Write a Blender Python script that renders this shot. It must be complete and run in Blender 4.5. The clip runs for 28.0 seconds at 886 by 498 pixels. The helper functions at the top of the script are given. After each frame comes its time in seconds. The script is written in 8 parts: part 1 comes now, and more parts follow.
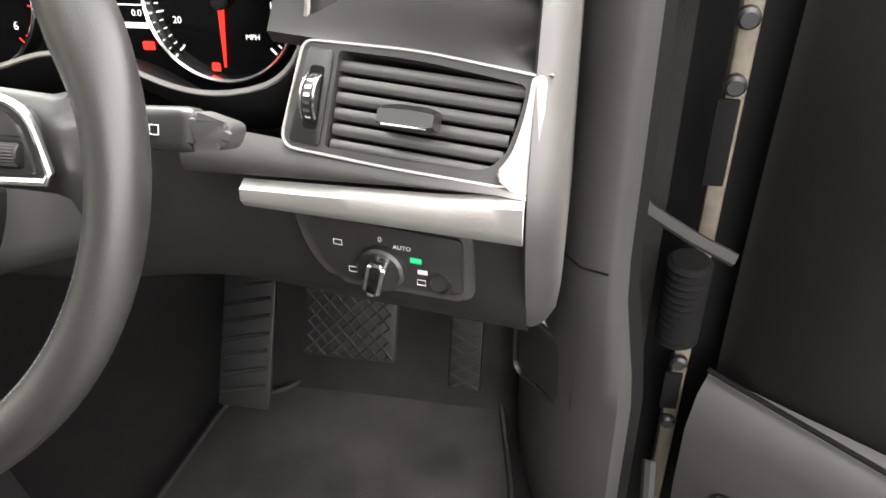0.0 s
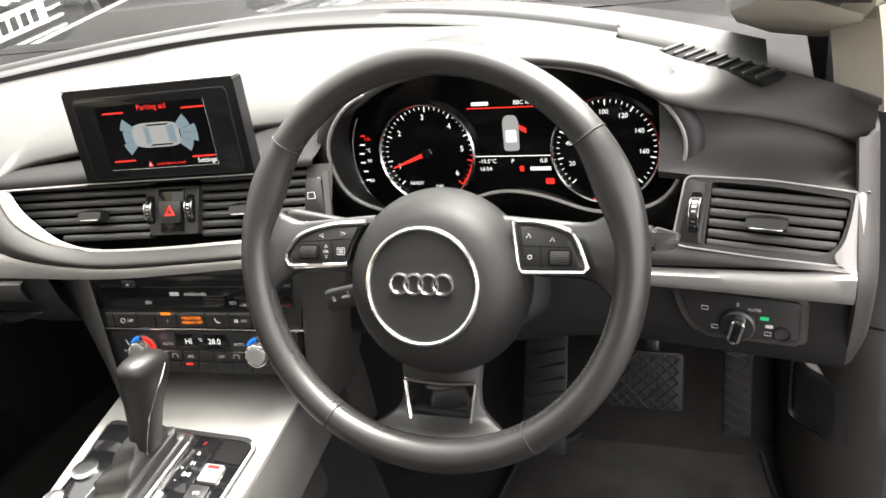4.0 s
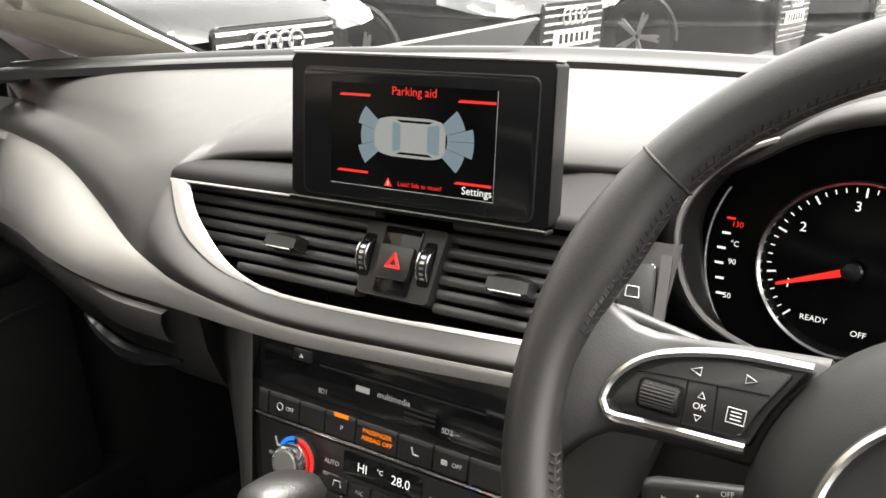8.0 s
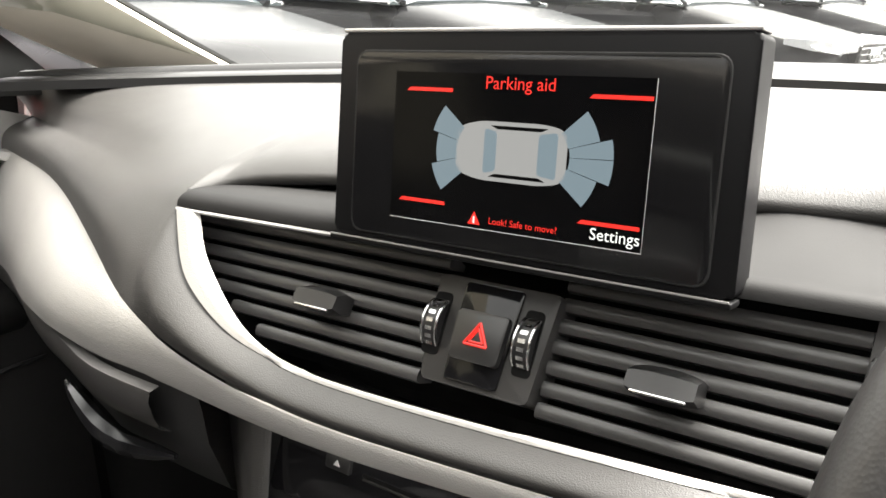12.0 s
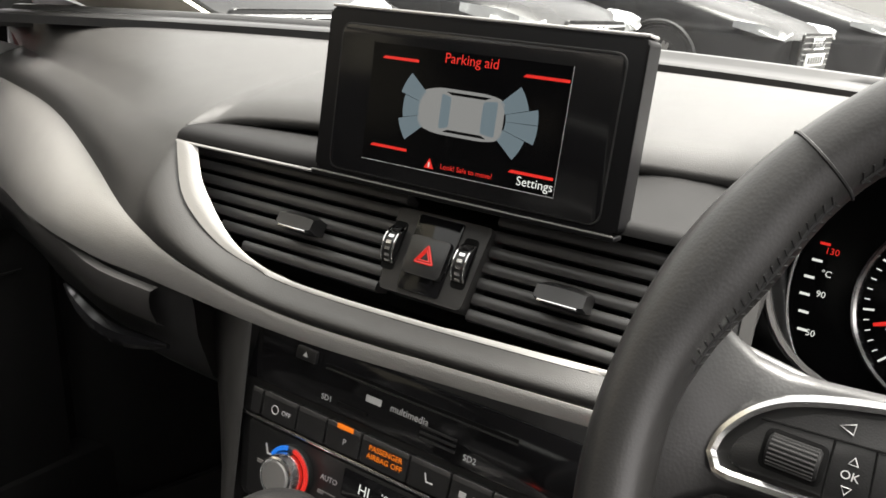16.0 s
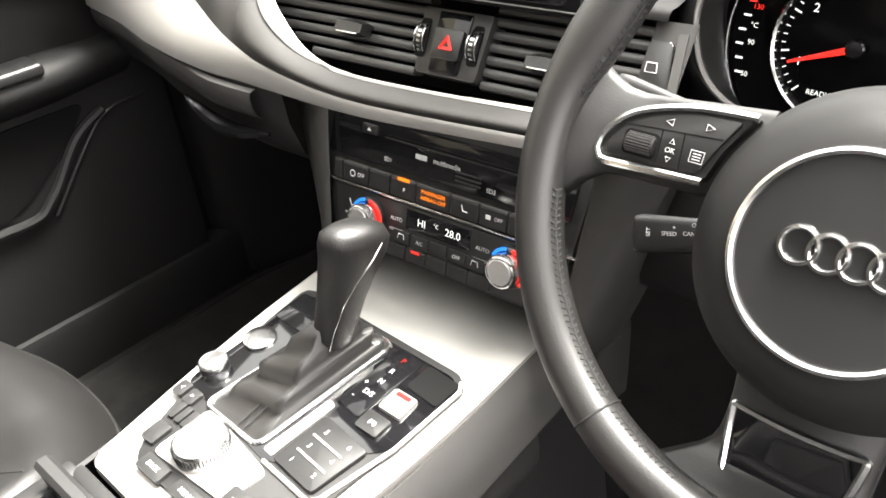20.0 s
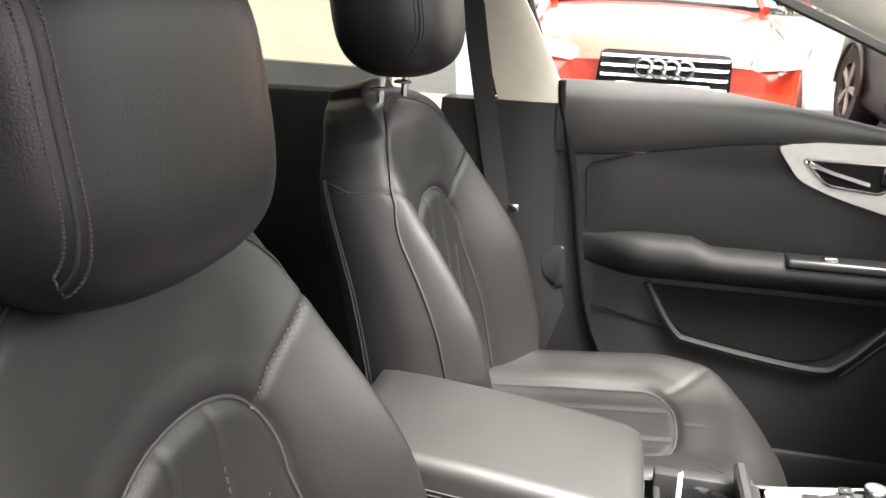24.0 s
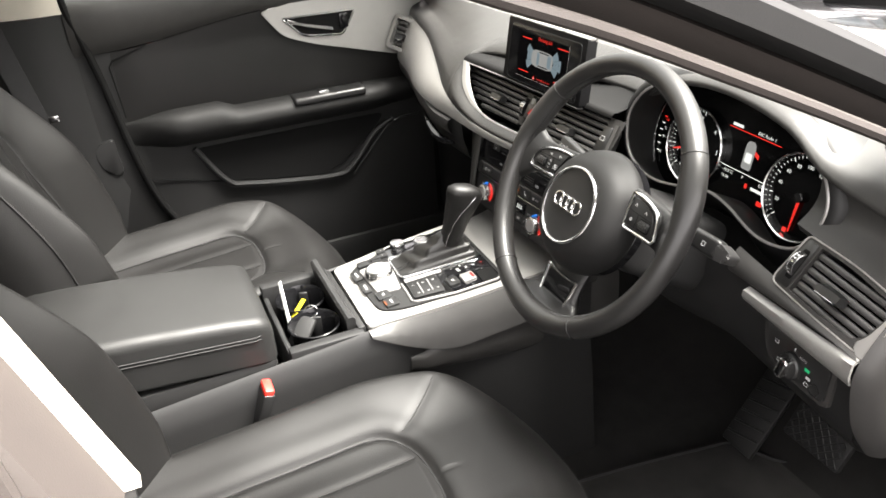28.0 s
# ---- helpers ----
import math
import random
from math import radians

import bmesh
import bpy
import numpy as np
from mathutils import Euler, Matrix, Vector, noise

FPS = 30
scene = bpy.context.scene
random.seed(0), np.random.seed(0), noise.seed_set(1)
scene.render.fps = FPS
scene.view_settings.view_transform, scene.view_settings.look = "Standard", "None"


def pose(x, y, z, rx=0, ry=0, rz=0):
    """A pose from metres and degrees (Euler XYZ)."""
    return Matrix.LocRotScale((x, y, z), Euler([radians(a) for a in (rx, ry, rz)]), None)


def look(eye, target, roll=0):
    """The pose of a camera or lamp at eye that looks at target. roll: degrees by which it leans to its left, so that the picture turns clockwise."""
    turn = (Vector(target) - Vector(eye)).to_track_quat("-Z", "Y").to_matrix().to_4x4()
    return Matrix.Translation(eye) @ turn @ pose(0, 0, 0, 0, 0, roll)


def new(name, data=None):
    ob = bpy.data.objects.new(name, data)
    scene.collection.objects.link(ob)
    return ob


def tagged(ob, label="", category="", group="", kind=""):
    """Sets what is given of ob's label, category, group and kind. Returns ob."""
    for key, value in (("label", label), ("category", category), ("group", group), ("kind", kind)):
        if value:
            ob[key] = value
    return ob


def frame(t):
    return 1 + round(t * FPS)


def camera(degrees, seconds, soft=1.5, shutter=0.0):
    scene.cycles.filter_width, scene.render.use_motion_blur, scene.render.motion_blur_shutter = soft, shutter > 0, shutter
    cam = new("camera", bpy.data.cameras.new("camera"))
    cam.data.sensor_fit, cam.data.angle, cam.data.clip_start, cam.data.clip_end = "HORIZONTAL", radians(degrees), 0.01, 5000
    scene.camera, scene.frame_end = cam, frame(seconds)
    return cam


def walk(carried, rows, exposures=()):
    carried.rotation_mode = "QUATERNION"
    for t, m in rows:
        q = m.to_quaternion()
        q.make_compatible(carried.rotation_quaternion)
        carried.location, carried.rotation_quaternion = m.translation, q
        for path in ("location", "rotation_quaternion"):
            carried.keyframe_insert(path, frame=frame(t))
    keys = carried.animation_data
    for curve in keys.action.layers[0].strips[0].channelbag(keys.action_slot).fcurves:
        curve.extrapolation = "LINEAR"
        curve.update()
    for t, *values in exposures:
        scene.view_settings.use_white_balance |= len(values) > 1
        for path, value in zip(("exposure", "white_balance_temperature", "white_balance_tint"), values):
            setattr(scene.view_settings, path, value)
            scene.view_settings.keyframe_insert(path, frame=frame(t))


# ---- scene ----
# ---------------------------------------------------------------- camera
cam = camera(57.64, 28.0, soft=1.6)
PATH = [
    (0, (0.7535, 0.1906, 1.1150), (0.6269, 0.9727, 0.5049), 1.99),
    (0.5, (0.7255, 0.2357, 1.0823), (0.5576, 0.9779, 0.4335), 0.73),
    (1, (0.7214, 0.2221, 1.1048), (0.5410, 0.9537, 0.4474), -1.96),
    (1.5, (0.6845, 0.0971, 1.2040), (0.4789, 0.8478, 0.5762), -6.15),
    (2, (0.6430, -0.0279, 1.2606), (0.3987, 0.7483, 0.6793), -7.92),
    (2.5, (0.6226, -0.0854, 1.2822), (0.3431, 0.7078, 0.7411), -8.46),
    (4.5, (0.5994, -0.0856, 1.2659), (0.2551, 0.7011, 0.7535), -5.14),
    (5, (0.5569, 0.0452, 1.2055), (0.1470, 0.8038, 0.6990), -3.76),
    (5.5, (0.5037, 0.1511, 1.1427), (0.0450, 0.8758, 0.6286), -3.51),
    (6, (0.4685, 0.1728, 1.0908), (-0.0057, 0.9026, 0.5983), -3.09),
    (6.5, (0.3894, 0.1993, 1.0734), (-0.1097, 0.9584, 0.6554), -0.72),
    (7, (0.3430, 0.2087, 1.0585), (-0.1808, 0.9712, 0.6788), -0.50),
    (7.5, (0.3463, 0.2009, 1.0689), (-0.1919, 0.9581, 0.6988), 0.72),
    (8, (0.3586, 0.1734, 1.0851), (-0.1878, 0.9256, 0.7167), 1.58),
    (8.5, (0.3656, 0.1558, 1.0866), (-0.2059, 0.8906, 0.7214), 1.57),
    (9, (0.3353, 0.1916, 1.0325), (-0.2848, 0.9037, 0.7032), 0.91),
    (9.5, (0.2873, 0.2163, 1.0422), (-0.3400, 0.9397, 0.7535), 0.56),
    (10, (0.2579, 0.2520, 1.0243), (-0.3694, 0.9714, 0.7259), 2.17),
    (10.5, (0.2273, 0.3026, 1.0143), (-0.3808, 1.0329, 0.7030), 3.05),
    (11, (0.2182, 0.3106, 0.9981), (-0.3746, 1.0491, 0.6767), 3.83),
    (11.5, (0.2115, 0.3141, 0.9993), (-0.3782, 1.0469, 0.6600), 3.16),
    (12, (0.2251, 0.3061, 1.0205), (-0.3855, 1.0340, 0.7085), 2.22),
    (12.5, (0.2311, 0.2895, 1.0379), (-0.3679, 1.0430, 0.7671), 2.76),
    (13, (0.2307, 0.3006, 1.0146), (-0.3835, 1.0612, 0.8043), 3.77),
    (13.5, (0.2254, 0.3045, 1.0220), (-0.3569, 1.0854, 0.7956), 4.51),
    (15.5, (0.2709, 0.2606, 1.0632), (-0.3160, 1.0111, 0.7592), 5.80),
    (16, (0.2909, 0.2152, 1.0438), (-0.2524, 0.9754, 0.6877), 7.38),
    (16.5, (0.3058, 0.1991, 1.0482), (-0.2354, 0.9417, 0.6537), 7.77),
    (17, (0.3157, 0.1871, 1.0395), (-0.2411, 0.9137, 0.6371), 7.21),
    (17.5, (0.3202, 0.1845, 1.0340), (-0.2396, 0.9054, 0.6253), 6.92),
    (18, (0.3418, 0.1894, 1.0093), (-0.2302, 0.8996, 0.5989), 6.27),
    (18.5, (0.4098, 0.1832, 1.0114), (-0.1830, 0.8676, 0.5871), 4.26),
    (19, (0.4411, 0.1537, 1.0444), (-0.1562, 0.8003, 0.5699), 0.81),
    (19.5, (0.4513, 0.1246, 1.1021), (-0.1238, 0.7383, 0.5612), -1.33),
    (20, (0.4422, 0.1134, 1.1093), (-0.1074, 0.7131, 0.5275), -0.95),
    (20.5, (0.4666, 0.0828, 1.1242), (-0.0832, 0.6496, 0.5107), 1.33),
    (21, (0.5053, 0.0347, 1.1525), (-0.0798, 0.5353, 0.5144), 2.03),
    (21.5, (0.5336, 0.0130, 1.1876), (-0.0823, 0.4702, 0.5461), 2.37),
    (22, (0.5771, -0.0075, 1.2335), (-0.1229, 0.3397, 0.6094), 1.42),
    (22.5, (0.6673, 0.0045, 1.2377), (-0.1601, 0.1484, 0.6948), -1.22),
    (24.5, (0.8809, 0.0184, 1.1894), (-0.0322, -0.2085, 0.8507), 3.13),
    (25, (0.8880, 0.0158, 1.1820), (-0.0296, -0.1994, 0.8478), 2.14),
    (25.5, (0.8883, 0.0184, 1.1970), (-0.0296, -0.1947, 0.8623), 2.06),
    (26, (0.8789, 0.0163, 1.2164), (-0.0407, -0.1949, 0.8851), 1.33),
    (26.5, (0.8719, 0.0278, 1.2334), (-0.0466, -0.1388, 0.8747), -0.50),
    (27, (0.9324, 0.0211, 1.2680), (0.0223, 0.0261, 0.8502), -0.58),
    (27.5, (1.0097, -0.0154, 1.3621), (0.1580, 0.1734, 0.8679), -1.21),
    (28, (1.1582, -0.0745, 1.4027), (0.3818, 0.2656, 0.8722), -0.44),
]
EXPOSURES = [(0.0, 5.8), (1.0, 6.4), (2.0, 5.72), (5.0, 5.05), (6.0, 5.35), (7.0, 4.75), (8.0, 4.72), (11.0, 4.6), (12.0, 4.98), (13.0, 4.1), (15.5, 4.15), (16.2, 4.25), (17.0, 5.1), (18.0, 5.3), (20.0, 5.3), (22.0, 5.15), (25.0, 5.05), (26.5, 5.05), (27.2, 4.8), (28.0, 4.6)]
walk(cam, [(t, look(eye, target, roll)) for t, eye, target, roll in PATH], EXPOSURES)

# ---------------------------------------------------------------- light: a bright overcast sky and a soft high sun
SUN_ELEVATION, SUN_ROTATION = radians(65), radians(20)
world = bpy.data.worlds.new("overcast_sky")
scene.world = world
world.use_nodes = True
wn, wl = world.node_tree.nodes, world.node_tree.links
sky = wn.new("ShaderNodeTexSky")
sky.sky_type, sky.sun_disc, sky.sun_elevation, sky.sun_rotation = "NISHITA", False, SUN_ELEVATION, SUN_ROTATION
sky.air_density, sky.dust_density, sky.ozone_density = 1.0, 4.0, 1.0
grey = wn.new("ShaderNodeHueSaturation")
grey.inputs["Saturation"].default_value = 0.10
wl.new(sky.outputs[0], grey.inputs["Color"])
warm = wn.new("ShaderNodeVectorMath")
warm.operation = "MULTIPLY"
warm.inputs[1].default_value = (1.07, 1.0, 0.96)
wl.new(grey.outputs[0], warm.inputs[0])
wl.new(warm.outputs[0], wn["Background"].inputs["Color"])
wn["Background"].inputs["Strength"].default_value = 0.06
sun = new("sun", bpy.data.lights.new("sun", "SUN"))
sun.data.energy, sun.data.angle, sun.data.color = 1.5, radians(35), (1.0, 0.96, 0.90)
sun.matrix_world = Matrix.Rotation(-SUN_ROTATION, 4, "Z") @ pose(0, 0, 8, -25, 0, 0)

# ---------------------------------------------------------------- materials


def mat(name, color, rough=0.5, metal=0.0, vary=0.12, scale=40.0, grain=0.0, grain_scale=900.0, cells=False, coat=0.0, spec=0.5, rvary=0.12, sheen=0.0):
    """A surface whose colour and gloss vary at two scales, with a fine relief."""
    m = bpy.data.materials.new(name)
    m.use_nodes = True
    n, l = m.node_tree.nodes, m.node_tree.links
    b = n["Principled BSDF"]
    co = n.new("ShaderNodeTexCoord")
    big, small = n.new("ShaderNodeTexNoise"), n.new("ShaderNodeTexNoise")
    big.inputs["Scale"].default_value, small.inputs["Scale"].default_value = scale * 0.15, scale
    big.inputs["Detail"].default_value, small.inputs["Detail"].default_value = 3.0, 4.0
    for tex in (big, small):
        l.new(co.outputs["Object"], tex.inputs["Vector"])
    add = n.new("ShaderNodeMath")
    add.operation = "ADD"
    l.new(big.outputs["Fac"], add.inputs[0])
    l.new(small.outputs["Fac"], add.inputs[1])
    ramp = n.new("ShaderNodeMapRange")
    ramp.inputs["From Min"].default_value, ramp.inputs["From Max"].default_value = 0.6, 1.4
    ramp.inputs["To Min"].default_value, ramp.inputs["To Max"].default_value = 1 - vary, 1 + vary
    l.new(add.outputs[0], ramp.inputs["Value"])
    mul = n.new("ShaderNodeVectorMath")
    mul.operation = "SCALE"
    mul.inputs[0].default_value = color
    l.new(ramp.outputs[0], mul.inputs["Scale"])
    l.new(mul.outputs[0], b.inputs["Base Color"])
    rr = n.new("ShaderNodeMapRange")
    rr.inputs["From Min"].default_value, rr.inputs["From Max"].default_value = 0.3, 0.7
    rr.inputs["To Min"].default_value, rr.inputs["To Max"].default_value = max(0.02, rough * (1 - rvary)), min(1, rough * (1 + rvary))
    l.new(big.outputs["Fac"], rr.inputs["Value"])
    l.new(rr.outputs[0], b.inputs["Roughness"])
    b.inputs["Metallic"].default_value = metal
    b.inputs["Coat Weight"].default_value = coat
    b.inputs["Specular IOR Level"].default_value = spec
    b.inputs["Sheen Weight"].default_value = sheen
    if grain:
        tex = n.new("ShaderNodeTexVoronoi" if cells else "ShaderNodeTexNoise")
        tex.inputs["Scale"].default_value = grain_scale
        l.new(co.outputs["Object"], tex.inputs["Vector"])
        bump = n.new("ShaderNodeBump")
        bump.inputs["Strength"].default_value, bump.inputs["Distance"].default_value = grain, 0.0006
        l.new(tex.outputs["Distance" if cells else "Fac"], bump.inputs["Height"])
        l.new(bump.outputs[0], b.inputs["Normal"])
    return m


def glow(name, color, strength):
    m = bpy.data.materials.new(name)
    m.use_nodes = True
    b = m.node_tree.nodes["Principled BSDF"]
    b.inputs["Base Color"].default_value = (0.004, 0.004, 0.004, 1)
    b.inputs["Roughness"].default_value = 0.3
    b.inputs["Emission Color"].default_value = (*color, 1)
    b.inputs["Emission Strength"].default_value = strength / 24.0
    return m


def glass(name, tint=(0.9, 0.95, 0.93), rough=0.0):
    m = bpy.data.materials.new(name)
    m.use_nodes = True
    n, l = m.node_tree.nodes, m.node_tree.links
    clear, gloss, mix, edge, power = n.new("ShaderNodeBsdfTransparent"), n.new("ShaderNodeBsdfGlossy"), n.new("ShaderNodeMixShader"), n.new("ShaderNodeLayerWeight"), n.new("ShaderNodeMath")
    clear.inputs["Color"].default_value = (*tint, 1)
    gloss.inputs["Roughness"].default_value = 0.02
    edge.inputs["Blend"].default_value = 0.5
    power.operation = "POWER"
    power.inputs[1].default_value = 5.0
    half = n.new("ShaderNodeMath")
    half.operation = "MULTIPLY_ADD"
    half.inputs[1].default_value, half.inputs[2].default_value = 0.85, 0.03
    l.new(edge.outputs["Facing"], power.inputs[0])
    l.new(power.outputs[0], half.inputs[0])
    l.new(half.outputs[0], mix.inputs[0])
    l.new(clear.outputs[0], mix.inputs[1])
    l.new(gloss.outputs[0], mix.inputs[2])
    l.new(mix.outputs[0], n["Material Output"].inputs["Surface"])
    return m


PAD = mat("soft_dash_pad", (0.023, 0.0223, 0.0212), 0.44, grain=0.25, grain_scale=1400, cells=True, vary=0.12, spec=0.36)
PLASTIC = mat("black_plastic", (0.011, 0.011, 0.011), 0.48, grain=0.15, grain_scale=1500, vary=0.12, spec=0.32)
PLASTIC_SATIN = mat("satin_black_plastic", (0.011, 0.011, 0.011), 0.36, vary=0.10)
DISPLAY_BLACK = mat("matt_display_housing", (0.0045, 0.0045, 0.0048), 0.46, vary=0.08, spec=0.10)
# base colour lowered to stand for the shade under the pad's lip
SHELF_SHADED = mat("shaded_shelf_plastic", (0.0055, 0.0054, 0.0053), 0.62, grain=0.15, grain_scale=1500, vary=0.12, spec=0.12)
GLOSS = mat("gloss_black", (0.005, 0.005, 0.0055), 0.10, coat=0.0, spec=0.35, vary=0.2, rvary=0.3)
SLAT = mat("grey_vent_slat", (0.042, 0.041, 0.040), 0.36, vary=0.08)
PIANO = mat("piano_black", (0.004, 0.004, 0.0045), 0.06, spec=0.7, vary=0.2)
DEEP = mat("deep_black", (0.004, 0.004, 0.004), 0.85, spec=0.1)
LEATHER = mat("black_leather", (0.0056, 0.0054, 0.0052), 0.48, grain=0.24, grain_scale=600, cells=True, vary=0.24, scale=14, spec=0.31)
LEATHER_WHEEL = mat("smooth_wheel_leather", (0.0135, 0.0132, 0.0128), 0.38, spec=0.5, grain=0.08, grain_scale=800, cells=True, vary=0.12)
AIRBAG = mat("matt_airbag_cover", (0.0095, 0.0094, 0.0092), 0.56, grain=0.09, grain_scale=1600, cells=True, vary=0.12, spec=0.24)
ARMREST_LEATHER = mat("grained_armrest_leather", (0.0095, 0.0095, 0.0092), 0.54, spec=0.38, grain=0.22, grain_scale=700, cells=True, vary=0.12)
SEAT_BACK = mat("black_seat_cloth", (0.008, 0.008, 0.0085), 0.8, grain=0.3)
GREY_TIP = mat("grey_stalk_plastic", (0.022, 0.0215, 0.021), 0.5, vary=0.08)
DOOR_PAD = mat("soft_door_armrest", (0.010, 0.010, 0.0098), 0.62, grain=0.2, grain_scale=900, cells=True, vary=0.15, spec=0.25)
STITCH = mat("grey_thread", (0.020, 0.019, 0.0185), 0.7)
STITCH_DARK = mat("dark_thread", (0.005, 0.005, 0.005), 0.7)
TRIM_GREY = mat("grey_black_trim", (0.026, 0.025, 0.024), 0.50, grain=0.2, grain_scale=1300, vary=0.12, spec=0.36)
SILVER = mat("brushed_silver_trim", (0.305, 0.299, 0.286), 0.46, metal=0.6, grain=0.25, grain_scale=1100, cells=True, vary=0.05)
SILVER_SOFT = mat("satin_silver_paint", (0.30, 0.292, 0.284), 0.40, metal=0.6, vary=0.05)
# darker copy of the silver, for the shaded side of the console
SILVER_SHADED = mat("shaded_flank_silver", (0.060, 0.059, 0.057), 0.50, metal=0.5, vary=0.06)
# silver darkened as if turned away from the sky
SATIN_SHADED = mat("shaded_satin_silver", (0.055, 0.054, 0.052), 0.48, metal=0.5, vary=0.06)
CHROME = mat("satin_chrome", (0.72, 0.72, 0.72), 0.20, metal=1.0, vary=0.04)
CARPET = mat("grey_carpet", (0.0080, 0.0078, 0.0074), 0.95, grain=1.0, grain_scale=420, vary=0.60, scale=26, sheen=0.06, spec=0.15)
MAT_CARPET = mat("worn_floor_mat", (0.0110, 0.0107, 0.0100), 0.95, grain=1.0, grain_scale=480, vary=0.75, scale=22, sheen=0.06, spec=0.15)
RUBBER = mat("black_rubber", (0.007, 0.007, 0.007), 0.65, spec=0.25, grain=0.2)
CREAM = mat("cream_headliner", (0.42, 0.39, 0.33), 0.85, grain=0.4, grain_scale=900, vary=0.06)
TAUPE = mat("taupe_seal_fabric", (0.022, 0.017, 0.0145), 0.8, grain=0.4, grain_scale=700)
BLACK_PAINT = mat("black_car_paint", (0.010, 0.010, 0.011), 0.12, coat=1.0, vary=0.1)
METAL_DIRTY = mat("galvanised_metal", (0.085, 0.074, 0.056), 0.55, metal=0.3, vary=0.6, scale=45)
METAL_DARK = mat("dark_steel", (0.03, 0.03, 0.031), 0.40, metal=0.7, vary=0.2)
WHITE_MARK = glow("white_marking", (0.80, 0.80, 0.80), 0.28)
DIM_MARK = mat("grey_marking", (0.42, 0.42, 0.42), 0.6)
RED_MARK = mat("red_marking", (0.75, 0.02, 0.03), 0.5)
RED_PLASTIC = mat("red_plastic", (0.72, 0.03, 0.02), 0.4)
YELLOW = mat("yellow_tag", (0.75, 0.66, 0.03), 0.5)
PAPER = mat("white_card", (0.75, 0.75, 0.73), 0.7)
RED_LIGHT = glow("red_light", (1.0, 0.03, 0.02), 1.0)
AMBER_LIGHT = glow("amber_light", (1.0, 0.22, 0.01), 1.2)
BLUE_LIGHT = glow("blue_light", (0.02, 0.25, 1.0), 1.0)
GREEN_LIGHT = glow("green_light", (0.03, 0.7, 0.25), 0.6)
WHITE_LIGHT = glow("white_light", (0.95, 0.97, 0.9), 1.1)
SLATE_LIGHT = glow("slate_light", (0.19, 0.25, 0.28), 0.9)
PALE_LIGHT = glow("pale_light", (0.50, 0.50, 0.48), 0.62)
SCREEN_BLACK = mat("screen_black", (0.002, 0.002, 0.0022), 0.15, vary=0.05, spec=0.12)
SCREEN_GLASS = mat("screen_glass", (0.0055, 0.0055, 0.0058), 0.14, vary=0.05, spec=0.40)
PANE = glass("clear_window_glass", (0.72, 0.75, 0.72))
# rear glass with a dark tint added to cut the light from behind
DIMMING_GLASS = glass("dimming_rear_glass", (0.34, 0.36, 0.34))
TARMAC = mat("tarmac", (0.038, 0.037, 0.036), 0.9, grain=1.0, grain_scale=90, vary=0.3, scale=3)
CLADDING = mat("pale_cladding", (0.55, 0.54, 0.52), 0.6, vary=0.06, scale=1.5)

# ---------------------------------------------------------------- mesh helpers


def bm_new():
    return bmesh.new()


def finish(name, bm, material, smooth=35.0):
    me = bpy.data.meshes.new(name)
    bmesh.ops.recalc_face_normals(bm, faces=bm.faces)
    bm.to_mesh(me)
    bm.free()
    if material is not None:
        me.materials.append(material)
    if smooth:
        me.polygons.foreach_set("use_smooth", [True] * len(me.polygons))
        me.set_sharp_from_angle(angle=radians(smooth))
    return me


def part(name, bm, material, parent=None, label="", smooth=35.0):
    """Link a bmesh as one mesh under a thing or a part."""
    ob = new(name, finish(name, bm, material, smooth))
    if parent is not None:
        ob.parent = parent
    return tagged(ob, label)


def thing(name, label, category, m=None, group="", kind=""):
    ob = new(name)
    ob.empty_display_size = 0.05
    if m is not None:
        ob.matrix_world = m
    return tagged(ob, label, category, group, kind)


def single(name, bm, material, label, category, m=None, group="", kind="", smooth=35.0):
    ob = part(name, bm, material, None, label, smooth)
    if m is not None:
        ob.matrix_world = m
    return tagged(ob, label, category, group, kind)


def add_loft(bm, rings, closed=True, caps=True):
    vs = [[bm.verts.new(p) for p in ring] for ring in rings]
    n = len(vs[0])
    for a, b in zip(vs, vs[1:]):
        for i in range(n if closed else n - 1):
            j = (i + 1) % n
            bm.faces.new((a[i], a[j], b[j], b[i]))
    if caps and closed:
        bm.faces.new(vs[0][::-1])
        bm.faces.new(vs[-1])
    return bm


def loft(rings, closed=True, caps=True):
    return add_loft(bm_new(), rings, closed, caps)


def add_box(bm, c, s, bevel=0.0, seg=2, m=None):
    g = bmesh.ops.create_cube(bm, size=1.0)["verts"]
    mm = Matrix.Translation(c) @ Matrix.Diagonal((*s, 1))
    if m is not None:
        mm = m @ mm
    bmesh.ops.transform(bm, matrix=mm, verts=g)
    if bevel:
        es = list({e for v in g for e in v.link_edges})
        bmesh.ops.bevel(bm, geom=es, offset=bevel, segments=seg, affect="EDGES", profile=0.5)
    return bm


def box(c, s, bevel=0.0, seg=2, m=None):
    return add_box(bm_new(), c, s, bevel, seg, m)


def prism(outline, z0, z1, bevel=0.0, seg=2, bm=None):
    """A 2D outline in XY pulled from z0 to z1, its front edge (z1) rounded."""
    bm = bm or bm_new()
    lo = [bm.verts.new((x, y, z0)) for x, y in outline]
    hi = [bm.verts.new((x, y, z1)) for x, y in outline]
    n = len(lo)
    bm.faces.new(lo[::-1])
    top = bm.faces.new(hi)
    for i in range(n):
        bm.faces.new((lo[i], lo[(i + 1) % n], hi[(i + 1) % n], hi[i]))
    if bevel:
        bmesh.ops.bevel(bm, geom=list(top.edges), offset=bevel, segments=seg, affect="EDGES", profile=0.5)
    return bm


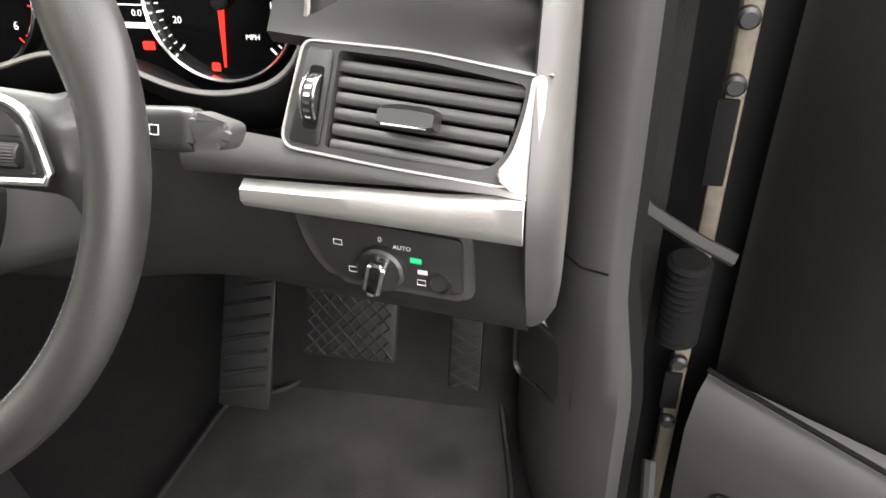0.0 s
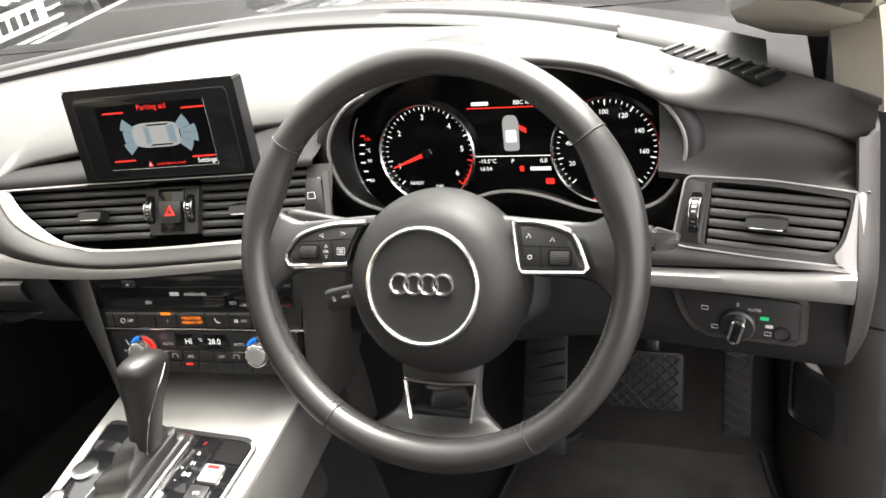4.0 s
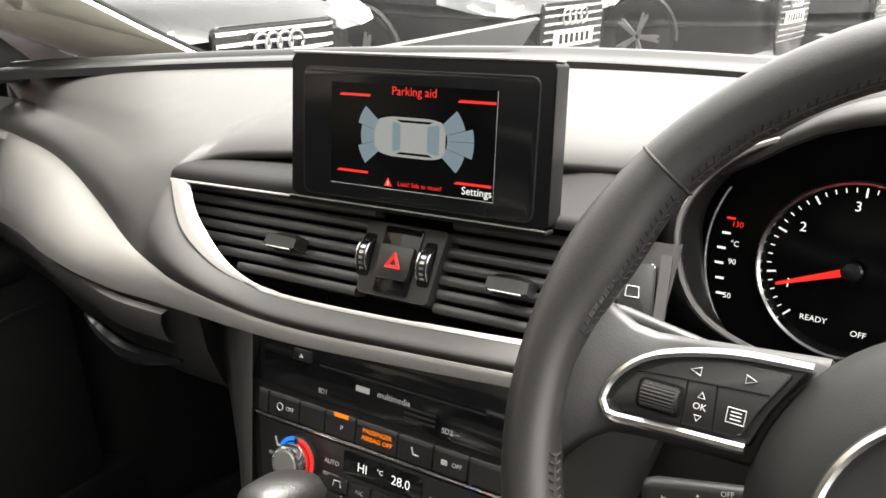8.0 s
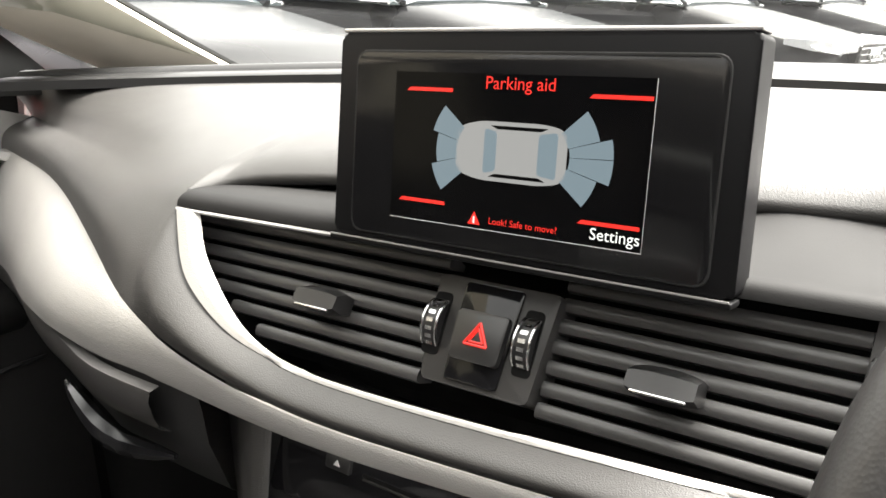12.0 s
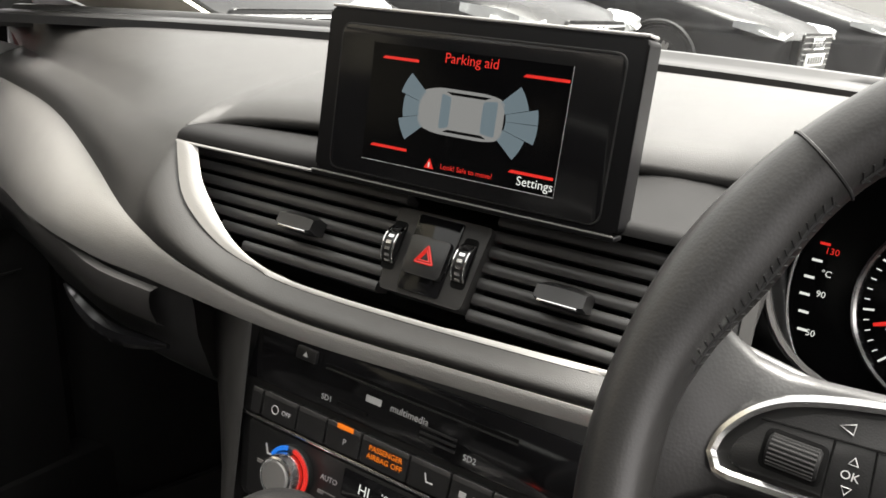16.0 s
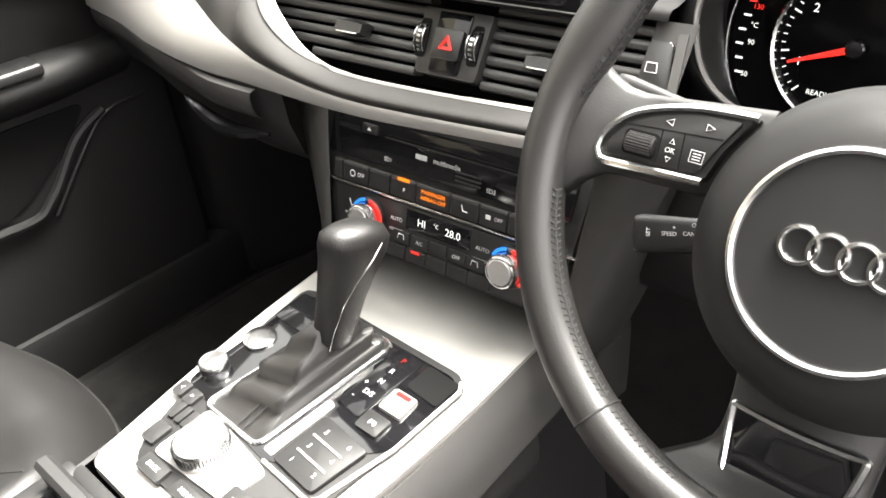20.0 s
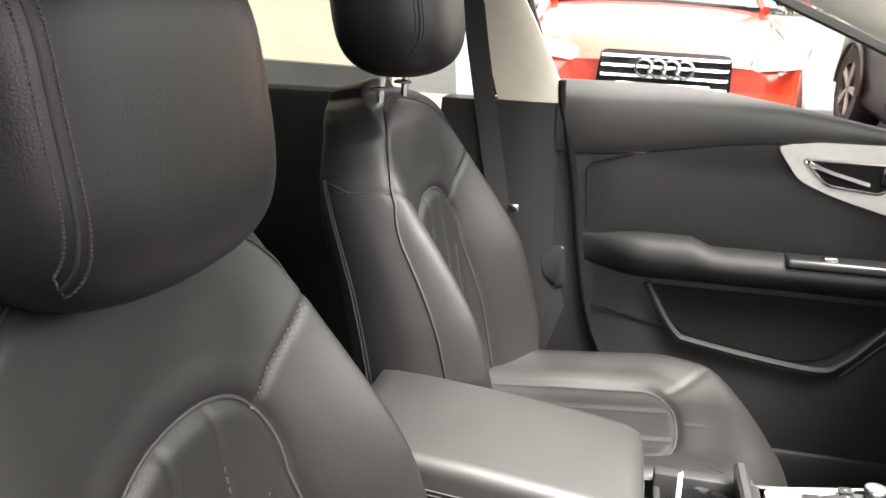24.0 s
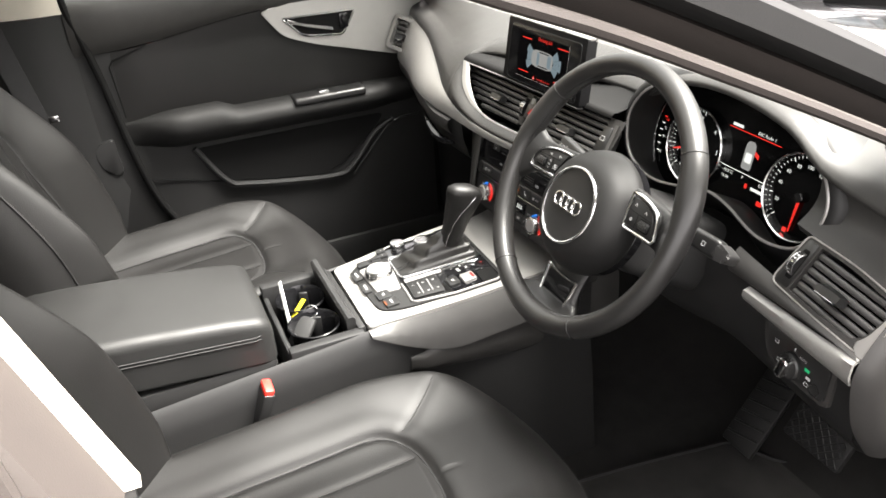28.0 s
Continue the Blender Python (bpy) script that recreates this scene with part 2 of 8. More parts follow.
def rounded(pts, r, seg=5):
    """A closed polygon with its corners rounded by r (a number, or one for each corner)."""
    out, n = [], len(pts)
    rs = [r] * n if isinstance(r, (int, float)) else list(r)
    for i in range(n):
        p, a, b = Vector(pts[i]).to_2d(), Vector(pts[i - 1]).to_2d(), Vector(pts[(i + 1) % n]).to_2d()
        da, db = a - p, b - p
        k = min(rs[i], da.length * 0.48, db.length * 0.48)
        s, e = p + da.normalized() * k, p + db.normalized() * k
        for j in range(seg + 1):
            u = j / seg
            out.append(tuple(s * (1 - u) ** 2 + p * 2 * u * (1 - u) + e * u * u))
    return out


def rect(cx, cy, w, h, r=0.0, seg=5):
    pts = [(cx - w / 2, cy - h / 2), (cx + w / 2, cy - h / 2), (cx + w / 2, cy + h / 2), (cx - w / 2, cy + h / 2)]
    return rounded(pts, r, seg) if r else pts


def circle(cx, cy, r, n=40, ry=None):
    return [(cx + r * math.cos(2 * math.pi * i / n), cy + (ry or r) * math.sin(2 * math.pi * i / n)) for i in range(n)]


def spline(pts, n=8, closed=False):
    """Catmull-Rom through the given points, of any dimension."""
    P = [np.array(p, float) for p in pts]
    m = len(P)
    out = []
    for i in range(m if closed else m - 1):
        if closed:
            a, b, c, d = P[i - 1], P[i], P[(i + 1) % m], P[(i + 2) % m]
        else:
            a, b, c, d = P[max(i - 1, 0)], P[i], P[i + 1], P[min(i + 2, m - 1)]
        for j in range(n):
            t = j / n
            out.append(0.5 * ((2 * b) + (c - a) * t + (2 * a - 5 * b + 4 * c - d) * t * t + (3 * b - a - 3 * c + d) * t ** 3))
    if not closed:
        out.append(P[-1])
    return out


def add_tube(bm, path, r, seg=10, closed=False, squash=1.0, caps=True):
    """A round rod along 3D points; r a number or one for each point."""
    P = [Vector(p) for p in path]
    n = len(P)
    rings, side = [], None
    for i, p in enumerate(P):
        a, b = (P[i - 1], P[(i + 1) % n]) if closed else (P[max(i - 1, 0)], P[min(i + 1, n - 1)])
        d = (b - a).normalized()
        if side is None:
            side = d.orthogonal().normalized()
        side = (side - d * side.dot(d)).normalized()
        up = d.cross(side)
        k = r[i] if isinstance(r, (list, tuple)) else r
        rings.append([p + (side * math.cos(2 * math.pi * j / seg) + up * math.sin(2 * math.pi * j / seg) * squash) * k for j in range(seg)])
    if closed:
        rings.append(rings[0])
    vs = [[bm.verts.new(q) for q in ring] for ring in (rings[:-1] if closed else rings)]
    if closed:
        vs.append(vs[0])
    best = 0
    if closed:
        best = min(range(seg), key=lambda k: sum((vs[0][(j + k) % seg].co - vs[-2][j].co).length for j in range(0, seg, 2)))
    for q, (a, b) in enumerate(zip(vs, vs[1:])):
        sh = best if closed and q == len(vs) - 2 else 0
        for j in range(seg):
            bm.faces.new((a[j], a[(j + 1) % seg], b[(j + 1 + sh) % seg], b[(j + sh) % seg]))
    if caps and not closed:
        bm.faces.new(vs[0][::-1])
        bm.faces.new(vs[-1])
    return bm


def tube(path, r, seg=10, closed=False, squash=1.0):
    return add_tube(bm_new(), path, r, seg, closed, squash)


def lathe(profile, seg=40, bm=None, m=None, cap=True):
    """Points (radius, height) turned about z."""
    bm = bm or bm_new()
    rings = []
    for r, z in profile:
        rings.append([Vector((r * math.cos(2 * math.pi * i / seg), r * math.sin(2 * math.pi * i / seg), z)) for i in range(seg)])
    if m is not None:
        rings = [[m @ p for p in ring] for ring in rings]
    return add_loft(bm, rings, True, cap)


def sheet(grid, thick=0.0, bm=None):
    """A surface through rows of points; thick pushes a back side off it, against its normals."""
    bm = bm or bm_new()
    rows = [[Vector(p) for p in row] for row in grid]
    nr, nc = len(rows), len(rows[0])
    front = [[bm.verts.new(p) for p in row] for row in rows]
    for i in range(nr - 1):
        for j in range(nc - 1):
            bm.faces.new((front[i][j], front[i][j + 1], front[i + 1][j + 1], front[i + 1][j]))
    if thick:
        back = []
        for i in range(nr):
            line = []
            for j in range(nc):
                du = rows[i][min(j + 1, nc - 1)] - rows[i][max(j - 1, 0)]
                dv = rows[min(i + 1, nr - 1)][j] - rows[max(i - 1, 0)][j]
                nn = du.cross(dv)
                nn = nn.normalized() if nn.length > 1e-12 else Vector((0, 0, 1))
                line.append(bm.verts.new(rows[i][j] - nn * thick))
            back.append(line)
        for i in range(nr - 1):
            for j in range(nc - 1):
                bm.faces.new((back[i][j], back[i + 1][j], back[i + 1][j + 1], back[i][j + 1]))
        for i in range(nr - 1):
            bm.faces.new((front[i][0], front[i + 1][0], back[i + 1][0], back[i][0]))
            bm.faces.new((front[i][-1], back[i][-1], back[i + 1][-1], front[i + 1][-1]))
        for j in range(nc - 1):
            bm.faces.new((front[0][j], back[0][j], back[0][j + 1], front[0][j + 1]))
            bm.faces.new((front[-1][j], front[-1][j + 1], back[-1][j + 1], back[-1][j]))
    return bm


def curve_at(xs, ys):
    """A smooth function through a few control points."""
    pts = spline(list(zip(xs, ys)), 12)
    px, py = [p[0] for p in pts], [p[1] for p in pts]
    return lambda x: float(np.interp(x, px, py))


def writing(text, size, parent, x, y, z, material, name="lettering", align="CENTER", turn=0.0, flat=0.0006, shear=0.0):
    cu = bpy.data.curves.new(name, "FONT")
    cu.body, cu.size, cu.align_x, cu.align_y, cu.extrude, cu.shear = text, size, align, "CENTER", flat, shear
    cu.resolution_u = 3
    tmp = new("tmp", cu)
    me = bpy.data.meshes.new_from_object(tmp.evaluated_get(bpy.context.evaluated_depsgraph_get()))
    bpy.data.objects.remove(tmp)
    bpy.data.curves.remove(cu)
    me.materials.clear()
    me.materials.append(material)
    ob = new(name, me)
    ob.parent = parent
    ob.matrix_local = pose(x, y, z, 0, 0, turn)
    return ob


def facing(x, y, z, tilt, yaw=0.0):
    """A pose whose local X runs across the car, Y up the face and Z out towards the seats; tilt leans the top forwards."""
    return pose(x, y, z, 0, 0, yaw) @ pose(0, 0, 0, 90 - tilt, 0, 0)


def smooth01(t):
    t = min(1.0, max(0.0, t))
    return t * t * (3 - 2 * t)

# ---------------------------------------------------------------- dashboard


def dash_dy(x):
    """How far the face of the dashboard falls back towards the doors."""
    turn = 0.004 + 0.13 * max(-0.26, min(0.2, x))
    if x < 0:
        return 0.22 * max(0.0, -x - 0.2) ** 2 + turn * (1 - smooth01((-x - 0.26) / 0.34))
    return 0.03 * smooth01((x - 0.2) / 0.3) + turn * (1 - smooth01((x - 0.2) / 0.2))


def screen_edge(x):
    return 1.06 - 0.70 * x * x


silver_top = curve_at([-0.76, -0.68, -0.47, -0.33, -0.22, -0.15, -0.08, 0.0, 0.17], [0.868, 0.874, 0.870, 0.851, 0.822, 0.810, 0.804, 0.804, 0.808])
silver_low = curve_at([-0.76, -0.68, -0.39, -0.276, -0.19, -0.06, 0.04, 0.17], [0.766, 0.770, 0.794, 0.793, 0.791, 0.790, 0.793, 0.798])
frame_out = curve_at([-0.250, -0.234, -0.211, -0.169, -0.130, -0.080, 0.02, 0.17], [0.894, 0.872, 0.850, 0.831, 0.822, 0.817, 0.817, 0.821])


def face_y(x, z):
    """The face of the dashboard: leaning back at the vents, standing out at the silver band."""
    if z > 0.82:
        y = 0.574 + 0.66 * (z - 0.82)
    else:
        y = 0.552 + 0.70 * max(0.0, z - 0.79) + 0.2 * min(0.0, z - 0.79)
    return y + dash_dy(x) + 0.018 * smooth01((-x - 0.35) / 0.35) * min(1.0, max(0.0, (0.872 - z) / 0.07))


hood_lip = curve_at([0.10, 0.165, 0.215, 0.28, 0.39, 0.505, 0.568, 0.641, 0.689, 0.735, 0.77], [0.922, 0.925, 0.940, 0.970, 0.986, 0.975, 0.943, 0.929, 0.916, 0.899, 0.882])


def hood(x):
    return smooth01((x - 0.165) / 0.13) * smooth01((0.68 - x) / 0.12)


dashboard = thing("dashboard", "black soft-touch dashboard with silver trim band", "dashboard")


XB = -0.250
lip_back = curve_at([-0.250, -0.232, -0.15, 0.0, 0.10, 0.16, 0.22, 0.30], [0.604, 0.634, 0.662, 0.693, 0.710, 0.712, 0.692, 0.674])
lip_rise = curve_at([-0.250, -0.22, -0.10, 0.10], [0.903, 0.911, 0.917, 0.922])


def pad_top(x, n=14):
    """Section of the pad from the windscreen to its front lip."""
    h = hood(x)
    yb = screen_edge(x)
    if x < XB:
        lip_y = lip_back(XB) + (0.648 + dash_dy(x) - lip_back(XB)) * smooth01((XB - x) / 0.16)
        lip_z = lip_rise(XB) + 0.004 * smooth01((XB - x) / 0.2)
    else:
        lip_y = lip_back(x) if x < 0.30 else 0.674 + 0.012 * (1 - h)
        lip_z = lip_rise(x) if x < 0.10 else hood_lip(x)
    arch = 0.012 * h * (1 - ((x - 0.39) / 0.26) ** 2)
    pts = []
    for i in range(n):
        t = i / (n - 1)
        y = yb + (lip_y - yb) * t
        z = 0.930 + (lip_z - 0.930) * t + 0.020 * math.sin(math.pi * t) ** 0.8 * (1 - 0.5 * h) + arch * math.sin(math.pi * min(1, t * 1.15) * 0.5) * t
        if t > 0.85:
            z -= 0.006 * ((t - 0.85) / 0.15) ** 2
        pts.append(Vector((x, y, z)))
    return pts


def pad_front(x):
    """Section of the pad's face from its lip, or from the vents' edge, down to the silver band."""
    zt = silver_top(x) - 0.002
    tgt = Vector((x, face_y(x, zt) - 0.0015 - 0.003 * smooth01((x + 0.36) / 0.11) + 0.002 * smooth01((x - XB) / 0.05), zt))
    left_of = smooth01((XB - x) / 0.10)
    if x < XB:
        end = pad_top(x)[-1]
    else:
        zf = frame_out(x)
        end = Vector((x, face_y(x, zf), zf)).lerp(pad_top(XB)[-1], (1 - smooth01((x - XB) / 0.012)) * 0.9)
        end.x = x
    row = [end]
    for j in range(1, 11):
        t = j / 10
        q = end.lerp(tgt, t)
        q.y -= (0.011 + 0.004 * left_of) * math.sin(math.pi * t) * (1 - 0.35 * t)
        q.z += 0.005 * left_of * math.sin(math.pi * t)
        row.append(q)
    return row


bm = bm_new()
xs_l = list(np.linspace(-0.765, XB - 0.02, 26)) + list(np.linspace(XB - 0.015, XB, 4))
sheet([pad_top(x) for x in xs_l], 0, bm)
sheet([pad_front(x) for x in xs_l + list(np.linspace(XB + 0.003, XB + 0.03, 8)) + list(np.linspace(XB + 0.04, 0.178, 40))], 0, bm)
right = []
for x in list(np.linspace(XB, XB + 0.04, 9)) + list(np.linspace(XB + 0.055, 0.752, 52)):
    row = pad_top(x)
    e = row[-1]
    row += [e + Vector((0, -0.002, -0.004)), e + Vector((0, -0.001, -0.008)), e + Vector((0, 0.008, -0.011)), e + Vector((0, 0.07, -0.010))]
    right.append(row)
sheet(right, 0, bm)
bmesh.ops.remove_doubles(bm, verts=bm.verts, dist=0.0004)
top_pad = part("top_pad", bm, PAD, dashboard, "black grained soft dash pad", smooth=60)

# hollow between the pad's lip and the driver's side vent
rows = []
for i in range(22):
    x = 0.560 + 0.186 * i / 21
    e = pad_top(x)[-1] + Vector((0, 0.010, -0.010))
    tgt = Vector((x, 0.655 - 0.161 * (x - 0.587), 0.8690 - 0.042 * (x - 0.587)))
    row = []
    for j in range(9):
        t = j / 8
        p = e.lerp(tgt, t)
        p.y += 0.014 * math.sin(math.pi * t)
        p.z -= 0.006 * math.sin(math.pi * t)
        row.append(p)
    row.append(tgt + Vector((0, 0.006, -0.010)))
    rows.append(row)
part("side_hollow", sheet(rows), PAD, dashboard, "smooth grey hollow above the side vent", smooth=70)
# ledge at the foot of the windscreen
rows = []
for i in range(50):
    x = -0.70 + 1.20 * i / 49
    yb = screen_edge(x)
    rows.append([Vector((x, yb + dy, z)) for dy, z in ((-0.072, 0.938), (-0.071, 0.9475), (-0.066, 0.950), (-0.034, 0.951), (-0.030, 0.956), (-0.022, 0.957), (-0.016, 0.952), (0.0, 0.945))])
part("windscreen_ledge", sheet(rows), PLASTIC_SATIN, dashboard, "dark ledge at the foot of the windscreen", smooth=50)
# defroster grille at the foot of the windscreen
grille = part("defroster_grille", box((0, 0, 0), (0.150, 0.030, 0.006), 0.002, 2, pose(0.612, 0.752, 0.944, 0, 0, -44)), DEEP, dashboard, "black defroster grille")
for k in range(9):
    part("grille_slat", box((-0.064 + 0.016 * k, 0, 0.004), (0.004, 0.028, 0.004), 0.001, 1, pose(0.612, 0.752, 0.944, 0, 0, -44)), PLASTIC_SATIN, grille)

# right end of the dashboard, wrapping round to the door side
end_front = curve_at([0.655, 0.70, 0.73, 0.776, 0.804, 0.862, 0.90], [0.636, 0.604, 0.590, 0.5795, 0.5845, 0.630, 0.662])
rows = []
for a in (0, 0.08, 0.18, 0.32, 0.5, 0.7, 0.85, 1.0):
    rows.append([Vector((0.7345 + 0.0175 * math.sin(min(1, a * 2.2) * 1.57) - 0.03 * max(0.0, 0.70 - z), end_front(z) + 0.004 + 0.012 * a + 0.16 * a * a, z)) for z in np.linspace(0.657, 0.898, 16)])
part("end_cap", sheet(rows, 0.006), TRIM_GREY, dashboard, "rounded dark end of the dashboard", smooth=60)

# silver band
rows = []
for i in range(70):
    x = -0.744 + (0.744 + 0.18) * i / 69
    a, b = silver_top(x), silver_low(x)
    row = []
    for j in range(9):
        t = j / 8
        z = a + (b - a) * t
        flat = smooth01((x + 0.36) / 0.2)
        y = face_y(x, a) + (face_y(x, b) - face_y(x, a)) * t * (1 - 0.96 * flat) - (0.008 - 0.0065 * flat) * math.sin(math.pi * t) ** 0.7 - 0.002 - 0.006 * flat
        row.append(Vector((x, y, z)))
    row.append(Vector((x, row[-1].y + 0.02, row[-1].z + 0.001)))
    rows.append(row)
part("silver_band", sheet(rows), SILVER, dashboard, "brushed silver trim band", smooth=60)

# shelf under the pad's lip, sinking towards the instruments; the lip's shade is in its colour
def dip(x):
    return smooth01((x + 0.02) / 0.14)


rows = []
for x in np.linspace(XB + 0.002, 0.182, 44):
    f = face_y(x, 0.888)
    d = dip(x)
    back = lip_back(x) + 0.05 * (1 - d) + 0.008 * d
    rows.append([Vector((x, f, 0.8885)), Vector((x, f + 0.0015, 0.8925)), Vector((x, f + 0.005, 0.8955)), Vector((x, f + 0.012, 0.8975 - 0.002 * d))] + [Vector((x, f + 0.012 + (back - f - 0.012) * t, 0.8975 - 0.002 * d + 0.003 * t - 0.012 * (1 - d) * t * t + 0.016 * d * t ** 1.6)) for t in (0.2, 0.4, 0.6, 0.8, 1.0)])
part("shelf", sheet(rows), SHELF_SHADED, dashboard, "shelf in front of the pad, lip's shade put into its colour", smooth=50)
part("shelf_trim", tube([(x, face_y(x, 0.887) - 0.001, 0.887) for x in np.linspace(XB + 0.004, 0.112, 30)], 0.0013, 6), SILVER_SOFT, dashboard, "thin silver edge")
# panel closing the face behind vents
rows = [[Vector((x, face_y(x, z) + 0.060, z)) for z in (0.80, 0.85, 0.90)] for x in np.linspace(-0.27, 0.175, 20)]
part("backing", sheet(rows), DEEP, dashboard)

# closing board inside the dashboard, below the pad
bm = box((-0.31, 0.96, 0.885), (0.98, 0.46, 0.006))
add_box(bm, (0.40, 0.985, 0.885), (0.44, 0.41, 0.006))
add_box(bm, (0.665, 0.96, 0.885), (0.09, 0.46, 0.006))
part("inner_board", bm, DEEP, dashboard)

# chrome frame along the outer edge of the vents
path = [(x, face_y(x, frame_out(x)) - 0.002, frame_out(x)) for x in np.linspace(XB + 0.0045, 0.178, 60)]
bm = bm_new()
rows = []
for k, (x, y, z) in enumerate(path):
    w = 0.0026 + 0.0139 * smooth01((-x - 0.11) / 0.12)
    a, b = path[max(k - 1, 0)], path[min(k + 1, len(path) - 1)]
    d = Vector((b[0] - a[0], 0, b[2] - a[2])).normalized()
    nrm = Vector((-d.z, 0, d.x))
    row = []
    for t in (0.0, 0.12, 0.5, 0.88, 1.0):
        q = Vector((x, 0, z)) + nrm * w * t
        q.z = min(q.z, 0.8875)
        q.y = face_y(q.x, q.z) - (0.0008 + 0.0032 * smooth01((-x - 0.11) / 0.10)) * (1 if 0 < t < 1 else 0) + 0.001
        row.append(q)
    rows.append(row)
part("vent_surround", sheet(rows), SILVER, dashboard, "satin silver vent surround", smooth=60)

# lower dash: glovebox side and knee side
rows = []
for i in range(30):
    x = -0.765 + (0.765 - 0.172) * i / 29
    zt = silver_low(x)
    y0 = face_y(x, zt)
    row = [Vector((x, y0 + dy, zt + dz)) for dy, dz in ((0.010, 0.0), (0.012, -0.012), (0.014, -0.036), (0.026, -0.075), (0.050, -0.098), (0.12, -0.110), (0.22, -0.115))]
    rows.append(row)
glovebox = part("glovebox", sheet(rows), PLASTIC, dashboard, "black grained glovebox lid", smooth=60)
part("glovebox_handle", tube([(-0.36 + 0.16 * u, face_y(-0.36 + 0.16 * u, 0.78) + 0.012, silver_low(-0.36 + 0.16 * u) - 0.052 - 0.010 * math.sin(math.pi * u)) for u in np.linspace(0, 1, 10)], [0.002, 0.005, 0.007, 0.008, 0.009, 0.009, 0.008, 0.007, 0.005, 0.002], 8), GLOSS, glovebox, "gloss black glovebox latch")
# grey strip of the lid right under the silver band
rows = []
for i in range(26):
    x = -0.742 + (0.742 - 0.206) * i / 25
    zt = silver_low(x) - 0.0035
    y0 = face_y(x, zt) + 0.002
    rows.append([Vector((x, y0 + dy, zt + dz)) for dy, dz in ((0.008, 0.0), (0.001, -0.0015), (-0.001, -0.008), (0.001, -0.020), (0.005, -0.030), (0.012, -0.034))])
part("lid_edge", sheet(rows), TRIM_GREY, glovebox, "grey upper edge of the lid", smooth=60)
# knee bolster under the wheel
rows = []
for i in range(24):
    x = 0.165 + 0.572 * i / 23
    drop = 0.0 if x > 0.5 else 0.02 * smooth01((0.5 - x) / 0.15)
    lean = -0.14 * max(0.0, x - 0.52)
    near = smooth01((x - 0.50) / 0.10)
    rows.append([Vector((x, y + lean, z)) for y, z in ((0.634, 0.800), (0.630 - 0.004 * near, 0.775), (0.629, 0.745), (0.627, 0.715), (0.632, 0.690 - drop), (0.642, 0.672 - drop), (0.660, 0.658 - drop), (0.70, 0.648 - drop), (0.82, 0.640))])
part("knee_panel", sheet(rows), PLASTIC, dashboard, "black lower dash panel", smooth=60)
# dark band between the side vent and the silver strip
rows = []
for i in range(24):
    x = 0.500 + 0.236 * i / 23
    u = (x - 0.545) / 0.19
    top = Vector((x, 0.620 - 0.16 * (x - 0.579), 0.8135 - 0.040 * (x - 0.579)))
    low = Vector((x, 0.6115 - 0.029 * u, min(0.790 + 0.019 * u, top.z - 0.001)))
    rows.append([top.lerp(low, t) + Vector((0, -0.0065 * math.sin(math.pi * t) ** 0.7, 0)) for t in np.linspace(0, 1, 8)] + [low + Vector((0, 0.02, -0.002))])
part("vent_sill", sheet(rows), TRIM_GREY, dashboard, "dark band under the side vent", smooth=60)
# silver strip on the driver's side
rows = []
for i in range(20):
    u = i / 19
    x = 0.545 + 0.19 * u
    up = 0.004 * smooth01((u - 0.70) / 0.3)
    y = 0.6075 - 0.029 * u
    zo = -0.010 + 0.018 * u
    rows.append([Vector((x, y + dy, 0.796 + zo - dz * (0.60 + 0.40 * u) + up * top)) for dy, dz, top in ((0.006, 0.0, 1), (-0.004, 0.004, 1), (-0.006, 0.016, 0), (-0.002, 0.028, 0), (0.008, 0.032, 0))])
part("silver_strip", sheet(rows, 0.003), SILVER, dashboard, "brushed silver trim strip", smooth=60)

# ---------------------------------------------------------------- air vents


def slat(width, parent, y, z, x0=0.0, chord=0.016, lean=0.0):
    ring = [(0.0, -0.0012), (0.0012, -0.0030), (chord * 0.3, -0.0036), (chord, -0.0016), (chord, 0.0016), (chord * 0.3, 0.0036), (0.0012, 0.0030), (0.0, 0.0012)]
    a = [Vector((x0 - width / 2, y + v * 1.15, z - u)) for u, v in ring]
    b = [Vector((x0 + width / 2, y + lean + v * 1.15, z - u)) for u, v in ring]
    return part("slat", loft([a, b]), SLAT, parent)


def slider(parent, x, y, z, w=0.032):
    bm = bm_new()
    rows = []
    for u in np.linspace(-1, 1, 9):
        k = 1 - 0.25 * abs(u) ** 3
        rows.append([Vector((x + u * w / 2, y + dy * k, z + dz)) for dy, dz in ((0.007, -0.004), (0.008, 0.004), (0.004, 0.012), (-0.006, 0.013), (-0.008, 0.004), (-0.006, -0.004))])
    add_loft(bm, rows)
    ob = part("slider", bm, PLASTIC_SATIN, parent, "black vent adjuster tab")
    part("slider_edge", box((x, y - 0.0062, z + 0.0128), (w * 0.8, 0.0016, 0.002), 0.0006), CHROME, ob, "chrome edge")


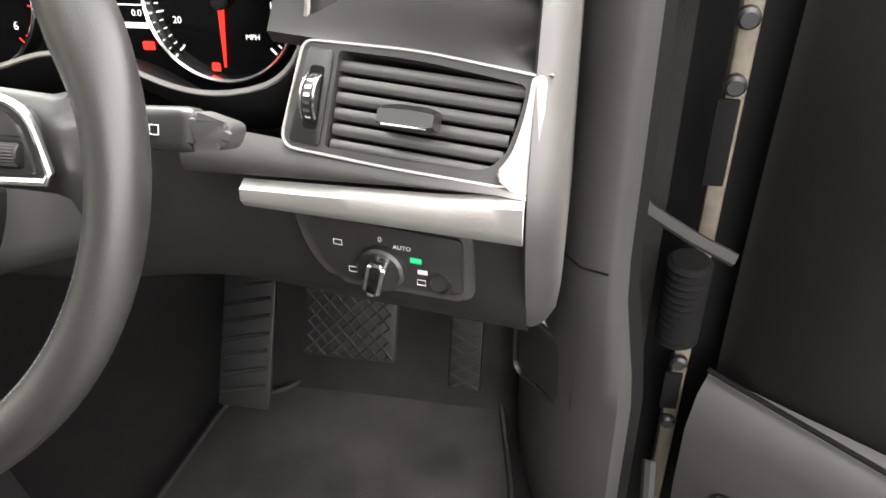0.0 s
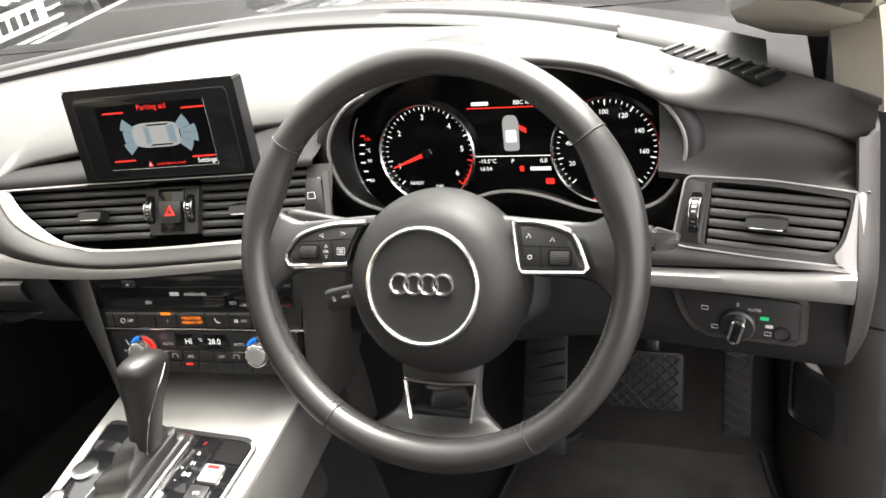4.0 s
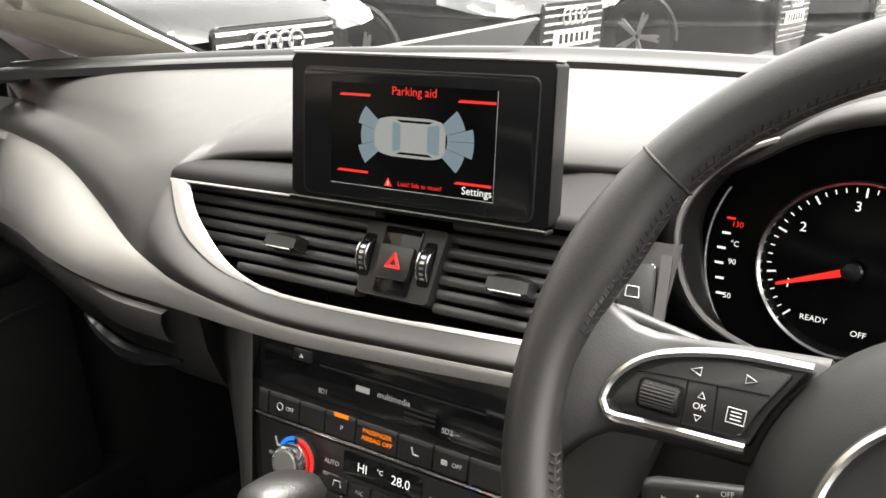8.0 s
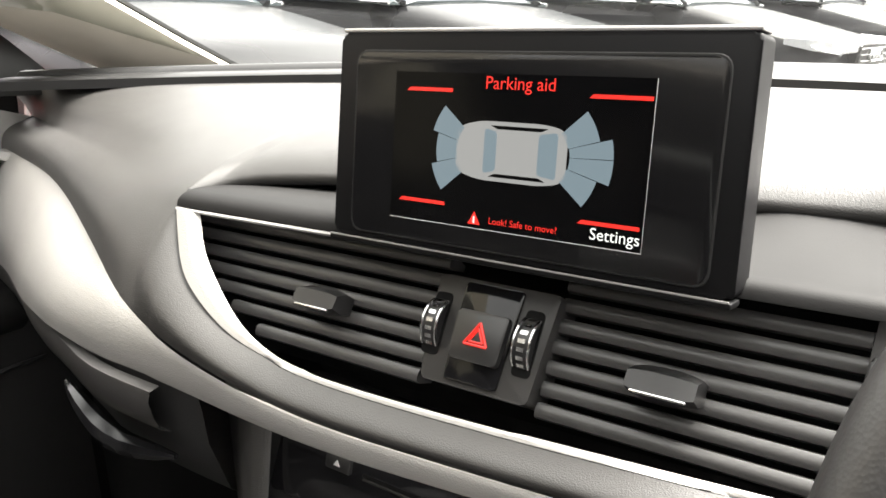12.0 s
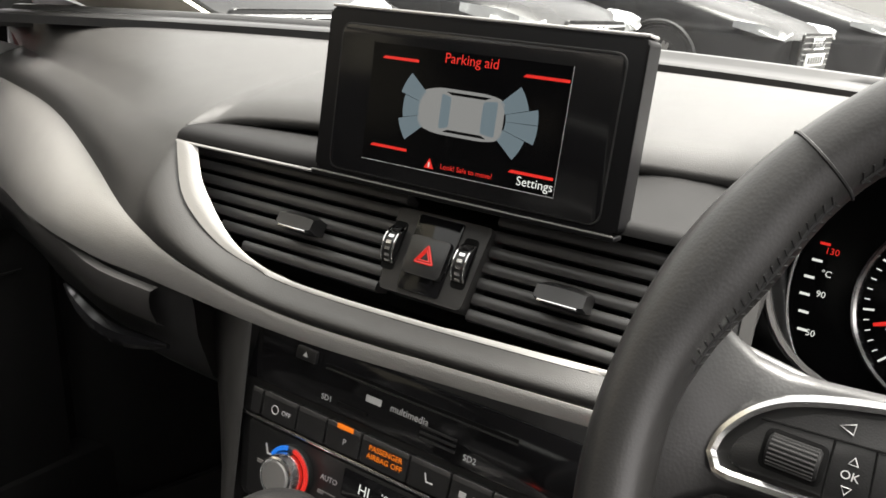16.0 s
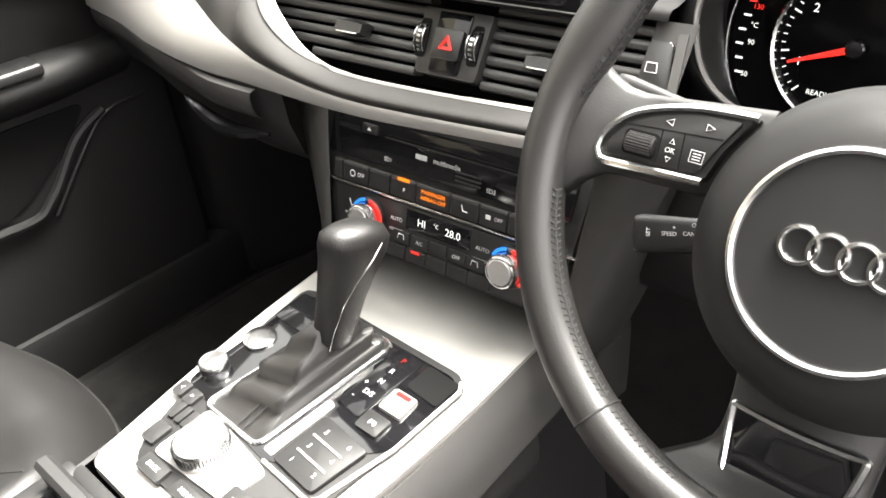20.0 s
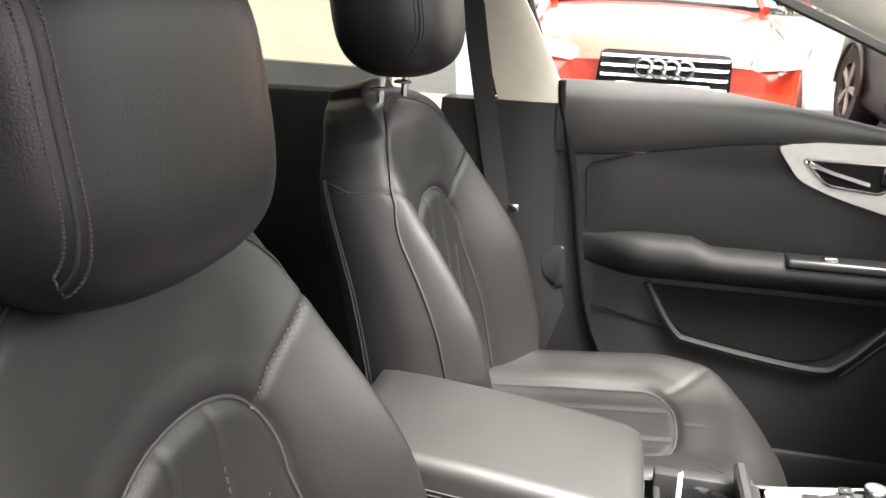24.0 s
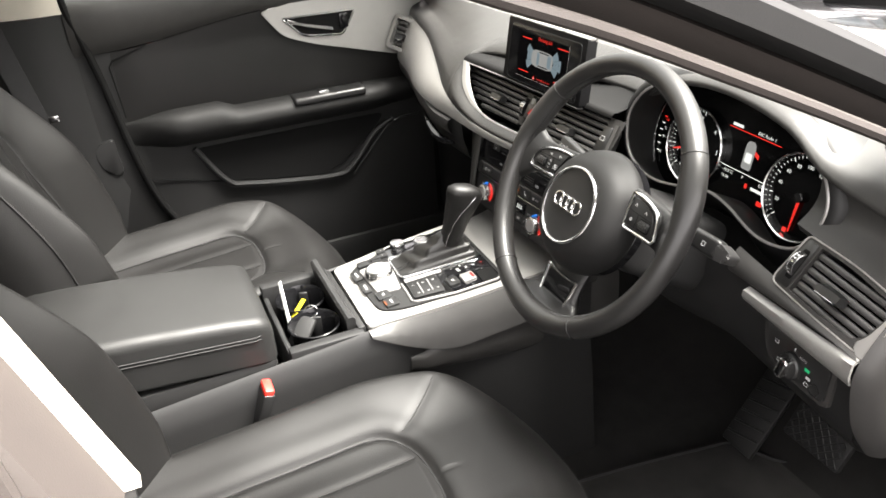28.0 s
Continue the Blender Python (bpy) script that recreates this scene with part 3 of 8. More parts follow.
def thumbwheel(parent, x, y, z, h=0.028):
    bm = bm_new()
    m = pose(x, y, z - 0.007, 0, 90, 0)
    lathe([(h / 2, -0.004), (h / 2 + 0.0006, -0.0025), (h / 2 + 0.0006, 0.0025), (h / 2, 0.004)], 36, bm, m)
    ob = part("thumbwheel", bm, PLASTIC_SATIN, parent, "ridged thumbwheel")
    bm = bm_new()
    for k in range(7):
        a = radians(90 + (k - 3) * 17)
        add_box(bm, (0, 0, 0), (0.004, 0.0022, 0.0012), 0, 1, Matrix.Translation((x, y + math.cos(a) * (h / 2 + 0.0004), z - 0.007 + math.sin(a) * (h / 2 + 0.0004))) @ Matrix.Rotation(a - radians(90), 4, "X"))
    part("thumbwheel_dots", bm, CHROME, ob, "chrome dots")
    bm = bm_new()
    for s in (-1, 1):
        add_tube(bm, [(x + s * 0.0044, y + math.cos(a) * (h / 2 + 0.0008), z - 0.007 + math.sin(a) * (h / 2 + 0.0008)) for a in np.linspace(radians(35), radians(145), 10)], 0.0008, 6)
    part("thumbwheel_rim", bm, CHROME, ob, "chrome rims")


# centre vents: local X across, Y up the face, Z towards the seats
TILT_FACE = 32.2
vent_m = facing(-0.0037, 0.6174, 0.854, TILT_FACE, 5.65)
centre_vents = thing("air_vent", "pair of centre air vents with black horizontal slats", "air vent", vent_m)
cos_t = math.cos(radians(TILT_FACE))
for side, x0, x1 in ((-1, -0.225, -0.036), (1, 0.036, 0.174)):
    for k in range(-1, 6):
        y = 0.0185 - k * 0.0108
        lo = x0
        if side < 0:
            zz = 0.860 + y * cos_t
            lo = min([x for x in np.linspace(-0.235, -0.05, 80) if frame_out(x) + 0.004 < zz] + [-0.05]) - 0.012
        slat(x1 - lo, centre_vents, y, -0.004, (lo + x1) / 2)
slider(centre_vents, -0.1094, -0.009, 0.0)
slider(centre_vents, 0.098, -0.010, 0.0)

# switch plate between them
plate = thing("hazard_switch_panel", "gloss black hazard switch with red triangle between two thumbwheels", "switch panel", vent_m)
part("plate", prism(rounded([(-0.030, -0.036), (0.034, -0.036), (0.038, 0.021), (-0.035, 0.021)], 0.003), -0.020, 0.003, 0.0012), TRIM_GREY, plate, "matt grey switch plate")
part("gloss_strip", prism(rounded([(-0.0150, -0.033), (0.0165, -0.033), (0.0185, 0.019), (-0.0165, 0.019)], 0.002), 0.003, 0.0046, 0.0008), GLOSS, plate, "gloss black strip")
button = part("hazard_button", prism(rounded([(-0.0140, -0.022), (0.0150, -0.022), (0.0160, 0.004), (-0.0148, 0.004)], 0.0025), 0.0046, 0.0085, 0.0012), PLASTIC_SATIN, plate, "square black push button")
bm = bm_new()
for r0, w in ((0.0078, 0.0011), (0.0047, 0.0009)):
    pts = [Vector((0.0005 + r0 * math.cos(a), -0.0095 + r0 * math.sin(a), 0.0087)) for a in (radians(90), radians(210), radians(330))]
    for a, b in zip(pts, pts[1:] + pts[:1]):
        add_tube(bm, [a, b], w * 0.6, 6)
part("warning_triangle", bm, RED_LIGHT, button, "red outlined warning triangle")
for x in (-0.0285, 0.0268):
    part("slot", prism(rect(x, -0.006, 0.0105, 0.034, 0.003), 0.003, 0.0036), DEEP, plate)
    thumbwheel(plate, x, -0.006, 0.0035)

# ---------------------------------------------------------------- pop-up display
disp = thing("infotainment_display", "pop-up dash display with black bezel showing a parking aid", "display", facing(0.0079, 0.6153, 0.8952, 8.8, 5.7))
part("housing", prism(rounded([(-0.112, -0.004), (0.112, -0.004), (0.111, 0.1058), (-0.111, 0.1058)], 0.004), -0.020, 0.0, 0.0018, 3), DISPLAY_BLACK, disp, "dark grey housing")
part("top_edge", box((0, 0.1070, -0.0085), (0.221, 0.0022, 0.017), 0.0009), SILVER_SOFT, disp, "silver top edge")
part("foot_edge", box((0.0, -0.0062, -0.003), (0.224, 0.0030, 0.014), 0.001), DISPLAY_BLACK, disp)
part("foot_line", box((0.0, -0.0044, 0.0042), (0.222, 0.0008, 0.0010)), SILVER_SOFT, disp, "thin bright line along the foot")
bez = rect(0.0008, 0.0478, 0.1985, 0.0965, 0.007)
part("bezel_lip", tube([(x, y, 0.0004) for x, y in bez], 0.0009, 6, True), PLASTIC, disp, "moulded lip round the glass")
part("glass", prism(bez, 0.0, 0.0012, 0.0006), SCREEN_GLASS, disp, "gloss black screen glass")
SX, SY, SW, SH = -0.0005, 0.0480, 0.1415, 0.0762
part("screen", prism(rect(SX, SY, SW, SH), 0.0012, 0.0014), SCREEN_BLACK, disp, "dark lit screen")
part("screen_border", tube([(SX + SW / 2, SY + SH / 2, 0.0015), (SX + SW / 2, SY - SH / 2, 0.0015), (SX - SW / 2, SY - SH / 2, 0.0015)], 0.00018, 5), DIM_MARK, disp, "faint line at the edge of the picture")
part("side_housing", box((0.0, 0.040, -0.026), (0.190, 0.085, 0.016), 0.005), DISPLAY_BLACK, disp)
ZS = 0.0016


def on_screen(name, outline, material, z=ZS, label=""):
    return part(name, prism(outline, z - 0.0001, z), material, disp, label, smooth=0)


for x, y, w in ((-0.0493, 0.0775, 0.0285), (0.0542, 0.0774, 0.0300), (-0.0508, 0.0204, 0.0293), (0.0535, 0.0206, 0.0301)):
    on_screen("red_bar", [(x - w / 2, y - 0.0009), (x + w / 2, y - 0.0009), (x + w / 2, y + 0.0009), (x - w / 2 + 0.002, y + 0.0009)], RED_LIGHT)
writing("Parking aid", 0.0088, disp, 0.0031, 0.0815, ZS, RED_LIGHT, flat=0.0)
writing("Settings", 0.0078, disp, 0.0572, 0.0155, ZS, WHITE_LIGHT, flat=0.0)
writing("Look! Safe to move?", 0.0046, disp, 0.0097, 0.0146, ZS, RED_LIGHT, flat=0.0)
on_screen("warning_sign", [(-0.0213, 0.0120), (-0.0141, 0.0120), (-0.0177, 0.0185)], RED_LIGHT)
on_screen("warning_mark", rect(-0.0177, 0.0143, 0.0009, 0.0034), WHITE_LIGHT, ZS + 0.0002)


def sector(cx, cy, r0, r1, a0, a1):
    return [(cx + r1 * math.cos(a), cy + r1 * math.sin(a)) for a in np.linspace(a0, a1, 9)] + [(cx + r0 * math.cos(a), cy + r0 * math.sin(a)) for a in np.linspace(a1, a0, 9)]


CX, CY = 0.0005, 0.0490
for s, spans in ((-1, ((140, 165, 0.021, 0.037), (165.6, 194, 0.021, 0.0335), (194.6, 220, 0.021, 0.037))), (1, ((-40, -16, 0.021, 0.037), (-15.4, 1.5, 0.0215, 0.043), (2, 15.4, 0.0215, 0.043), (16, 42, 0.021, 0.037)))):
    for a0, a1, r0, r1 in spans:
        on_screen("distance_segment", sector(CX + s * 0.014, CY - 0.0005, r0 - 0.004, r1 - 0.004, radians(a0), radians(a1)), SLATE_LIGHT, label="slate distance segment")
on_screen("car_plan", rounded([(CX - 0.0315, CY - 0.011), (CX - 0.018, CY - 0.0145), (CX + 0.018, CY - 0.0145), (CX + 0.030, CY - 0.012), (CX + 0.030, CY + 0.012), (CX + 0.018, CY + 0.0145), (CX - 0.018, CY + 0.0145), (CX - 0.0315, CY + 0.011)], 0.006), PALE_LIGHT, label="pale plan view of a car")
for o in (rounded([(CX - 0.015, CY - 0.011), (CX - 0.008, CY - 0.0095), (CX - 0.008, CY + 0.0095), (CX - 0.015, CY + 0.011)], 0.002), rounded([(CX + 0.015, CY - 0.0095), (CX + 0.025, CY - 0.011), (CX + 0.025, CY + 0.011), (CX + 0.015, CY + 0.0095)], 0.002)):
    on_screen("car_window", o, SLATE_LIGHT, ZS + 0.0002)
for s in (-1, 1):
    on_screen("car_side_window", rounded([(CX - 0.012, CY + s * 0.0125), (CX + 0.020, CY + s * 0.0125), (CX + 0.016, CY + s * 0.0108), (CX - 0.008, CY + s * 0.0108)], 0.0008), SCREEN_BLACK, ZS + 0.0002)

# ---------------------------------------------------------------- centre stack
stack_m = facing(0.009, 0.5826, 0.7505, 14.9, 4.3)
stack = thing("centre_stack", "black centre stack with media unit and climate controls", "centre stack", stack_m)
out = [(-0.164, 0.042), (-0.136, -0.112), (0.126, -0.112), (0.150, 0.042)]
part("fascia", prism(rounded(out, 0.004), -0.05, -0.002, 0.002), PLASTIC, stack)
for s in (-1, 1):
    a = [(s * 0.150, 0.050), (s * 0.136, -0.118), (s * 0.150, -0.130), (s * 0.192, 0.050)]
    rows = [[Vector((x, y, z)) for x, z in ((a0, 0.004), (a0 + s * 0.004, 0.008), ((a0 + a1) / 2, 0.006), (a1, -0.006), (a1 + s * 0.004, -0.10))] for y, a0, a1 in ((0.050, s * 0.150, s * 0.212), (0.0, s * 0.146, s * 0.196), (-0.06, s * 0.141, s * 0.176), (-0.118, s * 0.136, s * 0.159), (-0.16, s * 0.132, s * 0.146))]
    part("side_cheek", sheet(rows), PAD, stack, "black side moulding", smooth=60)
media = part("media_unit", prism(rounded([(-0.1465, -0.0215), (0.130, -0.0215), (0.136, 0.0215), (-0.1405, 0.0215)], 0.003), -0.002, 0.001, 0.001), GLOSS, stack, "gloss black media unit with disc slot")
part("disc_slot", box((0.004, 0.0090, 0.001), (0.155, 0.0022, 0.0012)), DEEP, media)
part("slot_lip", box((0.004, 0.0067, 0.0013), (0.155, 0.0012, 0.0016), 0.0004), PLASTIC_SATIN, media)
ej = part("eject_button", box((-0.0915, 0.0110, 0.002), (0.019, 0.0095, 0.004), 0.0012), PLASTIC_SATIN, media, "square eject button")
part("eject_mark", prism([(-0.0940, 0.0095), (-0.0890, 0.0095), (-0.0915, 0.0130)], 0.0040, 0.0043), DIM_MARK, ej, smooth=0)
writing("multimedia", 0.0070, stack, 0.0015, -0.0025, 0.0016, DIM_MARK, flat=0.0001)
part("name_bar", box((-0.0285, -0.0025, 0.0013), (0.013, 0.0045, 0.0006)), DIM_MARK, media)
writing("SD1", 0.0058, stack, -0.068, -0.0140, 0.0016, DIM_MARK, flat=0.0001)
writing("SD2", 0.0058, stack, 0.0515, -0.0145, 0.0016, DIM_MARK, flat=0.0001)
part("card_slot", box((-0.045, -0.0140, 0.0012), (0.026, 0.0022, 0.0012)), DEEP, media)
for k in range(3):
    part("card_slot", box((0.026, -0.0060 - k * 0.0040, 0.0014), (0.028, 0.0016, 0.0016), 0.0003), PLASTIC_SATIN, media)
part("chrome_line", box((-0.004, -0.0496, 0.0005), (0.302, 0.0026, 0.004), 0.0008), CHROME, stack, "thin chrome line")
xs = [(-0.130, 0.011), (-0.1065, 0.034), (-0.0755, 0.027), (-0.0460, 0.031), (-0.0100, 0.040), (0.0265, 0.032), (0.0580, 0.030), (0.0900, 0.033)]
for k, (x, w) in enumerate(xs):
    b = part("function_key", prism(rounded([(x - w / 2 + 0.0005, -0.046), (x + w / 2 - 0.0005, -0.046), (x + w / 2 - 0.0005, -0.0275), (x - w / 2 + 0.0005, -0.0275)], 0.001), -0.002, 0.004, 0.0015), PLASTIC_SATIN, stack, "black function key")
    part("key_top", box((x, -0.0282, 0.0036), (w - 0.0015, 0.0036, 0.0012), 0.0004), SLAT, b, "lighter upper edge of the key")
    if k == 1:
        writing("OFF", 0.0050, stack, x + 0.007, -0.0375, 0.0043, DIM_MARK, flat=0.0001)
        part("key_symbol", tube([(x - 0.004 + 0.0032 * math.cos(a), -0.0375 + 0.0032 * math.sin(a), 0.0042) for a in np.linspace(0, 6.28, 13)[:-1]], 0.0004, 5, True), DIM_MARK, b)
    if k == 3:
        part("key_light", box((x + 0.001, -0.0278, 0.0043), (0.014, 0.0032, 0.0010)), AMBER_LIGHT, b, "amber lit bar")
        writing("P", 0.0060, stack, x + 0.002, -0.0380, 0.0043, DIM_MARK, flat=0.0001)
    if k == 4:
        writing("PASSENGER", 0.0054, stack, x + 0.001, -0.0335, 0.0044, AMBER_LIGHT, flat=0.0001)
        writing("AIRBAG OFF", 0.0054, stack, x + 0.001, -0.0393, 0.0044, AMBER_LIGHT, flat=0.0001)
    if k == 5:
        part("key_symbol", tube([(x - 0.003, -0.0335, 0.0043), (x - 0.001, -0.0390, 0.0043), (x + 0.004, -0.0390, 0.0043)], 0.0006, 5), DIM_MARK, b)
    if k == 6:
        writing("OFF", 0.0050, stack, x + 0.006, -0.0370, 0.0043, DIM_MARK, flat=0.0001)
        part("key_symbol", box((x - 0.005, -0.0370, 0.0042), (0.005, 0.004, 0.0005)), DIM_MARK, b)
part("climate_panel", prism(rounded([(-0.128, -0.108), (0.124, -0.108), (0.132, -0.053), (-0.136, -0.053)], 0.003), -0.002, 0.001, 0.001), PLASTIC_SATIN, stack, "black climate control panel")
part("climate_display", prism(rect(-0.0030, -0.066, 0.076, 0.020, 0.001), 0.001, 0.0018, 0.0004), GLOSS, stack, "black climate display")
writing("HI", 0.0105, stack, -0.0218, -0.0662, 0.0021, WHITE_LIGHT, flat=0.0)
writing("28.0", 0.0105, stack, 0.0152, -0.0662, 0.0021, WHITE_LIGHT, flat=0.0)
writing("°C", 0.0055, stack, -0.0045, -0.0640, 0.0021, WHITE_LIGHT, flat=0.0)
for s, x in ((-1, -0.0865), (1, 0.0805)):
    m = pose(x, -0.0765, 0.0)
    ring = part("knob_collar", lathe([(0.0195, 0.0), (0.0195, 0.006), (0.0180, 0.0075), (0.0165, 0.0065)], 40, None, m), PLASTIC_SATIN, stack)
    for a0, a1, mm in ((100, 150, BLUE_LIGHT), (-40, 80, RED_LIGHT)):
        part("temperature_arc", tube([(x + 0.0182 * math.cos(a), -0.0765 + 0.0182 * math.sin(a), 0.0078) for a in np.linspace(radians(a0), radians(a1), 14)], 0.0017, 6), mm, ring, "lit temperature arc")
    knob = part("knob", lathe([(0.0155, 0.004), (0.0155, 0.018), (0.0148, 0.0200), (0.0135, 0.0208), (0.011, 0.0200), (0.0, 0.0200)], 40, None, m, cap=False), CHROME, stack, "ridged chrome temperature knob")
    part("knob_cap", lathe([(0.0118, 0.0200), (0.0112, 0.0212), (0.0, 0.0216)], 30, None, m, cap=False), SILVER_SOFT, knob)
    writing("AUTO", 0.0055, stack, x - s * 0.0325 + 0.001, -0.0700, 0.0016, DIM_MARK, flat=0.0001)
    part("auto_bar", box((x - s * 0.0335, -0.0810, 0.0014), (0.016, 0.0024, 0.001)), SILVER_SOFT, stack)
    part("seat_heat_symbol", tube([(x + s * 0.026 - 0.003, -0.0655, 0.0014), (x + s * 0.026, -0.0725, 0.0014), (x + s * 0.026 + 0.005, -0.0725, 0.0014)], 0.0008, 5), DIM_MARK, stack)
    part("seat_heat_bar", box((x + s * 0.028, -0.0810 if s < 0 else -0.0590, 0.0014), (0.013, 0.0024, 0.001)), (RED_LIGHT if s > 0 else SILVER_SOFT), stack)
for k, x in enumerate((-0.045, -0.022, 0.0, 0.022, 0.043)):
    b = part("climate_key", prism(rect(x, -0.086, 0.0200, 0.012, 0.0012), 0.001, 0.0030, 0.0008), PLASTIC_SATIN, stack, "black climate key")
    if k in (1, 3):
        writing(("", "A/C", "", "OFF")[k], 0.0050, stack, x, -0.086, 0.0033, DIM_MARK, flat=0.0001)
    elif k != 2:
        part("key_symbol", tube([(x - 0.004, -0.088, 0.0032), (x - 0.003, -0.083, 0.0032), (x + 0.003, -0.083, 0.0032), (x + 0.004, -0.088, 0.0032)], 0.0004, 5), DIM_MARK, b)
for k, x in enumerate((-0.050, -0.025, 0.0, 0.025, 0.050)):
    b = part("climate_key", prism(rect(x, -0.1005, 0.0235, 0.0135, 0.0012), 0.001, 0.0045, 0.0016), PLASTIC_SATIN, stack, "black climate key")
    if k == 1:
        part("key_light", box((x, -0.096, 0.0048), (0.010, 0.0024, 0.0008)), RED_LIGHT, b, "red lit bar")

# ---------------------------------------------------------------- driver's side vent and light switch
rv = thing("side_air_vent", "driver's side air vent with silver surround and black slats", "air vent", facing(0.7418, 0.628, 0.861, 36.0, -7.5))
frame_o = rounded([(-0.164, -0.0600), (-0.088, -0.0645), (-0.0150, -0.0665), (0.0000, -0.0600), (0.0020, -0.0340), (0.0000, 0.0004), (-0.080, 0.0085), (-0.157, 0.0085)], [0.012, 0.02, 0.010, 0.010, 0.02, 0.004, 0.02, 0.008])
frame_i = rounded([(-0.1335, -0.0570), (-0.088, -0.0585), (-0.0300, -0.0590), (-0.0170, -0.0480), (-0.0120, -0.0250), (-0.0100, -0.0050), (-0.080, 0.0030), (-0.1320, 0.0040)], [0.003, 0.02, 0.014, 0.010, 0.02, 0.006, 0.02, 0.003])


def ring_prism(outer, inner, z0, z1):
    bm = bm_new()
    n = len(outer)
    rings = []
    for pts, z in ((outer, z0), (outer, z1), (inner, z1), (inner, z0 - 0.02)):
        rings.append([bm.verts.new((x, y, z)) for x, y in pts])
    for a, b in zip(rings, rings[1:]):
        for i in range(n):
            bm.faces.new((a[i], a[(i + 1) % n], b[(i + 1) % n], b[i]))
    return bm


part("frame", ring_prism(frame_o, frame_i, -0.020, 0.0), TRIM_GREY, rv)
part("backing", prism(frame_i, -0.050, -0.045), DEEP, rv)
part("silver_line", tube([(x, y, 0.0006) for x, y in frame_o], 0.0011, 6, True), SILVER_SOFT, rv, "thin silver outline")
part("silver_end", prism(rounded([(-0.0135, -0.0660), (-0.0010, -0.0740), (0.0025, -0.0340), (0.0005, 0.0000), (-0.0075, 0.0006), (-0.0085, -0.0240), (-0.0130, -0.0470), (-0.0220, -0.0600)], [0.004, 0.003, 0.02, 0.002, 0.002, 0.02, 0.010, 0.006]), -0.012, 0.0024, 0.0020, 3), SILVER_SOFT, rv, "satin silver end trim")
part("wheel_panel", prism(rounded([(-0.1590, -0.0560), (-0.1365, -0.0575), (-0.1350, 0.0035), (-0.1530, 0.0045)], 0.004), -0.002, 0.0012, 0.0006), PLASTIC_SATIN, rv, "dark panel beside the slats")
for k in range(6):
    y = -0.0045 - k * 0.0100
    slat(0.121 - 0.0022 * k, rv, y, -0.004, -0.0715 - 0.0010 * k, 0.018, lean=-0.004)
slider(rv, -0.0785, -0.0330, 0.0, 0.036)
part("slot", prism(rect(-0.1445, -0.0270, 0.010, 0.040, 0.003), 0.0012, 0.0016), DEEP, rv)
thumbwheel(rv, -0.1445, -0.0270, 0.0020, 0.032)

lv = thing("side_air_vent", "passenger side air vent set in a silver surround", "air vent", facing(-0.706, 0.633, 0.835, 22.0, 30.0) @ pose(0, 0, 0, 0, 0, -9) @ Matrix.Scale(1.18, 4))
lo_, li_ = rounded([(-0.034, -0.034), (0.030, -0.036), (0.040, 0.036), (-0.030, 0.038)], 0.010), rounded([(-0.026, -0.026), (0.022, -0.028), (0.031, 0.028), (-0.023, 0.030)], 0.007)
part("frame", ring_prism(lo_, li_, -0.050, 0.003), SILVER, lv, "silver vent surround")
part("backing", prism(li_, -0.045, -0.040), DEEP, lv)
for k in range(5):
    slat(0.050, lv, 0.023 - k * 0.0110, -0.004, 0.001 + 0.001 * k, 0.016)
slider(lv, 0.002, -0.006, 0.0, 0.022)

light_panel = thing("light_switch_panel", "black rotary headlight switch panel with chrome knob", "light switch", facing(0.638, 0.605, 0.7275, 6.0, -7.0))
part("recess", prism(rounded([(-0.068, 0.041), (-0.056, 0.000), (-0.038, -0.021), (0.064, -0.020), (0.063, 0.038)], [0.012, 0.015, 0.012, 0.010, 0.010]), -0.012, -0.001, 0.003, 3), TRIM_GREY, light_panel, "moulded surround")
part("face", prism(rounded([(-0.056, 0.033), (-0.047, 0.002), (-0.032, -0.0145), (0.0575, -0.0135), (0.0565, 0.0305)], [0.006, 0.010, 0.010, 0.006, 0.006]), -0.001, 0.002, 0.001), PLASTIC_SATIN, light_panel, "black switch face")
dial = part("dial", lathe([(0.0175, 0.002), (0.0170, 0.007), (0.0150, 0.009), (0.0, 0.0095)], 40, cap=False), PLASTIC_SATIN, light_panel, "round black dial")
part("grip", prism([(x * 0.97 + y * 0.22, y * 0.97 - x * 0.22) for x, y in rounded([(-0.0062, -0.0145), (0.0062, -0.0145), (0.0062, 0.0135), (-0.0062, 0.0135)], 0.004)], 0.009, 0.019, 0.003), CHROME, dial, "chrome grip")
part("grip_face", prism([(x * 0.97 + y * 0.22, y * 0.97 - x * 0.22) for x, y in rounded([(-0.0038, -0.0115), (0.0038, -0.0115), (0.0038, 0.0105), (-0.0038, 0.0105)], 0.002)], 0.0188, 0.0196, 0.0003), GLOSS, dial)
for x, y in ((-0.0320, 0.0145), (-0.0220, -0.0060), (0.0280, -0.0075)):
    part("light_symbol", tube([(x - 0.003, y - 0.002, 0.0022), (x + 0.003, y - 0.002, 0.0022), (x + 0.003, y + 0.002, 0.0022), (x - 0.003, y + 0.002, 0.0022)], 0.0004, 5, True), DIM_MARK, light_panel)
writing("0", 0.0058, light_panel, -0.0008, 0.0218, 0.0024, DIM_MARK, flat=0.0001)
writing("AUTO", 0.0046, light_panel, 0.0148, 0.0178, 0.0024, DIM_MARK, flat=0.0001)
part("side_light_symbol", box((0.0243, 0.0094, 0.0022), (0.008, 0.0040, 0.0004)), GREEN_LIGHT, light_panel, "green lit symbol")
part("headlight_symbol", box((0.0290, 0.0010, 0.0022), (0.007, 0.0035, 0.0004)), DIM_MARK, light_panel)
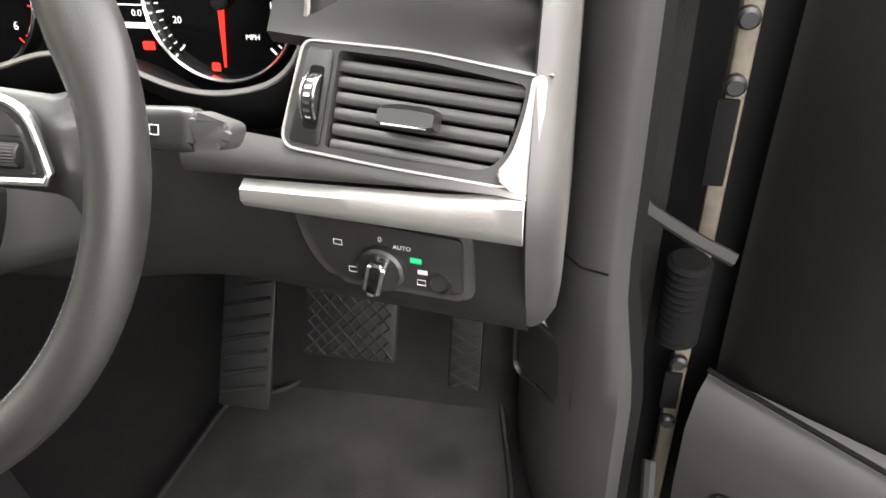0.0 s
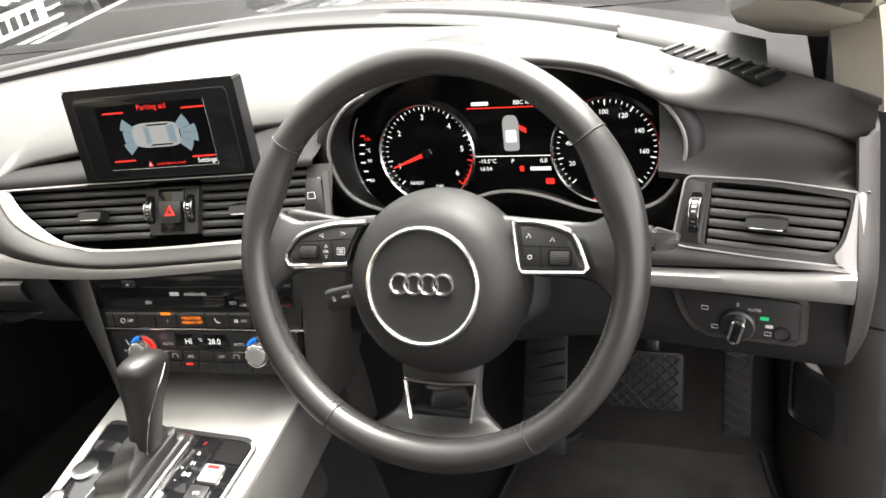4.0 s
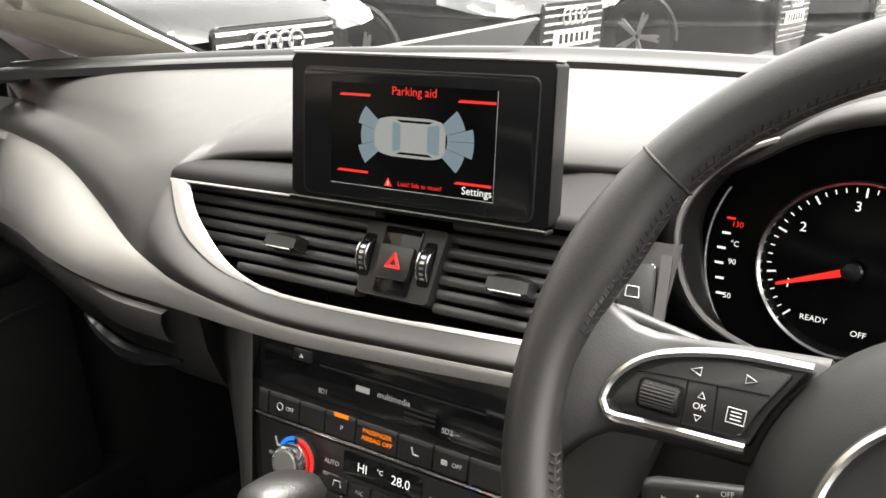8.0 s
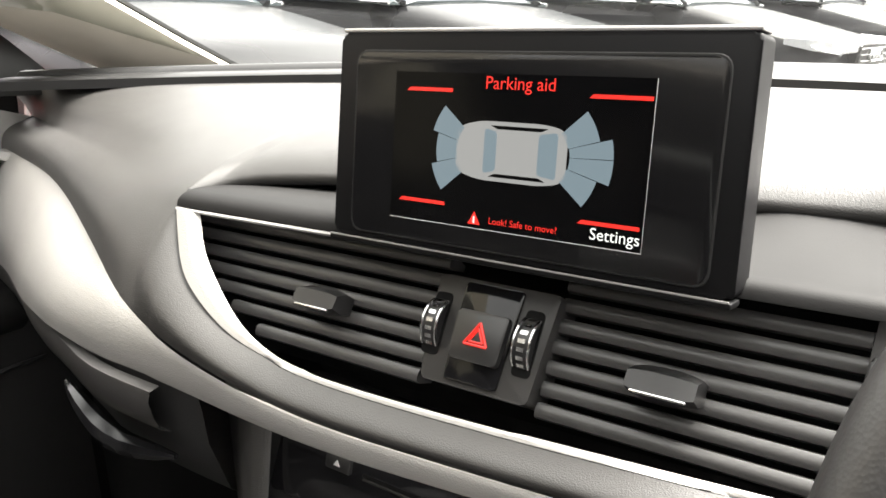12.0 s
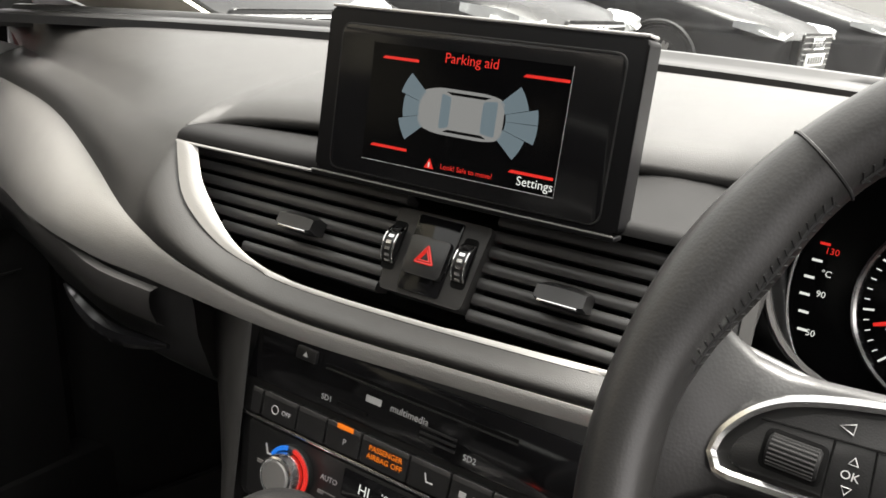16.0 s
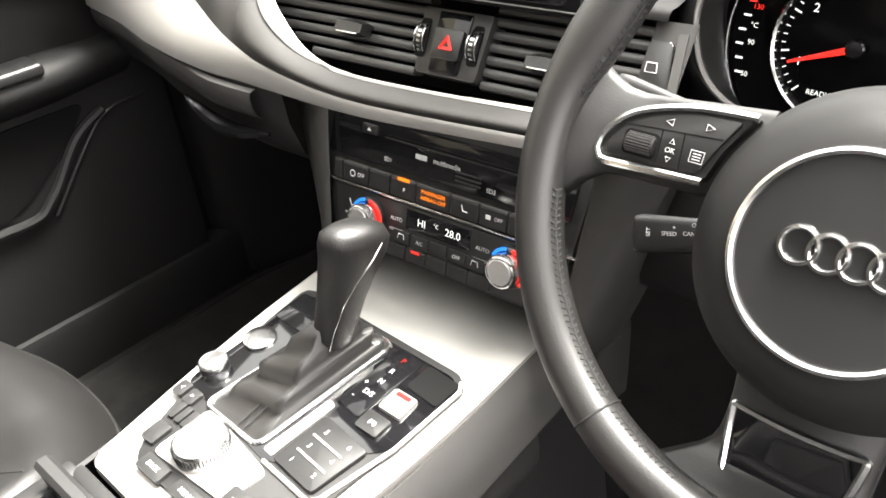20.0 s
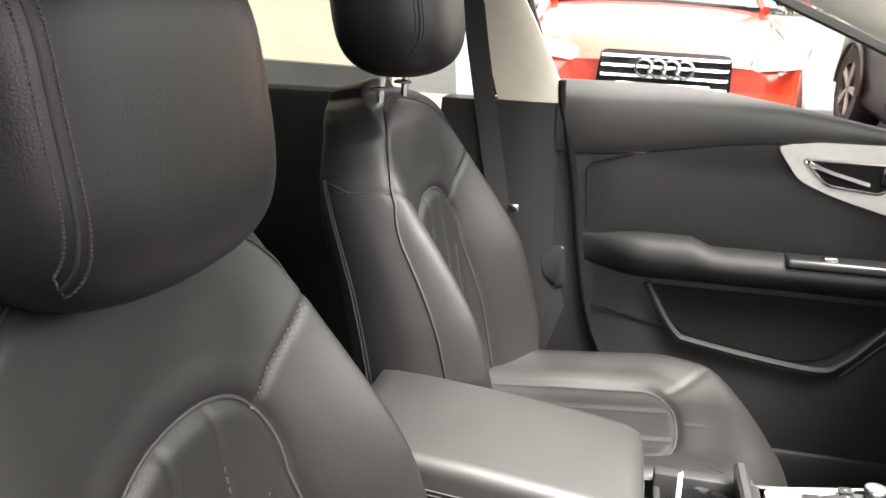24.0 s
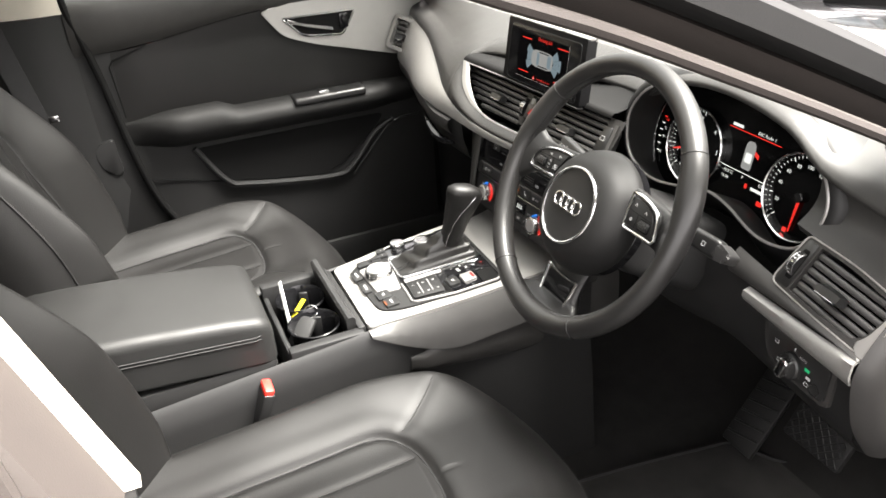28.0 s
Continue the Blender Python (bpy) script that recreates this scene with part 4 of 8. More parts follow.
part("dimmer", lathe([(0.0085, 0.002), (0.0085, 0.0035), (0.0065, 0.0035), (0.0060, 0.001), (0.0, 0.001)], 26, None, pose(0.0412, -0.0065, 0), cap=False), PLASTIC_SATIN, light_panel, "round dimmer wheel")

# panel between the vents and the instrument cluster
rows = [[Vector((x, 0.642 + (z - 0.858) * 0.65 + 0.13 * (x - 0.178) + 1.2 * max(0.0, x - 0.196), z)) for z in np.linspace(0.815, 0.884, 6)] for x in np.linspace(0.168, 0.1985, 12)]
part("cluster_side_panel", sheet(rows), TRIM_GREY, dashboard, smooth=60)
# silver strip whose colour is darkened in place of a steeper face
rows = [[Vector((x - 0.25 * (z - 0.858) * 0.6, 0.638 + (z - 0.858) * 0.65 + 0.13 * (x - 0.178) + 1.0 * max(0.0, x - 0.200), z)) for z in np.linspace(0.822, 0.878, 6)] for x in np.linspace(0.1925, 0.1995, 4)]
part("cluster_trim", sheet(rows, 0.003), SATIN_SHADED, dashboard, "satin silver strip beside the instruments, shade put into its colour", smooth=60)
# dark tile left of the cluster
tile = thing("display_button", "dark tile with the display fold button beside the instrument cluster", "button", facing(0.1765, 0.6395, 0.8565, 32.5, 7.5))
part("tile", prism(rounded([(-0.009, -0.028), (0.018, -0.028), (0.012, 0.018), (-0.006, 0.018)], 0.003), -0.02, 0.004, 0.0015), PLASTIC_SATIN, tile)
part("symbol", tube([(-0.004, -0.006, 0.0043), (0.005, -0.006, 0.0043), (0.004, 0.001, 0.0043), (-0.004, 0.001, 0.0043)], 0.0005, 5, True), DIM_MARK, tile)

# ---------------------------------------------------------------- instrument cluster
cl_m = facing(0.392, 0.727, 0.862, 12.0)
cluster = thing("instrument_cluster", "lit instrument cluster with two red-needled dials", "instrument cluster", cl_m)
lip = rounded([(-0.204, 0.024), (-0.186, -0.036), (-0.12, -0.058), (-0.046, -0.042), (0.0, -0.027), (0.044, -0.032), (0.11, -0.056), (0.178, -0.040), (0.196, 0.0235), (0.168, 0.066), (0.092, 0.097), (0.0, 0.105), (-0.09, 0.099), (-0.172, 0.070)], 0.04, 6)
body = [(x * 1.03, y * 1.02 if y > 0 else y * 1.55) for x, y in lip]
part("face", prism(body, -0.02, -0.004), SCREEN_BLACK, cluster, "black dial face")
bm = bm_new()
n = len(body)
rings = [[bm.verts.new((x, y, -0.004)) for x, y in body], [bm.verts.new((x, y, 0.056)) for x, y in lip], [bm.verts.new((x * 1.03, y * 1.05, 0.059)) for x, y in lip], [bm.verts.new((x * 1.10, y * 1.16, 0.052)) for x, y in lip], [bm.verts.new((x * 1.13, y * 1.45 - 0.012, 0.030)) for x, y in lip], [bm.verts.new((x * 1.14, y * 1.5 - 0.02, -0.02)) for x, y in lip]]
for a, b in zip(rings, rings[1:]):
    for i in range(n):
        bm.faces.new((a[i], a[(i + 1) % n], b[(i + 1) % n], b[i]))
part("shroud", bm, PLASTIC, cluster, "black binnacle shroud", smooth=60)
part("outline", tube([(x * 1.012, y * 1.02, 0.0585) for x, y in lip], 0.0021, 6, True), SILVER_SOFT, cluster, "thin chrome outline")


def dial_gauge(cx, needle, labels, red_from, sub):
    rim = part("dial_rim", lathe([(0.0600, -0.004), (0.0600, 0.006), (0.0585, 0.0075), (0.0570, 0.006), (0.0565, -0.0035)], 56, None, pose(cx, 0, 0), cap=False), CHROME, cluster, "chrome dial rim")
    part("dial_disc", lathe([(0.0565, -0.0030), (0.0, -0.0030)], 48, None, pose(cx, 0, 0), cap=False), SCREEN_BLACK, rim)
    for k in range(41):
        a = radians(225 - 270 * k / 40)
        major = k % 5 == 0
        L = 0.006 if major else 0.003
        red = red_from is not None and k >= red_from
        add = box((0, 0, 0), (L, 0.0012 if major else 0.0007, 0.0003), 0, 1, pose(cx, 0, -0.0025) @ Matrix.Rotation(a, 4, "Z") @ Matrix.Translation((0.0545 - L / 2, 0, 0)))
        part("tick", add, RED_LIGHT if red else WHITE_LIGHT, rim, smooth=0)
    if sub:
        part("red_zone", tube([(cx + 0.0552 * math.cos(q), 0.0552 * math.sin(q), -0.0022) for q in np.linspace(radians(18), radians(-45), 14)], 0.0009, 6), RED_LIGHT, rim, "red zone of the rev counter")
    for text, ang, rr in labels:
        a = radians(ang)
        writing(text, 0.0092 if len(text) < 2 else 0.0056 if text.isalpha() else 0.0072, cluster, cx + rr * math.cos(a), rr * math.sin(a), -0.0025, WHITE_LIGHT, flat=0.0)
    a = radians(needle)
    nd = part("needle", loft([[Vector((0.0, -0.0028, 0)), Vector((0.0, 0.0028, 0)), Vector((0.0, 0, 0.003))], [Vector((0.049, -0.0010, 0)), Vector((0.049, 0.0010, 0)), Vector((0.049, 0, 0.001))]]), RED_LIGHT, cluster, "red needle")
    nd.matrix_local = pose(cx, 0, 0.001, 0, 0, needle)
    part("needle_hub", lathe([(0.0070, -0.002), (0.0068, 0.004), (0.0055, 0.005), (0.0, 0.005)], 26, None, pose(cx, 0, 0), cap=False), GLOSS, rim, "black needle hub")


dial_gauge(-0.102, 201, [("1", 203, 0.042), ("2", 146, 0.042), ("3", 95, 0.042), ("4", 47, 0.042), ("5", 5, 0.042), ("6", -37, 0.042), ("READY", 243, 0.042), ("OFF", 283, 0.043)], 34, True)
dial_gauge(0.106, 268, [("20", 203, 0.041), ("40", 170, 0.041), ("60", 142, 0.041), ("80", 117, 0.041), ("100", 92, 0.041), ("120", 62, 0.041), ("140", 28, 0.041), ("160", -5, 0.041), ("MPH", -52, 0.034)], None, False)
for s, labels in ((-1, (("130", 0.022, RED_LIGHT), ("°C", 0.008, WHITE_LIGHT), ("90", -0.005, WHITE_LIGHT), ("50", -0.030, WHITE_LIGHT))), (1, (("1/1", 0.008, WHITE_LIGHT), ("1/2", -0.018, WHITE_LIGHT)))):
    for text, y, mm in labels:
        writing(text, 0.0056, cluster, s * 0.106 + s * 0.074, y - 0.004, -0.0025, mm, flat=0.0)
    for k in range(6):
        part("level_tick", box((s * 0.106 + s * (0.084 - 0.002 * abs(k - 2.5)), 0.022 - k * 0.011, -0.0026), (0.006, 0.0016, 0.0003)), WHITE_LIGHT if k else RED_LIGHT, cluster, smooth=0)
    part("level_rim", tube([(s * 0.106 + s * 0.093 * math.cos(a), 0.093 * math.sin(a), 0.0) for a in np.linspace(-0.62, 0.50, 20)], 0.0014, 6), CHROME, cluster)
# middle display
part("info_line", box((0.0, 0.050, -0.0028), (0.100, 0.0012, 0.0003)), RED_LIGHT, cluster)
part("info_line", box((0.0, -0.006, -0.0028), (0.092, 0.0010, 0.0003)), WHITE_LIGHT, cluster)
writing("BBC Radio 1", 0.0066, cluster, 0.022, 0.055, -0.0025, WHITE_LIGHT, flat=0.0)
part("info_bar", box((-0.034, 0.055, -0.0026), (0.020, 0.0040, 0.0003)), WHITE_LIGHT, cluster)
for text, x, y in (("-10.5°C", -0.030, -0.012), ("P", 0.0, -0.012), ("0.0", 0.036, -0.012), ("16:04", -0.033, -0.021)):
    writing(text, 0.0068, cluster, x, y, -0.0025, WHITE_LIGHT, flat=0.0)
part("trip_bar", box((0.032, -0.021, -0.0026), (0.024, 0.0042, 0.0003)), WHITE_LIGHT, cluster)
for x, y, w in ((0.010, -0.021, 0.005), (0.042, -0.036, 0.010), (0.095, -0.050, 0.007)):
    part("warning_lamp", prism(rect(x, y, w, 0.0065, 0.0015), -0.0028, -0.0025), RED_LIGHT, cluster, "red warning lamp", smooth=0)
part("car_icon", prism(rounded([(-0.009, 0.0), (0.009, 0.0), (0.0095, 0.034), (0.006, 0.041), (-0.006, 0.041), (-0.0095, 0.034)], 0.004), -0.0029, -0.0027), PALE_LIGHT, cluster, "pale car plan icon", smooth=0)
part("car_icon_roof", prism(rounded([(-0.0065, 0.010), (0.0065, 0.010), (0.006, 0.024), (-0.006, 0.024)], 0.002), -0.0027, -0.0026), WHITE_LIGHT, cluster, smooth=0)
part("open_door_icon", prism([(0.010, 0.024), (0.018, 0.020), (0.018, 0.026), (0.010, 0.030)], -0.0028, -0.0026), RED_LIGHT, cluster, "red open door mark", smooth=0)
# ---------------------------------------------------------------- steering wheel
wheel_m = facing(0.381, 0.4736, 0.8801, 28.2, 0.7)
wheel = thing("steering_wheel", "black leather three-spoke steering wheel with chrome ring badge", "steering wheel", wheel_m)
R, RIM_W, RIM_D, HUB_Y = 0.176, 0.0142, 0.0160, -0.020


def rim_point(deg, b, grow=0.0):
    """A point on the rim at an angle round the wheel and an angle round its section."""
    a = radians(deg)
    swell = 0.0035 * (math.exp(-((deg - 22) / 11) ** 2) + math.exp(-((deg - 158) / 11) ** 2)) + 0.0016 * math.exp(-((deg - 270) / 30) ** 2)
    w = RIM_W + swell + grow
    r = R + w * math.cos(b) - swell * 0.6
    return Vector((r * math.cos(a), r * math.sin(a), (RIM_D + grow) * math.sin(b)))


bm = bm_new()
rings = [[bm.verts.new(rim_point(360 * i / 120, 2 * math.pi * j / 20)) for j in range(20)] for i in range(120)]
for a, b in zip(rings, rings[1:] + rings[:1]):
    for j in range(20):
        bm.faces.new((a[j], a[(j + 1) % 20], b[(j + 1) % 20], b[j]))
rim = part("rim", bm, LEATHER_WHEEL, wheel, "smooth black leather rim", smooth=70)
for deg in (37, 143, 236.5, 301):
    part("seam", tube([rim_point(deg, b, 0.0002) for b in np.linspace(0, 6.283, 25)[:-1]], 0.0007, 6, True), STITCH_DARK, rim, "pressed leather seam")
for a0, a1 in ((38.5, 88), (92, 141.5), (145, 172), (191, 235), (238, 255), (285, 299), (303, 349), (8, 35)):
    bm = bm_new()
    for k, dg in enumerate(np.arange(a0, a1, 1.35)):
        add_tube(bm, [rim_point(dg, 2.62, 0.0001), rim_point(dg + 0.5, 2.86, 0.0002), rim_point(dg - 0.1, 3.10, 0.0001)], 0.00045, 5)
    part("stitching", bm, STITCH_DARK, rim, "dark cross stitching")
    part("stitch_groove", tube([rim_point(dg, 2.86, -0.0001) for dg in np.linspace(a0, a1, 24)], 0.0009, 6), STITCH_DARK, rim)
hub = part("airbag_cover", lathe([(0.0, 0.0212), (0.0475, 0.0206), (0.0520, 0.0202), (0.0590, 0.0186), (0.0680, 0.0135), (0.0755, 0.0050), (0.0810, -0.0060), (0.0842, -0.0170), (0.0850, -0.0260), (0.0830, -0.0300), (0.0, -0.0310)][::-1], 72, None, pose(0.002, HUB_Y, 0), cap=False), AIRBAG, wheel, "round black airbag cover", smooth=60)
part("back_shell", lathe([(0.0790, -0.0300), (0.0815, -0.0325), (0.0820, -0.0440), (0.0700, -0.0500)], 56, None, pose(0.002, HUB_Y, 0), cap=True), GLOSS, hub, "gloss black rear shell")
part("badge_disc", lathe([(0.0490, 0.0209), (0.0, 0.0222)], 56, None, pose(0, HUB_Y, 0), cap=False), PLASTIC_SATIN, hub, "smooth black badge disc")
part("badge_ring", tube([(0.0503 * math.cos(a), HUB_Y + 0.0503 * math.sin(a), 0.0212) for a in np.linspace(0, 6.283, 81)[:-1]], 0.0023, 8, True), CHROME, hub, "chrome ring")
for k in range(4):
    x = (k - 1.5) * 0.0132
    part("emblem_ring", tube([(x + 0.0087 * math.cos(a), HUB_Y + 0.002 + 0.0087 * math.sin(a), 0.0232) for a in np.linspace(0, 6.283, 33)[:-1]], 0.0014, 6, True), CHROME, hub, "chrome emblem ring")
# spokes: a leather root growing out of the rim, a black carrier and the switch pod on it
ZP = -0.0056
for s in (-1, 1):
    rows = []
    for u in np.linspace(0, 1, 12):
        x = s * (0.060 + 0.114 * u)
        hi = 0.040 - 0.010 * u + 0.022 * smooth01((u - 0.55) / 0.45) ** 2
        lo = -0.012 - 0.004 * u - 0.030 * smooth01((u - 0.62) / 0.38) ** 2
        zz = -0.0150 + 0.018 * smooth01((u - 0.55) / 0.45)
        mid = (hi + lo) / 2
        rows.append([Vector((x, hi, zz - 0.004)), Vector((x, hi - 0.004, zz)), Vector((x, mid, zz + 0.002)), Vector((x, lo + 0.004, zz)), Vector((x, lo, zz - 0.004)), Vector((x, lo + 0.001, zz - 0.014)), Vector((x, mid, zz - 0.020)), Vector((x, hi - 0.001, zz - 0.014))])
    part("spoke", loft(rows), LEATHER_WHEEL, wheel, "black leather covered spoke", smooth=60)
    if s < 0:
        pod = spline([(-0.0640, 0.0337), (-0.0950, 0.0318), (-0.1220, 0.0255), (-0.1360, 0.0180), (-0.1450, 0.0070), (-0.1472, -0.0020)], 5) + [(-0.1440, -0.0072), (-0.1390, -0.0080), (-0.1130, -0.0064), (-0.0830, -0.0050), (-0.0770, 0.0130)]
        face = [(-0.0700, 0.0300), (-0.0960, 0.0282), (-0.1190, 0.0224), (-0.1320, 0.0150), (-0.1405, 0.0050), (-0.1415, -0.0020), (-0.1380, -0.0040), (-0.0860, -0.0012), (-0.0800, 0.0130)]
    else:
        pod = spline([(0.0745, 0.0355), (0.0980, 0.0345), (0.1195, 0.0285), (0.1285, 0.0205), (0.1345, 0.0060)], 5) + [(0.1378, -0.0030), (0.1355, -0.0075), (0.0830, -0.0085), (0.0790, -0.0050)]
        face = [(0.0800, 0.0310), (0.0970, 0.0302), (0.1160, 0.0248), (0.1245, 0.0180), (0.1320, -0.0020), (0.1300, -0.0040), (0.0842, -0.0040)]
    o = rounded([tuple(q) for q in pod], 0.003, 3)
    pod_ob = part("control_pod", prism(o, -0.020, ZP, 0.0015), PLASTIC_SATIN, wheel, "black switch pod with chrome outline")
    ring_o = list(pod) if s > 0 else list(pod)[:-1]
    part("pod_outline", tube([(x, y, ZP + 0.0004) for x, y in ring_o], 0.0024, 8, s > 0), CHROME, pod_ob, "chrome outline")
    part("switch_plate", prism(rounded(face, 0.003, 3), ZP, ZP + 0.0022, 0.0010), PLASTIC, pod_ob, "matt black switch plate")
    zt = ZP + 0.0023
    if s < 0:
        gaps = (((-0.1345, 0.0150), (-0.0775, 0.0190)), ((-0.1110, 0.0165), (-0.1100, -0.0024)), ((-0.0985, 0.0172), (-0.0965, -0.0018)))
        sw = (-0.1215, 0.0063)
    else:
        gaps = (((0.0815, 0.0150), (0.1245, 0.0135)), ((0.0985, 0.0145), (0.1000, -0.0038)))
        sw = (0.1155, 0.0050)
    for q0, q1 in gaps:
        part("key_gap", tube([(*q0, zt - 0.0003), (*q1, zt - 0.0003)], 0.0005, 5), DEEP, pod_ob)
    part("wheel_slot", prism(rect(sw[0], sw[1], 0.0205, 0.0140, 0.003), zt - 0.0004, zt + 0.0004, 0.0003), DEEP, pod_ob)
    scroll = part("scroll_wheel", lathe([(0.0050, -0.0085), (0.0058, -0.0075), (0.0058, 0.0075), (0.0050, 0.0085)], 24, None, pose(sw[0], sw[1], zt - 0.0015, 0, 90, 0)), RUBBER, pod_ob, "ridged rubber scroll wheel")
    for q in np.linspace(0.25, 2.89, 11):
        part("wheel_ridge", tube([(sw[0] - 0.0075, sw[1] + 0.0059 * math.cos(q), zt - 0.0015 + 0.0059 * math.sin(q)), (sw[0] + 0.0075, sw[1] + 0.0059 * math.cos(q), zt - 0.0015 + 0.0059 * math.sin(q))], 0.0004, 5), GREY_TIP, scroll)

    def line_mark(name, pts, closed=True):
        part(name, tube([(x, y, zt) for x, y in pts], 0.0003, 5, closed), DIM_MARK, pod_ob)

    if s < 0:
        line_mark("left_arrow", [(-0.1110, 0.0215), (-0.1065, 0.0197), (-0.1065, 0.0233)])
        line_mark("right_arrow", [(-0.0835, 0.0232), (-0.0880, 0.0214), (-0.0880, 0.0250)])
        line_mark("up_arrow", [(-0.1055, 0.0105), (-0.1025, 0.0105), (-0.1040, 0.0130)])
        line_mark("down_arrow", [(-0.1055, 0.0030), (-0.1025, 0.0030), (-0.1040, 0.0005)])
        writing("OK", 0.0040, wheel, -0.1040, 0.0067, zt + 0.0001, DIM_MARK, flat=0.0001)
        line_mark("menu_symbol", [(-0.0925, 0.0040), (-0.0850, 0.0040), (-0.0850, 0.0102), (-0.0925, 0.0102)])
        for y in (0.0056, 0.0071, 0.0086):
            line_mark("menu_line", [(-0.0910, y), (-0.0865, y)], False)
    else:
        for x, y in ((0.0885, 0.0230), (0.1090, 0.0200)):
            line_mark("key_symbol", [(x - 0.002, y - 0.0015), (x, y + 0.002), (x + 0.002, y - 0.0015)], False)
        line_mark("key_symbol", [(0.0895 + 0.0018 * math.cos(q), 0.0050 + 0.0018 * math.sin(q)) for q in np.linspace(0, 5.5, 8)])
# lower spoke: two leather arms with a gloss insert between them
rows = []
for u in np.linspace(0, 1, 14):
    y = -0.088 - 0.080 * u
    w = 0.0415 - 0.003 * math.sin(math.pi * min(1, u * 1.3)) + 0.034 * smooth01((u - 0.45) / 0.55) ** 2
    z = -0.0235 + 0.022 * smooth01((u - 0.70) / 0.30)
    rows.append([Vector((-w, y, z - 0.006)), Vector((-w + 0.004, y, z)), Vector((w - 0.004, y, z)), Vector((w, y, z - 0.006)), Vector((w * 0.8, y, z - 0.018)), Vector((-w * 0.8, y, z - 0.018))])
low = part("lower_spoke", loft(rows), LEATHER_WHEEL, wheel, "black leather lower spoke", smooth=60)
top_arc = [(x, -0.1150 + 1.9 * (x * x)) for x in np.linspace(-0.0345, 0.0345, 9)]
o = rounded(top_arc + [(0.0300, -0.1500), (0.0240, -0.1535), (-0.0240, -0.1535), (-0.0300, -0.1500)], [0.002] * 9 + [0.004] * 4, 3)
part("spoke_insert", prism(o, -0.030, -0.0222, 0.001), PIANO, low, "gloss black insert")
part("insert_outline", tube([(x, y, -0.0222) for x, y in o], 0.0022, 6, True), CHROME, low, "chrome outline")

column = thing("steering_column", "black steering column shroud with stalks", "steering column", wheel_m)
part("shroud", loft([[Vector((x * k, -0.018 + y * k, z)) for x, y in rounded([(-0.062, -0.058), (0.062, -0.058), (0.066, 0.045), (-0.066, 0.045)], 0.02)] for k, z in ((0.85, -0.052), (1.0, -0.075), (1.05, -0.20))]), PLASTIC, column, smooth=50)


def stalk(m, length, lab="black control stalk"):
    return part("stalk", loft([[m @ Vector((x, y * k, z * k)) for y, z in rounded([(-0.0115, -0.008), (0.0115, -0.008), (0.0115, 0.008), (-0.0115, 0.008)], 0.005)] for x, k in ((0, 0.75), (length * 0.55, 0.95), (length * 0.93, 1.05), (length * 0.98, 0.98), (length, 0.75))]), PLASTIC_SATIN, column, lab, smooth=50)


s1 = stalk(pose(-0.060, 0.016, -0.070, 0, 0, 172), 0.122)
for k, x in enumerate((-0.1690, -0.1630)):
    e = 1 if k else -1
    part("turn_arrow", tube([(x, 0.0300, -0.0600), (x, 0.0312, -0.0600), (x + e * 0.0040, 0.0290, -0.0600), (x, 0.0268, -0.0600), (x, 0.0280, -0.0600)], 0.0003, 5), DIM_MARK, s1)
writing("P", 0.0050, s1, -0.1545, 0.0305, -0.0598, DIM_MARK, flat=0.0001)
s2 = stalk(pose(0.060, 0.018, -0.060, 0, 0, 0), 0.128)
part("stalk_tip", prism(rounded([(0.184, 0.007), (0.206, 0.009), (0.210, 0.022), (0.186, 0.029)], 0.005), -0.069, -0.050, 0.005), GREY_TIP, s2, "grey stalk end")
for x in (0.142, 0.166):
    part("wiper_symbol", tube([(x - 0.003, 0.015, -0.0515), (x + 0.002, 0.015, -0.0515), (x + 0.002, 0.020, -0.0515), (x - 0.003, 0.020, -0.0515)], 0.0004, 5, True), DIM_MARK, s2)
s3 = stalk(pose(-0.060, -0.030, -0.065, 0, 0, 195), 0.078, "black cruise control stalk")
for word, x, y in (("OFF", -0.0960, -0.0330), ("CANCEL", -0.0960, -0.0385), ("SPEED", -0.1110, -0.0430), ("+", -0.1090, -0.0385), ("SET", -0.1240, -0.0460)):
    writing(word, 0.0036, s3, x, y, -0.0560, DIM_MARK, flat=0.0001, turn=14 if word != "SET" else 104)

# ---------------------------------------------------------------- centre console
console = thing("centre_console", "black centre console with silver top and gear selector", "centre console")


def con_z(y):
    return 0.572 + 0.09 * (y - 0.25)


CX0 = -0.013
# body: the sides from the armrest to the dash
rows_r, rows_l = [], []
for y in np.linspace(-0.34, 0.66, 24):
    zt = con_z(y) - 0.004
    half = 0.112 + 0.012 * smooth01((y - 0.30) / 0.3)
    for rows, s in ((rows_r, 1), (rows_l, -1)):
        rows.append([Vector((CX0 + s * half, y, zt)), Vector((CX0 + s * (half + 0.010), y, zt - 0.010)), Vector((CX0 + s * (half + 0.016), y, zt - 0.05)), Vector((CX0 + s * (half + 0.014), y, zt - 0.14)), Vector((CX0 + s * (half + 0.03), y, 0.36)), Vector((CX0 + s * (half + 0.05), y, 0.17))])
part("side_panel", sheet(rows_r, 0.004), PLASTIC, console, smooth=50)
part("side_panel", sheet(rows_l, 0.004), PLASTIC, console, smooth=50)
